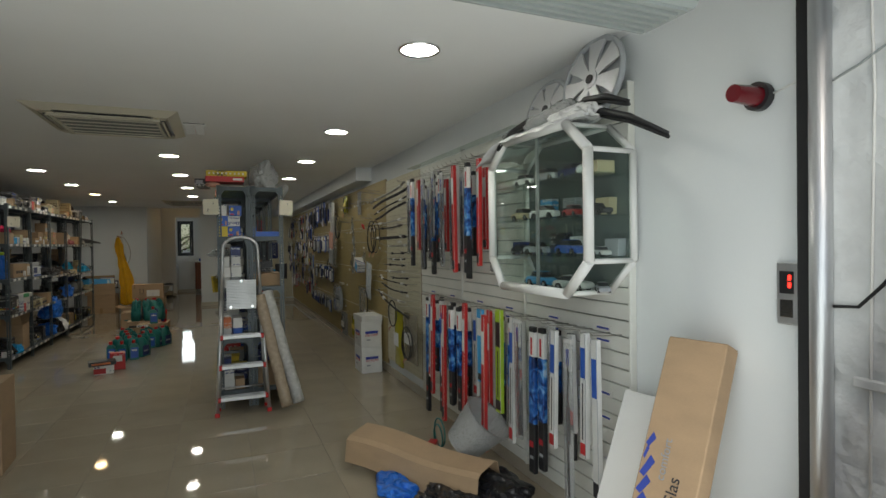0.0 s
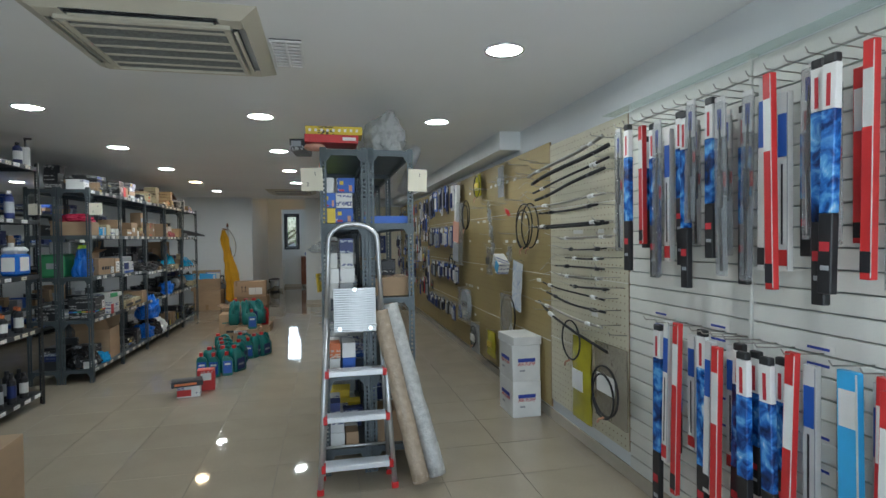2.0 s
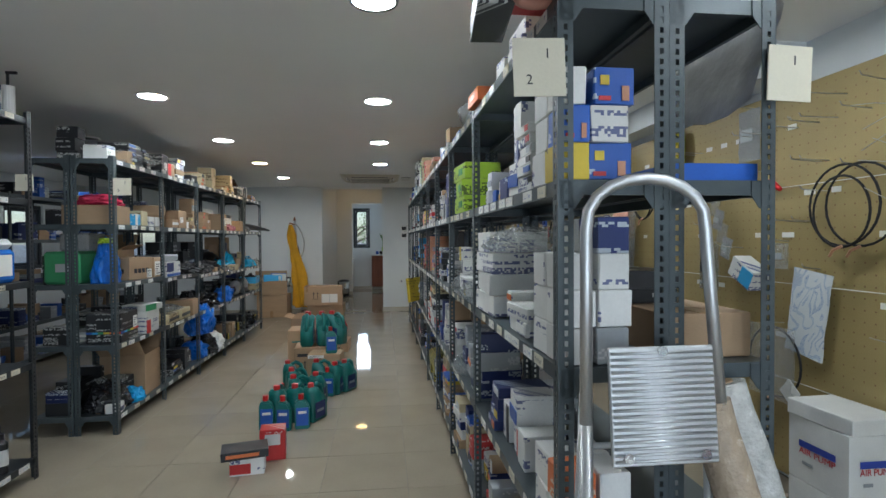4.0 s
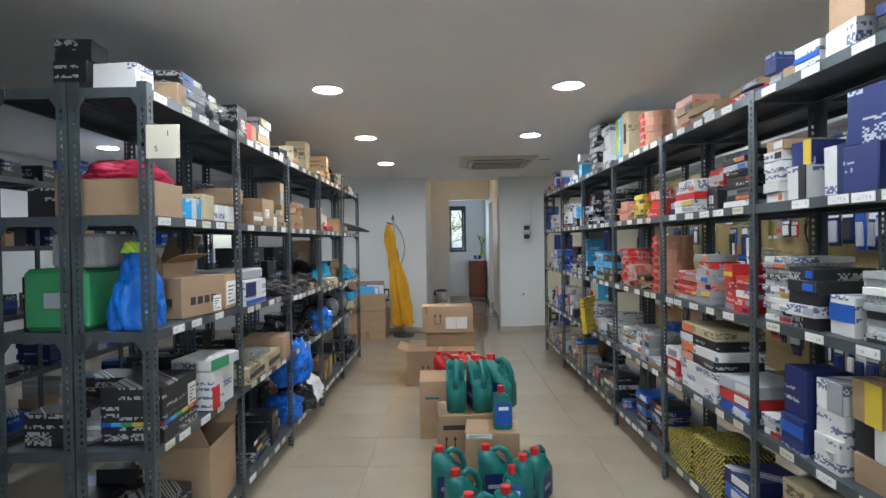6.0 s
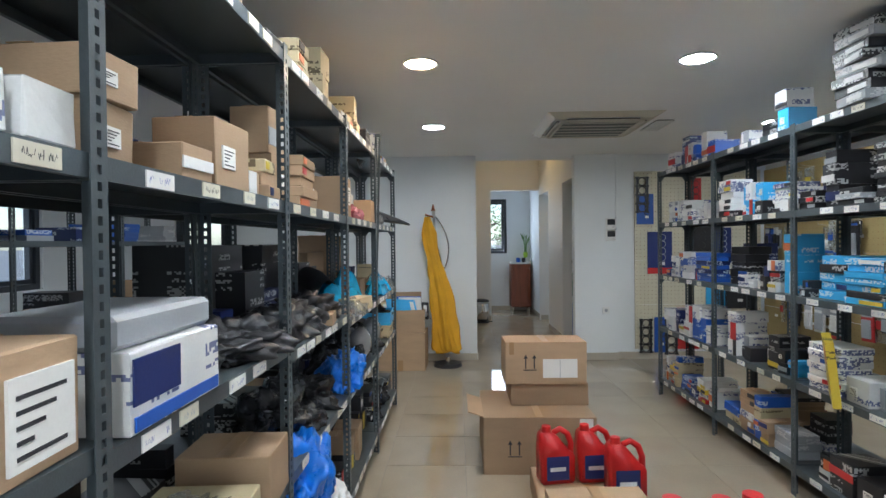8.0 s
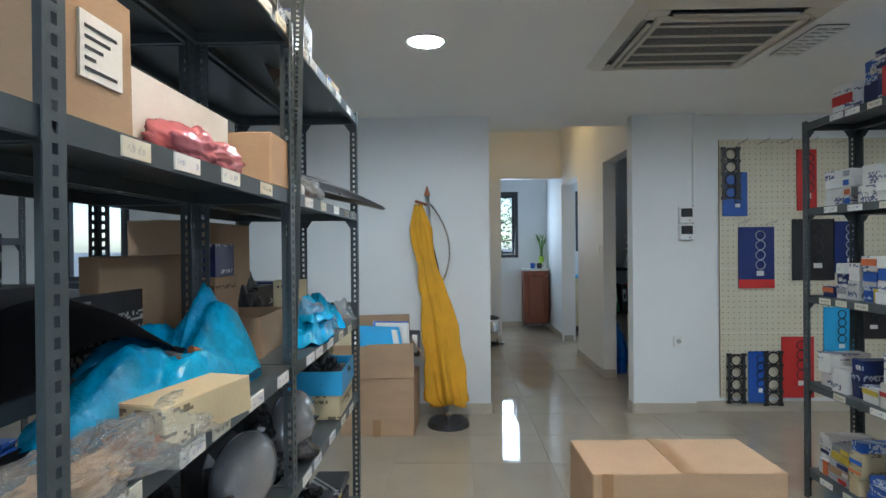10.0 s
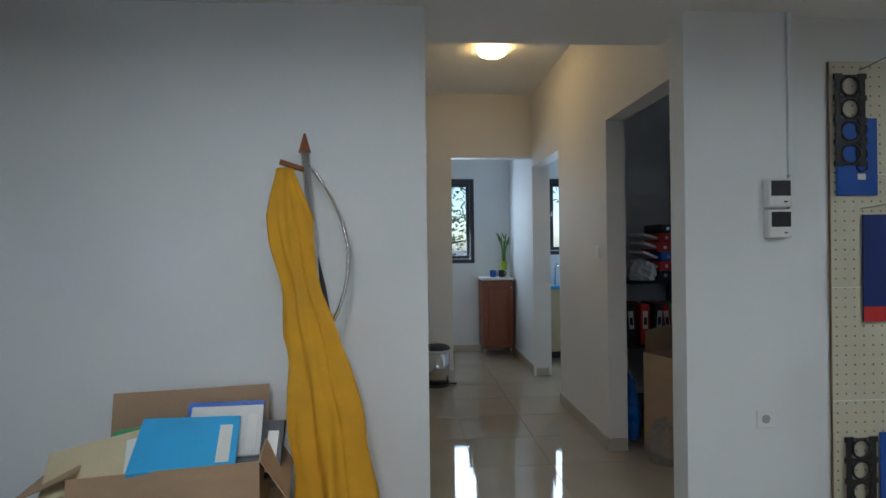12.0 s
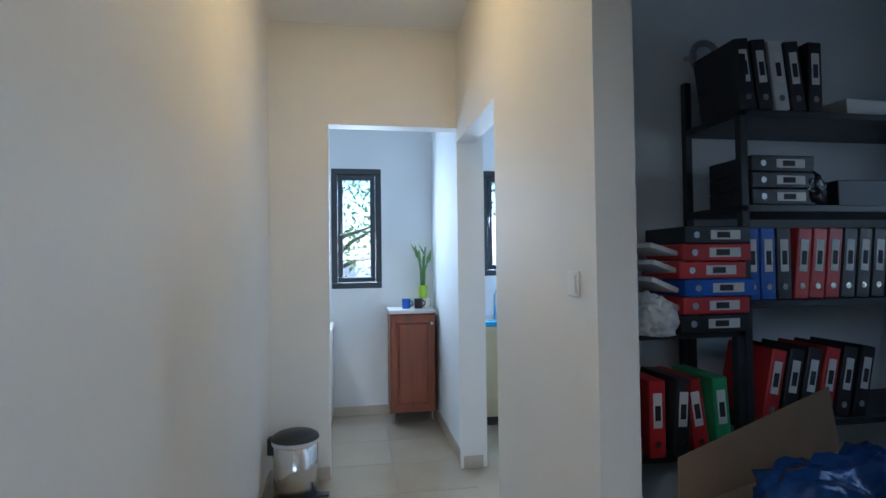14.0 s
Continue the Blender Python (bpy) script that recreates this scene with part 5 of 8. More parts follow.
def bag(name, x, y, z, sx, sy, sz, material, label, category="bag", seed=1, crumple=0.16, group="", flat=0.35, tie=0.0):
    """A crumpled sack that rests flat on z."""
    bm = bmesh.new()
    bmesh.ops.create_icosphere(bm, subdivisions=5, radius=1.0)
    off = Vector((seed * 3.7, seed * 1.3, seed * 2.1))
    rf = random.Random(seed)
    folds = [(Vector([rf.gauss(0, 1) for _ in range(3)]).normalized(), rf.uniform(lo, hi), rf.random(), w) for lo, hi, w, count in ((0.7, 1.2, 0.34, 4), (1.6, 2.6, 0.2, 6), (3.5, 5.5, 0.07, 7), (7, 10, 0.02, 7)) for _ in range(count)]
    for v in bm.verts:
        d = v.co.normalized()
        q = Vector((d.x * 1.3, d.y * 1.3, d.z * 0.8))
        ridge = sum(w * (1 - 4 * abs((d.dot(nv) * f + o) % 1 - 0.5)) for nv, f, o, w in folds)
        n = noise.noise(d * 1.2 + off) * 1.3 + ridge + 0.5 * (1 - 2 * abs(noise.noise(q * 4 + off)))
        v.co = d * (0.82 + crumple * n)
        v.co.z = max(v.co.z, -flat)
        rise = (v.co.z + flat) / (1 + flat)
        pinch = 1 - tie * max(0.0, rise) ** 1.6
        v.co = Vector((v.co.x * sx * pinch, v.co.y * sy * pinch, rise * sz))
    for f in bm.faces:
        f.smooth = True
    return thing(name, bm, material, label, category, group, pose(x, y, z))


drape = bmesh.new()
rd = random.Random(77)
net = [[drape.verts.new((1.775 + 0.05 * i - (0.02 if i == 0 else 0), 2.3 + 0.075 * j, 2.075 - (0.055 if i == 0 else 0.012 if i == 1 else 0) - (0.1 * max(0, j - 8) / 3 if j > 8 else 0) + rd.uniform(-0.012, 0.012))) for i in range(7)] for j in range(12)]
for j in range(11):
    for i in range(6):
        drape.faces.new((net[j][i], net[j][i + 1], net[j + 1][i + 1], net[j + 1][i])).smooth = True
bmesh.ops.recalc_face_normals(drape, faces=drape.faces[:])
bmesh.ops.solidify(drape, geom=drape.faces[:], thickness=0.004)
thing("wrapping_sheet", drape, WHITEBAG, "thin white wrapping sheet draped over the cabinet top", "wrapping")
def film_heap(x, y, z, sx, sy, h, material, label, seed, rag=0.14, hollow=0.0, lean=0.0):
    """A creased plastic film bag lying in a heap: flat facets that meet in sharp folds, with a ragged rim; hollow sinks its middle, lean raises its far end."""
    rh = random.Random(seed)
    creases = [(rh.uniform(0, math.tau), rh.uniform(lo, hi), rh.random(), w) for lo, hi, w, count in ((0.5, 1.0, 0.5, 3), (1.2, 2.2, 0.26, 4), (2.6, 4, 0.07, 5), (5, 8, 0.02, 5)) for _ in range(count)]
    total = sum(c[3] for c in creases)
    bm = bmesh.new()
    rings, around = 22, 64
    wave = [rh.uniform(0, math.tau) for _ in range(4)]
    net = []
    for j in range(rings + 1):
        f = j / rings
        row = []
        for i in range(around):
            a = i * math.tau / around
            reach = 1 + rag * (0.6 * math.sin(2 * a + wave[0]) + 0.5 * math.sin(5 * a + wave[1]) + 0.35 * math.sin(11 * a + wave[2]) + 0.25 * math.sin(17 * a + wave[3]))
            px, py = f * reach * math.cos(a), f * reach * math.sin(a)
            fold = sum(w * (1 - 4 * abs(((px * math.cos(t) + py * math.sin(t)) * k + o) % 1 - 0.5)) for t, k, o, w in creases) / total
            up = max(0.0, 1 - f ** 3.2) * (0.72 + 0.85 * fold) * (1 - hollow * math.exp(-(f / 0.4) ** 2)) * (1 + lean * f * math.sin(a)) + 0.05 * (1 + math.sin(9 * a + wave[1])) * f ** 6
            row.append(bm.verts.new((px * sx, py * sy, max(0.0, up) * h + 0.001)))
        net.append(row)
    for j in range(rings):
        for i in range(around):
            k = (i + 1) % around
            if j == 0:
                bm.faces.new((net[0][i], net[1][i], net[1][k])).smooth = True
            else:
                bm.faces.new((net[j][i], net[j + 1][i], net[j + 1][k], net[j][k])).smooth = True
    bm.faces.new([bm.verts.new((v.co.x, v.co.y, 0)) for v in net[-1]][::-1])
    bmesh.ops.remove_doubles(bm, verts=bm.verts[:], dist=0.0006)
    return thing("plastic_bag", bm, material, label, "bag", "", pose(x, y, z))


bag("plastic_bag", 1.93, 2.52, 2.045, 0.1, 0.26, 0.15, MILK, "crumpled clear plastic bag on the cabinet", seed=3)
bag("plastic_bag", 1.9, 2.35, 2.045, 0.09, 0.2, 0.09, WHITEBAG, "crumpled white wrapping on the cabinet", seed=4)
bag("plastic_bag", 1.93, 2.85, 2.03, 0.1, 0.2, 0.13, MILK, "crumpled clear plastic bag on the cabinet", seed=14)
for k, (a, b) in enumerate((((1.93, 2.42, 2.09), (1.95, 1.83, 1.90)), ((1.93, 2.42, 2.1), (1.93, 2.02, 2.07)), ((1.9, 2.6, 2.1), (1.8, 2.92, 2.02)))):
    arm = holder("windscreen_wiper", "black metal wiper arm lying on the cabinet", "wiper arm", "wiper arms")
    a, b = Vector(a), Vector(b)
    part("arm", tubed([a, a.lerp(b, 0.3) + Vector((0, 0, 0.05)), a.lerp(b, 0.65) + Vector((0, 0, 0.045)), b], [0.014, 0.02, 0.014, 0.006], 7), BLACK, arm)
    part("blade", tubed([a.lerp(b, 0.3) + Vector((0, 0, 0.03)), a.lerp(b, 0.65) + Vector((0, 0, 0.022)), b + Vector((0, 0, -0.015))], 0.009, 6), RUBBER, arm)

# entrance wall fittings and leaning box
siren = holder("alarm_lamp", "dark red alarm lamp on a round base", "alarm lamp", m=pose(2.115, 1.57, 1.985, 0, -90, 0))
part("base", cylinder(0, 0, 0, 0.03, 0.05, n=20), BLACK, siren)
part("lens", cylinder(0, 0, 0.03, 0.14, 0.036, 0.03, n=20), mat("dark_red_lens", (0.16, 0.006, 0.012), 0.15, var=0.1), siren)
part("cable", tubed([(0, -0.05, 0.008), (0.02, -0.15, 0.008)], 0.004, 5), WHITE, siren)
keypad = holder("keypad", "steel access keypad with glowing red digits", "keypad", m=pose(2.118, 1.47, 1.30))
part("plate", boxed(-0.022, 0, -0.037, 0.037, -0.105, 0.105, bevel=0.004), ALU, keypad)
part("screen", boxed(-0.0245, -0.0222, -0.024, 0.024, 0.0, 0.075), BLACK, keypad)
for z in (0.02, 0.045):
    part("digit", boxed(-0.0262, -0.0247, -0.016, -0.006, z, z + 0.018), LED, keypad)
part("button", boxed(-0.0255, -0.0222, -0.022, 0.022, -0.08, -0.02, bevel=0.001), CHROME, keypad)
part("cable", tubed([(-0.01, -0.037, -0.07), (-0.01, -0.08, -0.075)], 0.005, 6), RUBBER, keypad)
tilt = pose(1.50, 1.68, 0.045, 0, 25, 14)
lean = thing("long_carton", boxed(0, 0.09, -0.17, 0.055, 0, 1.17, bevel=0.004), KRAFT, "tall flat brown carton with blue lettering leaning on the wall", "carton", m=tilt)
along = pose(0, 0, 0, 90, 0, -90) @ pose(0, 0, 0, 0, 0, 90)
words("writing", "Glas", 0.06, pose(-0.002, -0.085, 0.62) @ along, INK, lean)
words("writing", "comfort", 0.045, pose(-0.002, -0.035, 0.72) @ along, CARDS["grey"], lean)
for z, w, h in ((0.78, 0.035, 0.045), (0.735, 0.018, 0.05), (0.685, 0.05, 0.07), (0.62, 0.05, 0.06), (0.565, 0.05, 0.05)):
    bm = bmesh.new()
    slab(bm, [(0.0, -h / 2), (w * 0.4, -h / 2 - 0.01), (w, h / 2 - 0.02), (w * 0.6, h / 2)], 0.0015)
    part("logo", bm, BLUEINK, lean, "dark blue slanted logo").matrix_basis = pose(-0.0018, 0.048, z, 0, 0, -90)
part("flap", boxed(0.004, 0.086, -0.168, 0.053, 1.1705, 1.173), KRAFT, lean)
thing("white_board", boxed(0, 0.02, -0.1, 0.1, 0, 0.9, bevel=0.002), WHITE, "white board leaning behind the carton", "board", m=pose(1.66, 1.98, 0, 0, 24, 10))
stain = carton("cardboard_box", -1.18, 4.74, 0.0, 0.34, 0.34, 0.6, "kraft", "tall brown carton standing near the entrance", 0, 4, "carton")
leg = holder("tripod", "black tripod leg by the entrance", "tripod")
part("leg", tubed([(-0.30, 2.05, 0.0), (-0.52, 2.1, 0.62)], 0.014, 8), BLACK, leg)
part("foot", tubed([(-0.285, 2.047, 0.0), (-0.31, 2.052, 0.07)], 0.02, 8), RUBBER, leg)

# heap on the floor under the wiper board
fold = bmesh.new()
lines = []
for k in range(13):
    u = k / 12
    lift = 0.05 * (1 - u) + 0.012 * math.sin(7 * u)
    lines.append([fold.verts.new((-0.5 + u, y, z + lift)) for y, z in ((-0.15, 0.012), (-0.13, 0.15 + 0.02 * u), (-0.1, 0.172 + 0.02 * u), (0.07, 0.205), (0.1, 0.19), (0.15, 0.06 + 0.03 * math.sin(5 * u)))])
for p, q in zip(lines, lines[1:]):
    for k in range(5):
        fold.faces.new((p[k], p[k + 1], q[k + 1], q[k]))
bmesh.ops.recalc_face_normals(fold, faces=fold.faces[:])
bmesh.ops.solidify(fold, geom=fold.faces[:], thickness=0.006)
sleeve = thing("cardboard_sleeve", fold, KRAFT, "long folded brown cardboard sleeve on the floor heap", "cardboard", m=pose(1.47, 3.38, 0.0, 0, 0, -57))
part("printed_arrow", boxed(0.4, 0.44, -0.136, -0.132, 0.08, 0.11), INK, sleeve)
bag("plastic_bag", 1.3, 3.3, 0, 0.12, 0.2, 0.1, BLUEBAG, "blue plastic bag pressed under cardboard", seed=108, crumple=0.22)
bag("bin_bag", 1.5, 2.98, 0, 0.16, 0.2, 0.1, BLACKBAG, "black plastic sheet under the cardboard", seed=109, crumple=0.24)
bag("plastic_bag", 1.44, 3.55, 0, 0.22, 0.2, 0.13, BLUEBAG, "blue plastic bag on the floor heap", seed=8)
bag("bin_bag", 1.8, 3.02, 0, 0.2, 0.3, 0.16, BLACKBAG, "black plastic bag on the floor heap", seed=9)
bag("white_wrapping", 1.62, 2.66, 0, 0.16, 0.24, 0.09, WHITEBAG, "white wrapping on the floor heap", seed=10)
tub = holder("plastic_tub", "cloudy clear round plastic tub lying on its side", "tub", m=pose(1.76, 3.36, 0.19, 40, 14, 30))
bm = bmesh.new()
cyl(bm, 0, 0, 0, 0.26, 0.12, 0.165, 26)
bmesh.ops.delete(bm, geom=[f for f in bm.faces if f.normal.z > 0.9], context="FACES_ONLY")
bmesh.ops.solidify(bm, geom=bm.faces[:], thickness=0.003)
part("wall", bm, MILK, tub)
part("rim", tubed([(0.165 * math.cos(a * math.tau / 26), 0.165 * math.sin(a * math.tau / 26), 0.26) for a in range(26)], 0.006, 6, True), MILK, tub)
coil(1.8, 3.85, 0.1, 0.1, "dark green hose coiled on the floor heap", 2, GREENCAN)
carton("parts_box", 1.68, 3.75, 0.0, 0.3, 0.06, 0.05, "red", "slim red box on the floor heap", 0, 55)
carton("parts_box", 1.62, 3.66, 0.0, 0.34, 0.06, 0.04, "white", "slim white box on the floor heap", 0, 48)

# ---- stepladder and rolls by the rack ----
lad = holder("stepladder", "aluminium stepladder with ribbed platform leaning on the rack", "ladder", m=pose(0.51, 5.25, 0))
for s in (-1, 1):
    part("stile", tubed([(0.215 * s, 0.0, 0.02), (0.165 * s, 0.13, 1.0)], 0.0155, 10), ALU, lad)
    part("foot", boxed(0.215 * s - 0.02, 0.215 * s + 0.02, -0.02, 0.02, 0, 0.035, bevel=0.005), REDCAN, lad, "red rubber foot")
    part("rear_leg", tubed([(0.2 * s, 0.19, 0.02), (0.15 * s, 0.17, 1.12)], 0.012, 8), ALU, lad)
    part("rear_foot", boxed(0.2 * s - 0.016, 0.2 * s + 0.016, 0.174, 0.206, 0, 0.03, bevel=0.004), REDCAN, lad, "red rubber foot")
hoop = [(-0.165, 0.13, 1.0), (-0.15, 0.165, 1.40)] + [(-0.15 * math.cos(a * math.pi / 10) if a not in (0, 10) else (-0.149 if a == 0 else 0.149), 0.168, 1.44 + 0.125 * math.sin(a * math.pi / 10) ** 0.8) for a in range(11)] + [(0.15, 0.165, 1.40), (0.165, 0.13, 1.0)]
part("hoop", tubed(hoop, 0.0145, 10), ALU, lad, "rounded safety hoop")
for z in (0.15, 0.42, 0.68):
    f = z / 1.0
    w, y = 0.215 - 0.05 * f - 0.012, 0.13 * f
    st = part("step", boxed(-w, w, y - 0.03, y + 0.07, z - 0.02, z + 0.012, bevel=0.004), ALU, lad)
    for k in range(6):
        part("rib", boxed(-w + 0.01, w - 0.01, y - 0.022 + k * 0.015, y - 0.017 + k * 0.015, z + 0.0121, z + 0.0145), ALU, st)
    for s in (-1, 1):
        part("bracket", boxed(s * w - 0.012, s * w + 0.012, y - 0.034, y + 0.03, z - 0.026, z + 0.016, bevel=0.003), REDCAN, st, "red plastic end cap")
plate = part("platform", boxed(-0.125, 0.125, -0.01, 0.0, 0, 0.26, bevel=0.003), ALU, lad, "folded ribbed platform")
plate.matrix_basis = pose(0, 0.085, 0.92, -6)
for k in range(18):
    part("rib", tubed([(-0.12, -0.0125, 0.012 + k * 0.0138), (0.12, -0.0125, 0.012 + k * 0.0138)], 0.0035, 5), ALU, plate)
for u, w in ((-0.09, 0.02), (0.09, 0.02), (0.0, 0.25)):
    o = part("bolt", cylinder(0, 0, 0, 0.006, 0.012, n=10), CHROME, plate)
    o.matrix_basis = pose(u, -0.012, w, 90)
part("cross_bar", tubed([(-0.2, 0.185, 0.2), (0.2, 0.185, 0.2)], 0.008, 8), ALU, lad)
part("cross_bar", tubed([(-0.165, 0.13, 0.95), (0.165, 0.13, 0.95)], 0.008, 8), ALU, lad)


def roll(a, b, r, material, label):
    a, b = Vector(a), Vector(b)
    q = holder("wrap_roll", label, "roll", "rolls of wrapping", Matrix.Translation(a) @ (b - a).to_track_quat("Z", "Y").to_matrix().to_4x4())
    n, d = 24, (b - a).length
    bm = bmesh.new()
    rr = random.Random(int(r * 1e4))
    tube(bm, [(rr.uniform(-0.002, 0.002), rr.uniform(-0.002, 0.002), d * k / 14) for k in range(15)], [r * (1 + rr.uniform(-0.03, 0.03)) for _ in range(15)], n)
    part("wrap", bm, material, q)
    part("core", tubed([(0, 0, -0.004), (0, 0, d + 0.004)], r * 0.5, 16), KRAFT, q, "brown cardboard core")


WRAP = mat("bubble_wrap", (0.50, 0.50, 0.48), 0.25, var=0.2, scale=30, bump=0.6, fine=90)
WRAPB = mat("brown_wrap_roll", (0.42, 0.33, 0.24), 0.25, var=0.15, scale=30, bump=0.6, fine=90)
roll((0.875, 5.20, 0.04), (0.665, 5.42, 1.03), 0.05, WRAPB, "roll of clear film on a brown core leaning on the ladder")
roll((0.985, 5.25, 0.05), (0.73, 5.46, 1.06), 0.052, WRAP, "roll of clear bubble wrap leaning on the rack")
thing("castor", cylinder(0, 0, -0.015, 0.015, 0.03, n=16), BLACK, "small black castor on the floor", "castor", m=pose(1.02, 5.6, 0.03, 0, 90, 0))


def sign(x, y, z, w, h, text, label, tiltz=0):
    s = thing("shelf_sign", boxed(-w / 2, w / 2, -0.004, 0, -h, 0), NOTE, label, "sign", "rack number signs", pose(x, y, z, 0, tiltz, 0))
    words("writing", text[0], h * 0.24, pose(w * 0.16 if len(text) > 1 else w * 0.1, -0.0045, -h * 0.27, 90), INK, s)
    if len(text) > 1:
        words("writing", text[1], h * 0.24, pose(-w * 0.2, -0.0045, -h * 0.72, 90), INK, s)


sign(0.268, 5.487, 1.91, 0.13, 0.14, "12", "cream card with a handwritten shelf number", -2)
sign(0.925, 5.477, 1.91, 0.12, 0.14, "1", "cream card with a handwritten shelf number", 2)
sign(-2.0, 8.335, 1.885, 0.125, 0.125, "15", "cream card with a handwritten shelf number")
sign(-2.24, 7.66, 1.83, 0.1, 0.1, "1", "cream card with a handwritten shelf number")
# on the end of the island rack
carton("flat_box", 0.39, 5.64, 2.075, 0.33, 0.22, 0.05, "red", "flat red box on top of the rack", 0, 2, band=(0.2, 0.45, 0.3, 0.7, "white"))
yb = carton("flat_box", 0.41, 5.64, 2.127, 0.35, 0.2, 0.052, "yellow", "flat yellow box with white dots on top of the rack", 0, -1)
for k in range(9):
    part("dot", boxed(-0.155 + k * 0.036, -0.14 + k * 0.036, -0.103, -0.1, 0.018, 0.034), PAPER, yb)
carton("small_box", 0.2, 5.72, 2.034, 0.1, 0.28, 0.07, "black", "black and grey box on top of the rack", 0, -6, band=(-0.4, 0.2, 0.3, 0.8, "grey"))
ring = thing("tape_roll", tubed([(0.05 * math.cos(a * math.tau / 24), 0.05 * math.sin(a * math.tau / 24), 0) for a in range(24)], 0.016, 8, True), CARDS["salmon"], "roll of masking tape on the rack", "tape", m=pose(0.29, 5.56, 2.048))
bag("plastic_bag", 0.74, 5.66, 2.034, 0.14, 0.15, 0.27, MILK, "crumpled clear plastic bag on the rack top", seed=31)
sheet = bmesh.new()
g = [[sheet.verts.new((0.02 * math.sin(j * 0.7) + 0.1 * (1 - abs(j - 2) / 6) + (0.12 if j < 3 else 0.13), i * 0.1 - 0.2, (0.05 - 0.008 * j * j * (1 + 0.1 * math.sin(i))))) for i in range(6)] for j in range(7)]
for j in range(6):
    for i in range(5):
        sheet.faces.new((g[j][i], g[j][i + 1], g[j + 1][i + 1], g[j + 1][i])).smooth = True
bmesh.ops.solidify(sheet, geom=sheet.faces[:], thickness=0.006)
thing("foam_sheet", sheet, WHITEBAG, "white foam wrapping draped over the rack end", "foam sheet", m=pose(0.72, 5.74, 2.03))
pk = carton("small_box", 0.36, 6.62, 2.034, 0.12, 0.2, 0.06, "orange", "orange lettered box on the rack top", -1, 3)
words("writing", "PURRO", 0.035, pose(-0.063, 0, 0.03, 90, 0, -90), PAPER, pk)
tray = holder("blue_tray", "shallow blue tray on the rack", "tray", m=pose(0.75, 5.66, 1.572))
part("base", boxed(-0.12, 0.12, -0.14, 0.14, 0, 0.006), CARDS["blue"], tray)
for a, b, c, d in ((-0.12, 0.12, -0.14, -0.134), (-0.12, 0.12, 0.134, 0.14), (-0.12, -0.114, -0.134, 0.134), (0.114, 0.12, -0.134, 0.134)):
    part("rim", boxed(a, b, c, d, 0.006, 0.045), CARDS["blue"], tray)
carton("cardboard_box", 0.75, 5.7, 1.102, 0.25, 0.3, 0.12, "kraft", "low brown carton on the rack", 0)
def filter_box(x, y, z, dx, dy, dz, col, spot):
    """A small printed filter box seen from its end."""
    b = carton("filter_box", x, y, z, dx, dy, dz, col, "%s filter box on the rack end" % WORDS[col], 0, random.Random(int(x * 999 + z * 77)).uniform(-3, 3), "box", "filter boxes")
    if spot:
        part("printed_spot", boxed(-dx * 0.36, -dx * 0.14, -dy / 2 - 0.004, -dy / 2, dz * 0.52, dz * 0.78), CARDS["yellow"], b)
        part("printed_spot", boxed(dx * 0.18, dx * 0.36, -dy / 2 - 0.004, -dy / 2, dz * 0.1, dz * 0.5), CARDS["copper"], b)
        part("printed_band", boxed(-dx * 0.4, -dx * 0.1, -dy / 2 - 0.004, -dy / 2, dz * 0.1, dz * 0.22), CARDS["red"], b)
    return b


for x, z, w, c, sp in ((0.37, 1.572, 0.075, "yellow", 0), (0.465, 1.572, 0.11, "blue", 1), (0.375, 1.667, 0.07, "blue", 1), (0.46, 1.667, 0.1, "white", 0), (0.37, 1.762, 0.065, "white", 0), (0.475, 1.762, 0.105, "blue", 1),
                      (0.375, 1.102, 0.08, "white", 0), (0.47, 1.102, 0.085, "grey", 0), (0.38, 1.197, 0.085, "white", 0), (0.475, 1.197, 0.09, "white", 0), (0.375, 1.292, 0.085, "white", 0), (0.475, 1.292, 0.08, "white", 0), (0.47, 1.385, 0.085, "navy", 0),
                      (0.38, 0.632, 0.085, "white", 0), (0.475, 0.632, 0.08, "blue", 0), (0.38, 0.727, 0.085, "orange", 0), (0.475, 0.727, 0.08, "white", 0), (0.39, 0.162, 0.1, "white", 0), (0.39, 0.257, 0.1, "white", 0), (0.49, 0.162, 0.08, "kraft", 0), (0.38, 0.352, 0.08, "navy", 0)):
    for k in range(2):
        filter_box(x, 5.575 + 0.125 * k, z, w, 0.12, 0.093, c if k == 0 else "white", sp and k == 0)
bag("plastic_bag", 0.37, 5.98, 1.38, 0.14, 0.15, 0.1, FILM, "clear plastic bag on stacked boxes", seed=35)
# coils of copper-coloured wrapped packs
ZIG = mat("zigzag_card", (0.5, 0.4, 0.05), 0.45, var=0.05)
zt = ZIG.node_tree
zc, zw, zr = zt.nodes.new("ShaderNodeTexCoord"), zt.nodes.new("ShaderNodeTexWave"), zt.nodes.new("ShaderNodeValToRGB")
zw.wave_profile, zw.bands_direction = "TRI", "DIAGONAL"
zw.inputs["Scale"].default_value, zw.inputs["Distortion"].default_value, zw.inputs["Detail Scale"].default_value = 26, 5, 3
zr.color_ramp.elements[0].position, zr.color_ramp.elements[1].position = 0.5, 0.54
zr.color_ramp.elements[0].color, zr.color_ramp.elements[1].color = (0.012, 0.012, 0.014, 1), (0.5, 0.42, 0.06, 1)
zt.links.new(zc.outputs["Object"], zw.inputs["Vector"])
zt.links.new(zw.outputs["Fac"], zr.inputs["Fac"])
zt.links.new(zr.outputs[0], zt.nodes["Principled BSDF"].inputs["Base Color"])
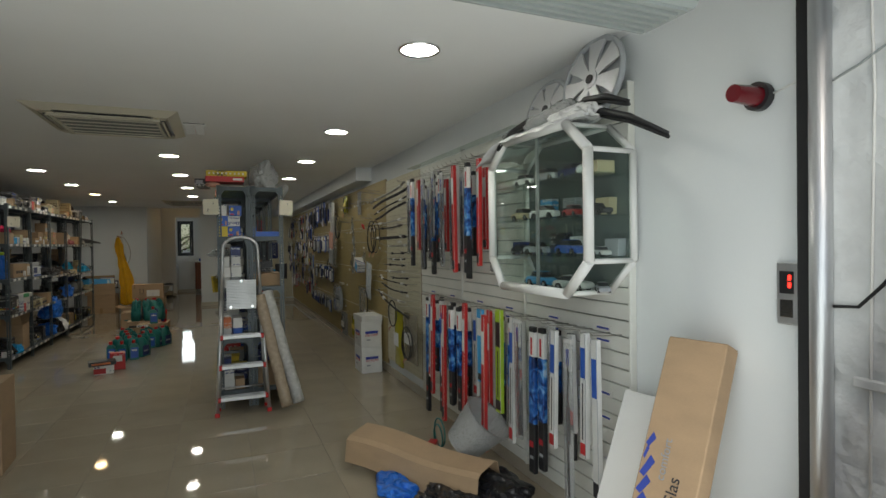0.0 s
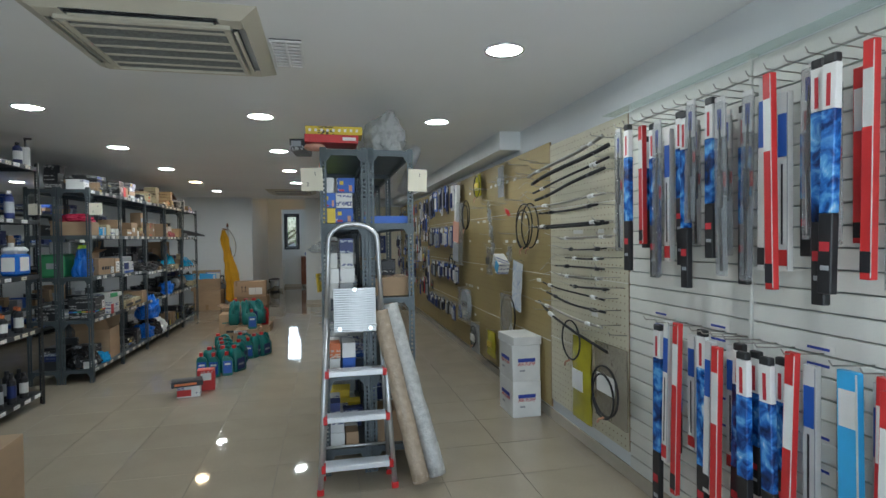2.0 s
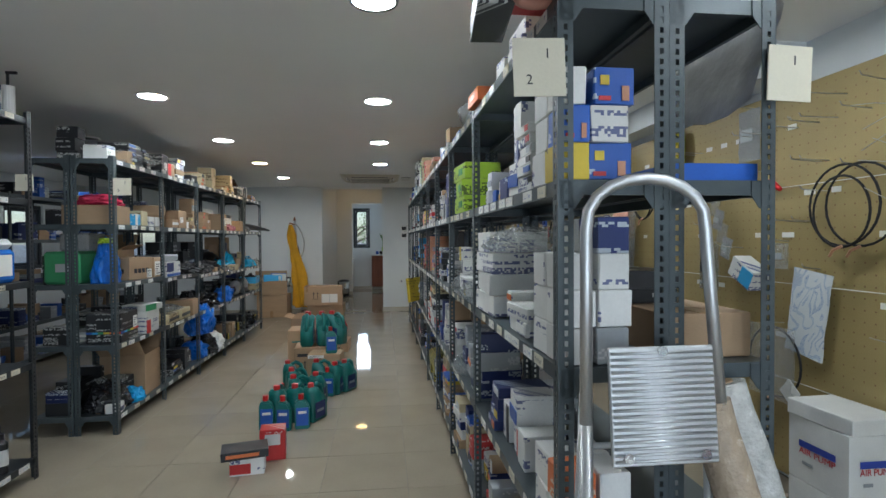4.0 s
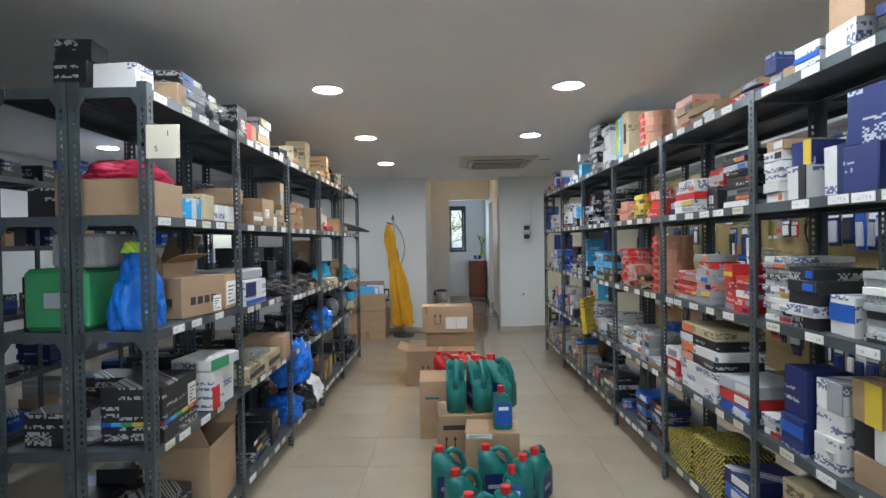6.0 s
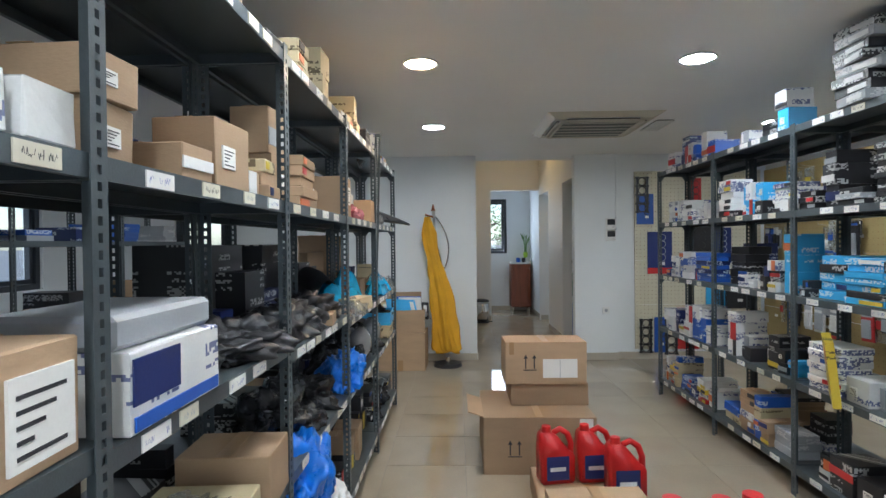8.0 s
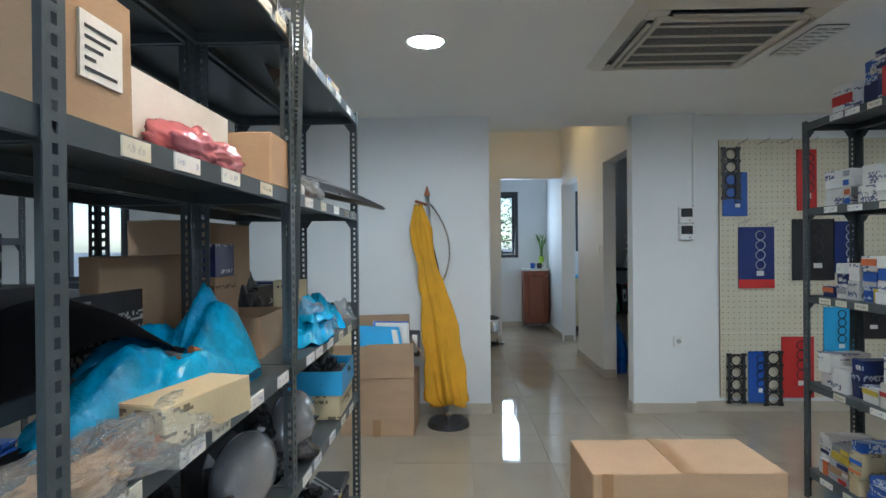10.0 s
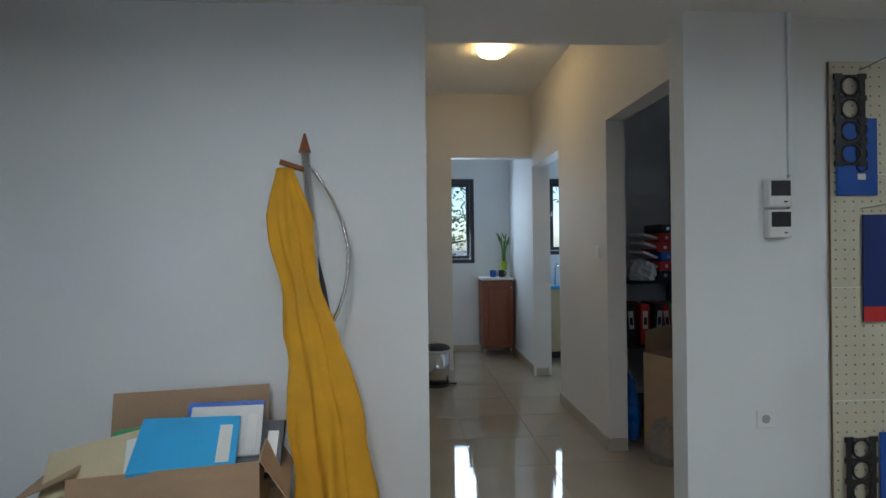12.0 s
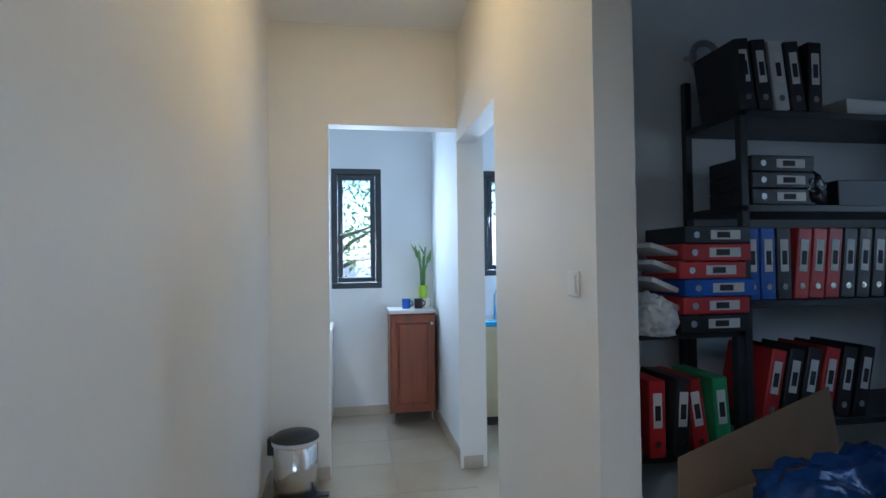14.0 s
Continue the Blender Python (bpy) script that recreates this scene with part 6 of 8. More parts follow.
for y, n, w in ((9.32, 2, 0.3), (9.0, 3, 0.3)):
    for k in range(n):
        q = carton("filter_box", 0.46, y + 0.006 * k, 0.162 + 0.082 * k, 0.25, w, 0.08, "black", "black and yellow zigzag printed box on the rack", -1, 3 * k - 3, "box", "filter boxes")
        q.data.materials[0] = ZIG
for k, c in enumerate(("navy", "blue", "navy")):
    carton("filter_box", 0.46, 8.74, 0.162 + 0.072 * k, 0.25, 0.2, 0.07, c, "%s box on the bottom shelf" % WORDS[c], -1, 4 * k - 4, "box", "filter boxes", (-0.4, 0.2, 0.25, 0.75, "white"))
for k, (c, b2) in enumerate((("white", None), ("white", None), ("white", None), ("black", "salmon"), ("white", "orange"), ("black", "white"), ("cream", "orange"))):
    carton("filter_box", 0.455, 9.1 + 0.006 * (k % 2), 0.632 + 0.05 * k, 0.24, 0.38, 0.048, c, "flat %s air filter box in a stack" % WORDS[c], -1, 2 * (k % 3) - 2, "box", "filter boxes", (0.12, 0.46, 0.1, 0.9, b2) if b2 else None)
for k, c in enumerate(("red", "red", "white")):
    carton("filter_box", 0.45, 9.4, 0.632 + 0.06 * k, 0.24, 0.16, 0.058, c, "%s box on the rack" % WORDS[c], -1, 3 * k - 2, "box", "filter boxes", (-0.3, 0.3, 0.2, 0.8, "white" if c == "red" else "grey"))
for k, c in enumerate(("blue", "red", "grey")):
    carton("filter_box", 0.46, 8.75, 0.632 + 0.055 * k, 0.25, 0.26, 0.053, c, "%s box on the rack" % WORDS[c], -1, 4 * k - 3, "box", "filter boxes", (-0.4, 0.0, 0.2, 0.8, "white"))
for k in range(4):
    carton("filter_box", 0.45, 6.52, 1.102 + 0.088 * k, 0.24, 0.34, 0.086, "white", "large plain white box in a stack", -1, (2, -3, 1, -2)[k], "box", "filter boxes")
for k in range(3):
    carton("filter_box", 0.42, 7.2, 1.572 + 0.09 * k, 0.2, 0.3, 0.088, "lime", "lime green filter box in a stack", -1, (2, -2, 4)[k], "box", "filter boxes", (-0.3, 0.0, 0.3, 0.7, "green"))
for (x, y, z, n) in ((0.45, 9.85, 2.034, 5), (0.46, 9.68, 1.102, 8)):
    for k in range(n):
        c = thing("wrapped_coil", cylinder(0, 0, 0, 0.042, 0.115, n=26), CARDS["copper"], "copper-coloured film wrapped coil, stacked", "coil", "wrapped coils", pose(x + 0.006 * (k % 2), y, z + k * 0.044))
        part("sticker", boxed(-0.118, -0.112, -0.04, 0.04, 0.008, 0.034), REDINK, c)
leaner = carton("flat_box", 0.30, 11.0, 0.632, 0.035, 0.34, 0.3, "yellow", "flat yellow box leaning out of the rack", -1, 0)
leaner.rotation_euler = (0, radians(-6), radians(-32))
part("printed_band", boxed(-0.0195, -0.0178, -0.15, -0.08, 0.2, 0.27), CARDS["orange"], leaner)
tall = carton("parts_box", 0.43, 10.16, 2.034, 0.2, 0.13, 0.3, "cream", "tall cream box on the rack top", -1, 2)
part("writing", boxed(-0.1035, -0.1005, -0.02, 0.02, 0.08, 0.22), INK, tall)
tall = carton("parts_box", 0.43, 10.3, 2.034, 0.2, 0.12, 0.29, "sky", "tall blue and green box on the rack top", -1, -2, band=(-0.1, 0.5, 0.1, 0.95, "lime"))
for k in range(5):
    carton("parts_box", 0.42 + 0.01 * (k % 2), 10.58 + 0.012 * (k % 3), 2.034 + 0.058 * k, 0.2, 0.2, 0.057, "white", "white card box piled on the rack top", -1, 4 * (k % 3) - 4)
for k in range(8):
    carton("gasket_box", 0.42 + 0.012 * (k % 2), 10.9 + 0.014 * (k % 3), 2.034 + 0.046 * k, 0.22, 0.22 + 0.02 * (k % 2), 0.045, "black" if k % 3 else "grey", "flat black and white box piled on the rack top", -1, 5 * (k % 4) - 7, band=(-0.4, 0.1, 0.25, 0.75, "white"))
bag("plastic_bag", -2.2, 8.8, 2.034, 0.14, 0.3, 0.12, FILM, "clear film bags of parts on the rack top", seed=201, crumple=0.24)
for z, y in ((2.034, 6.95), (1.102, 7.0), (1.102, 7.4), (0.632, 7.3)):
    bag("plastic_bag", 0.40, y, z, 0.12, 0.16, 0.12, FILM, "clear plastic bag drooping over the shelf edge", seed=int(y * 10))

# ---- things on the left rack ----
def open_box(name, x, y, z, dx, dy, dz, material, label, turn=0, flaps=(60, 70, 55, 65), category="carton"):
    b = holder(name, label, category, m=pose(x, y, z, 0, 0, turn))
    t = 0.004
    part("base", boxed(-dx / 2, dx / 2, -dy / 2, dy / 2, 0, t), material, b)
    for a, c, d, e in ((-dx / 2, dx / 2, -dy / 2, -dy / 2 + t), (-dx / 2, dx / 2, dy / 2 - t, dy / 2), (-dx / 2, -dx / 2 + t, -dy / 2 + t, dy / 2 - t), (dx / 2 - t, dx / 2, -dy / 2 + t, dy / 2 - t)):
        part("side", boxed(a, c, d, e, t, dz), material, b)
    for k, ang in enumerate(flaps):
        if ang is None:
            continue
        along, out = (dx, dy) if k % 2 == 0 else (dy, dx)
        o = part("flap", boxed(-along / 2 + 0.003, along / 2 - 0.003, -min(out / 2, 0.17), 0, 0, t), material, b)
        o.matrix_basis = pose(0, 0, dz, 0, 0, (0, 90, 180, 270)[k]) @ Matrix.Translation((0, -out / 2, 0)) @ pose(0, 0, 0, ang - 90 + 20)
    return b


case = holder("tool_case", "green plastic case on the steel rack", "case", m=pose(-2.38, 8.5, 1.112))
part("case", boxed(-0.19, 0.06, -0.14, 0.13, 0, 0.24, bevel=0.02), CARDS["green"], case)
part("recess", boxed(-0.1, 0.0, -0.145, -0.138, 0.09, 0.15, bevel=0.002), CARDS["grey"], case)
thing("storage_tub", boxed(-0.1, 0.1, -0.13, 0.13, 0, 0.13, bevel=0.012), MILK, "frosted plastic storage tub on the green case", "tub", m=pose(-2.36, 8.5, 1.355))
bag("plastic_bag", -2.19, 8.48, 1.112, 0.11, 0.14, 0.36, BLUEBAG, "tied blue plastic bag on the steel rack", seed=41, crumple=0.14, tie=0.55)
bag("green_glove", -2.18, 8.46, 1.41, 0.045, 0.07, 0.05, CARDS["lime"], "lime green cloth on the blue bag", "cloth", seed=42)
def stencil(b, dx, dy, dz):
    """Four dark block letters, printed as plain bars."""
    for k in range(4):
        part("writing", boxed(dx / 2 + 0.0005, dx / 2 + 0.002, -0.09 + k * 0.05, -0.055 + k * 0.05, dz * 0.3, dz * 0.3 + 0.035), INK, b)
        part("writing", boxed(-0.09 + k * 0.05, -0.055 + k * 0.05, -dy / 2 - 0.002, -dy / 2 - 0.0005, dz * 0.3, dz * 0.3 + 0.035), INK, b)


o = carton("cardboard_box", -2.22, 8.83, 1.112, 0.28, 0.3, 0.18, "kraft", "brown cardboard box with block lettering on the rack", 1, -10, sticker=(0.24, 0.44, 0.05, 0.45), category="carton")
stencil(o, 0.28, 0.3, 0.18)
carton("cardboard_box", -2.2, 9.08, 1.112, 0.26, 0.15, 0.17, "kraft", "brown cardboard box with white stickers on the rack", 1, 3, sticker=(-0.4, 0.4, 0.1, 0.8), category="carton")
open_box("cardboard_box", -2.37, 8.98, 1.112, 0.18, 0.36, 0.24, KRAFT, "open brown cardboard box at the back of the rack", 4, (25, 45, 20, 30))
carton("parts_box", -2.14, 8.95, 0.845, 0.2, 0.26, 0.05, "white", "flat green and white box on a white one", 1, -6, band=(-0.5, 0.1, 0.0, 1.0, "green"))
for y, c, w, h in ((9.38, "cream", 0.28, 0.09), (9.68, "cream", 0.26, 0.1), (9.94, "kraft", 0.2, 0.16)):
    carton("flat_box", -2.18, y, 0.662, 0.26, w, h, c, "%s box on the lower shelf" % WORDS[c], 1, 4, band=(-0.5, 0.5, 0.3, 0.6, "black") if c == "cream" else None)
bag("plastic_bag", -2.16, 9.5, 0.765, 0.1, 0.2, 0.05, FILM, "clear film bag lying on flat boxes", seed=211, crumple=0.24)
for y, w in ((9.82, 0.16), (9.98, 0.1)):
    bag("car_part", -2.2, y, 1.092, 0.14, w, 0.1, BLACK, "black moulded car part lying on the shelf", "car part", seed=int(y * 10), crumple=0.3, group="black car parts")
carton("cardboard_box", -2.27, 8.52, 1.552, 0.34, 0.3, 0.14, "kraft", "flat brown carton with a red bag on it", 0, 0, category="carton")
bag("plastic_bag", -2.25, 8.52, 1.694, 0.17, 0.15, 0.09, mat("red_bag", (0.5, 0.03, 0.08), 0.22, var=0.2, bump=0.4, fine=25), "red film wrapped bundle on a carton", seed=43)
for k, (c, w, h) in enumerate((("sky", 0.1, 0.09), ("cream", 0.12, 0.12), ("white", 0.11, 0.08), ("white", 0.1, 0.08))):
    carton("parts_box", -2.15, 8.74 + k * 0.125, 1.552, 0.15, w, h, c, "%s box on the steel rack" % WORDS[c], 1, 3, band=(-0.5, -0.1, 0.0, 1.0, "white") if c == "sky" else None)
blk = carton("cardboard_box", -2.19, 8.56, 0.662, 0.24, 0.3, 0.22, "black", "black printed carton with a rainbow stripe", 1, 2, category="carton", sticker=(0.2, 0.42, 0.4, 0.8))
for k, c in enumerate(("blue", "sky", "green", "yellow", "orange", "red")):
    part("stripe", boxed(-0.12 + k * 0.04, -0.08 + k * 0.04, -0.1535, -0.1502, 0.07, 0.085), CARDS[c], blk)
    part("stripe", boxed(0.1202, 0.1235, -0.15 + k * 0.05, -0.1 + k * 0.05, 0.07, 0.085), CARDS[c], blk)
carton("parts_box", -2.15, 8.93, 0.662, 0.2, 0.24, 0.18, "white", "white box with a red corner on the rack", 1, 0, band=(-0.5, -0.2, 0.0, 0.6, "red"))
for k in range(5):
    thing("document_sleeve", boxed(-0.07, 0.07, -0.13, 0.13, 0, 0.016, bevel=0.001), PAPER if k % 2 else CARDS["grey"], "thin paper document sleeve lying on the rack", "document", "loose document sleeves", pose(-2.39, 8.53 + 0.01 * k, 0.662 + 0.0165 * k, 0, 0, 9 * k - 18))
carton("parts_box", -2.12, 8.42, 0.145, 0.1, 0.1, 0.07, "white", "small white and navy box on the rack", 1, 8, band=(-0.4, 0.3, 0.2, 0.6, "navy"))
ob = open_box("cardboard_box", -2.26, 9.0, 0.142, 0.34, 0.36, 0.34, KRAFT, "open brown cardboard box on the bottom shelf", 4, (20, None, 10, 15))
bag("bin_bag", -2.24, 8.56, 0.142, 0.17, 0.19, 0.2, BLACKBAG, "black plastic bundle on the bottom shelf", seed=51)
bag("plastic_bag", -2.12, 8.72, 0.142, 0.08, 0.1, 0.12, CYANBAG, "blue plastic bag on the bottom shelf", seed=52)
ok = carton("parts_box", -2.16, 9.42, 1.092, 0.2, 0.32, 0.14, "white", "white and blue printed box on the rack", 1, 0, band=(-0.48, -0.02, 0.35, 0.92, "navy"))
part("printed_band", boxed(0.1, 0.104, -0.15, 0.15, 0.005, 0.03), CARDS["blue"], ok)
thing("tool_box", boxed(-0.12, 0.12, -0.17, 0.17, 0, 0.06, bevel=0.01), CARDS["grey"], "grey plastic case with a red base", "case", m=pose(-2.2, 9.42, 1.235))
for k in range(3):
    bag("plastic_bag", -2.2 + 0.03 * k, 10.3 + 0.22 * k, 0.142, 0.16, 0.17, 0.2 + 0.04 * (k % 2), (BLUEBAG, BLACKBAG, WHITEBAG)[k], ("blue plastic bag", "black plastic bundle", "white plastic bag")[k] + " on the bottom shelf", seed=60 + k)
bag("plastic_bag", -2.13, 10.35, 0.40, 0.13, 0.2, 0.3, BLUEBAG, "blue plastic sheet hanging over the shelf edge", seed=64, crumple=0.26)
bag("plastic_bag", -2.12, 11.15, 0.662, 0.12, 0.16, 0.22, BLUEBAG, "blue plastic bag bulging from the shelf", seed=65, crumple=0.24)
for k, (y, z, s) in enumerate(((10.5, 0.662, 0.2), (10.8, 0.662, 0.16), (11.5, 0.662, 0.17), (12.1, 0.662, 0.2), (12.3, 0.142, 0.2), (12.6, 0.142, 0.14))):
    bag("car_part", -2.25, y, z, 0.16, s, 0.17, BLACKBAG, "black moulded car part lying on the shelf", "car part", seed=70 + k, crumple=0.3, group="black car parts")
# bay by the back wall
SHEETBAG = mat("light_blue_film", (0.02, 0.34, 0.62), 0.2, var=0.25, scale=18, bump=0.9, fine=38)
film_heap(-2.26, 11.6, LOW3 + 0.002, 0.16, 0.36, 0.25, SHEETBAG, "open light blue plastic sack of metal parts", 81, 0.1, 0.72, 0.4)
thing("car_part", boxed(-0.03, 0.03, -0.05, 0.05, 0, 0.03, bevel=0.006), BLACK, "black plastic part lying in an open sack", "car part", m=pose(-2.25, 11.66, LOW3 + 0.075, 12, 8, 30))
for k in range(4):
    thing("metal_fitting", tubed([(0, -0.035, 0.01), (0.008, 0.0, 0.016), (0, 0.035, 0.01)], [0.011, 0.008, 0.011], 8), COPPERC if k % 2 else CARDS["grey"], "small bronze pipe fitting in an open sack", "fitting", "pipe fittings", pose(-2.22 + 0.03 * (k % 2), 11.48 + 0.05 * k, LOW3 + 0.085, 10 * k, 5, 50 * k))
for k, (y, w) in enumerate(((11.12, 0.17), (11.3, 0.14))):
    bag("plastic_bag", -2.12, y, LOW3 + 0.002, 0.09, w, 0.07, FILM, "clear crinkled bag with brown parts at the shelf edge", seed=182 + k, crumple=0.3)
    bag("car_part", -2.13, y, LOW3 + 0.002, 0.06, w * 0.7, 0.04, COPPERC if k else KRAFT, "brown part inside a clear bag", "car part", seed=183 + 5 * k, crumple=0.24)
shield = bmesh.new()
sg = [[shield.verts.new((-0.16 + 0.06 * i, -0.3 + 0.06 * j, 0.25 * math.sin(i / 6 * 2.4) * (0.5 + 0.5 * math.sin(j / 10 * math.pi)))) for i in range(7)] for j in range(11)]
for j in range(10):
    for i in range(6):
        shield.faces.new((sg[j][i], sg[j][i + 1], sg[j + 1][i + 1], sg[j + 1][i])).smooth = True
bmesh.ops.solidify(shield, geom=shield.faces[:], thickness=0.006)
thing("mudguard_liner", shield, BLACK, "large black curved car liner behind the bag", "car part", m=pose(-2.45, 11.37, LOW3 + 0.008, 0, 0, 0))
for y, w in ((10.45, 0.2), (10.78, 0.16)):
    bag("car_part", -2.22, y, 1.062, 0.15, w, 0.14, BLACK, "black moulded car part lying on the shelf", "car part", seed=int(y * 10), crumple=0.3, group="black car parts")
carton("parts_box", -2.12, 11.1 - 0.4, 1.062, 0.12, 0.16, 0.05, "kraft", "low brown box at the shelf edge", 1, 8)
film_heap(-2.13, 12.37, LOW3 + 0.002, 0.085, 0.18, 0.13, SHEETBAG, "torn light blue plastic bag on the shelf", 82)
film_heap(-2.14, 12.4, LOW3 + 0.075, 0.08, 0.13, 0.08, SHEETBAG, "ragged top of a torn light blue bag", 482)
film_heap(-2.14, 12.36, LOW3 + 0.11, 0.06, 0.1, 0.06, FILM, "clear crinkled film bulging from a torn bag", 483)
for k, (x, y, sx, sy, sz, m) in enumerate(((-2.14, 12.58, 0.08, 0.1, 0.09, FILM), (-2.18, 12.7, 0.09, 0.12, 0.15, SHEETBAG), (-2.12, 12.84, 0.07, 0.1, 0.11, FILM), (-2.2, 12.88, 0.06, 0.07, 0.12, BLACKBAG), (-2.12, 12.68, 0.06, 0.08, 0.08, SHEETBAG))):
    film_heap(x, y, LOW3 + 0.002, sx, sy, sz, m, "crumpled plastic bag of small parts at the rack end", 83 + 7 * k)
hb = carton("parts_box", -2.24, 12.46, LOW3 + 0.002, 0.12, 0.2, 0.12, "kraft", "low brown box under a cream one", 1, -8)
cream = thing("parts_box", boxed(-0.06, 0.06, -0.05, 0.05, 0, 0.1, bevel=0.002), CARDS["cream"], "cream box with a line of handwriting", "box", m=pose(-2.23, 12.45, LOW3 + 0.124, 0, 0, 12))
for k in range(6):
    part("writing", boxed(-0.045 + 0.015 * k, -0.037 + 0.015 * k, -0.0512, -0.05, 0.072, 0.082), INK, cream)
carton("parts_box", -2.1, 11.4, LOW3 + 0.002, 0.1, 0.24, 0.075, "cream", "cream box with a scrawl at the shelf edge", 1, -14)
carton("cardboard_box", -2.47, 11.84, LOW3 + 0.002, 0.05, 0.4, 0.33, "kraft", "tall brown carton at the back of the shelf", 1, 0, category="carton")
open_box("cardboard_box", -2.29, 12.17, LOW3 + 0.002, 0.18, 0.3, 0.13, KRAFT, "open brown carton of black parts", 4, (None, None, None, None))
for k, (y, w, h) in enumerate(((12.2, 0.16, 0.24), (12.55, 0.2, 0.27), (12.82, 0.1, 0.14))):
    bag("car_part", -2.47, y, LOW3 + 0.002, 0.08, w, h, BLACK, "black moulded car part at the back of the shelf", "car part", seed=260 + k, crumple=0.14, group="black car parts")
wing = bmesh.new()
spine = ((-2.35, 12.02, 1.67, 0.05), (-2.32, 12.2, 1.685, 0.08), (-2.27, 12.38, 1.69, 0.095), (-2.22, 12.56, 1.685, 0.1), (-2.15, 12.73, 1.67, 0.09), (-2.07, 12.9, 1.642, 0.065), (-1.99, 13.04, 1.605, 0.035), (-1.955, 13.1, 1.588, 0.008))
edge = [[wing.verts.new((x + dx * (d / 0.085), y, z - dz * d)) for dx, dz in ((0.0, 0.0), (0.035, 0.25), (0.05, 0.75), (0.11, 1.05), (0.15, 0.95))] for x, y, z, d in spine]
for p, q in zip(edge, edge[1:]):
    for k in range(4):
        wing.faces.new((p[k], p[k + 1], q[k + 1], q[k])).smooth = k != 1
bmesh.ops.recalc_face_normals(wing, faces=wing.faces[:])
bmesh.ops.solidify(wing, geom=wing.faces[:], thickness=0.006)
trim_ob = thing("car_trim", wing, BLACK, "long black curved plastic car trim jutting off the shelf", "car trim")
for k in (2, 4):
    x, y, z, d = spine[k]
    part("rib", tubed([(x + 0.03, y, z - d * 0.3), (x + 0.1, y + 0.02, z - d * 0.98)], 0.005, 6), BLACK, trim_ob)
bag("car_part", -2.13, 12.24, 1.553, 0.05, 0.1, 0.05, COPPERC, "copper fittings in a cloudy bag", "car part", seed=187, crumple=0.3)
carton("flat_box", -2.16, 12.02 + 0.06, 1.552, 0.18, 0.1, 0.03, "white", "torn white card on the shelf", 1, 12)
bag("plastic_bag", -2.13, 12.27, 1.552, 0.08, 0.15, 0.08, MILK, "clear bag with copper parts on the shelf", seed=84)
carton("cardboard_box", -2.2, 11.86, 1.552, 0.26, 0.15, 0.14, "kraft", "brown cardboard box under a white one", 1, 0, category="carton")
carton("cardboard_box", -2.24, 11.115, 1.552, 0.32, 0.15, 0.2, "kraft", "brown cardboard box with a shipping label", 1, 0, category="carton", sticker=(-0.3, 0.3, 0.3, 0.75))
ow = open_box("white_box", -2.3, 11.56, 1.552, 0.24, 0.42, 0.17, CARDS["white"], "open white box with its flap up", 0, (None, None, None, -18), "box")
bag("plastic_bag", -2.13, 11.5, 1.552, 0.06, 0.17, 0.08, mat("pink_film", (0.5, 0.16, 0.18), 0.2, var=0.3, bump=0.5, fine=24), "pink film bag before a white box", seed=185, crumple=0.24)
blue = open_box("blue_box", -2.18, 12.72, 0.765, 0.24, 0.34, 0.1, CARDS["sky"], "open blue box of black parts", 3, (None, None, None, None), "box")
bag("car_part", -2.18, 12.72, 0.772, 0.1, 0.15, 0.12, BLACK, "black rubber parts in the blue box", "car part", seed=86, crumple=0.34)
carton("parts_box", -2.18, 12.72, 0.662, 0.22, 0.32, 0.1, "cream", "cream carton under an open blue box", 1, 2)
for y in (11.78, 12.2):
    lamp = holder("headlamp", "clear glass car headlamp with a black back on the shelf", "headlamp", "headlamps", pose(-2.15, y, 0.662))
    bm = bmesh.new()
    bmesh.ops.create_uvsphere(bm, u_segments=20, v_segments=12, radius=0.125, matrix=Matrix.Translation((0, 0, 0.11)) @ Matrix.Diagonal((0.6, 1.2, 0.88, 1)))
    for f in bm.faces:
        f.smooth = True
    part("lens", bm, mat("lamp_glass", (0.35, 0.36, 0.37), 0.08, 0.5, var=0.2), lamp)
    part("housing", boxed(-0.13, -0.03, -0.11, 0.11, 0, 0.2, bevel=0.03), BLACK, lamp)
thing("wheel_bowl", cylinder(0, 0, -0.06, 0.06, 0.2, 0.14, n=26), mat("brown_film", (0.05, 0.03, 0.02), 0.2, bump=0.4, fine=20), "dark brown wrapped wheel part on the rack top", "wheel part", m=pose(-2.28, 12.35, 2.18, 0, 62, 10))
plank = holder("steel_angle", "loose slotted steel angle leaning on the rack", "steel angle", m=pose(-2.105, 11.99, LOW3 + 0.001, 1, 2, 0))
part("angle", POSTS[2.05], STEEL, plank).scale = (1, 1, 0.55)

# Black at y 11.6 is a brown carton's shadow put into its colour.
for y, w, h, c in ((11.1, 0.5, 0.3, "black"), (11.6, 0.4, 0.16, "black"), (12.3, 0.5, 0.36, "kraft"), (10.4, 0.44, 0.3, "black")):
    carton("cardboard_box", -2.53, y, 1.112, 0.2, w, h, c, "%s carton on the rack behind" % WORDS[c], 1, 0, category="carton")
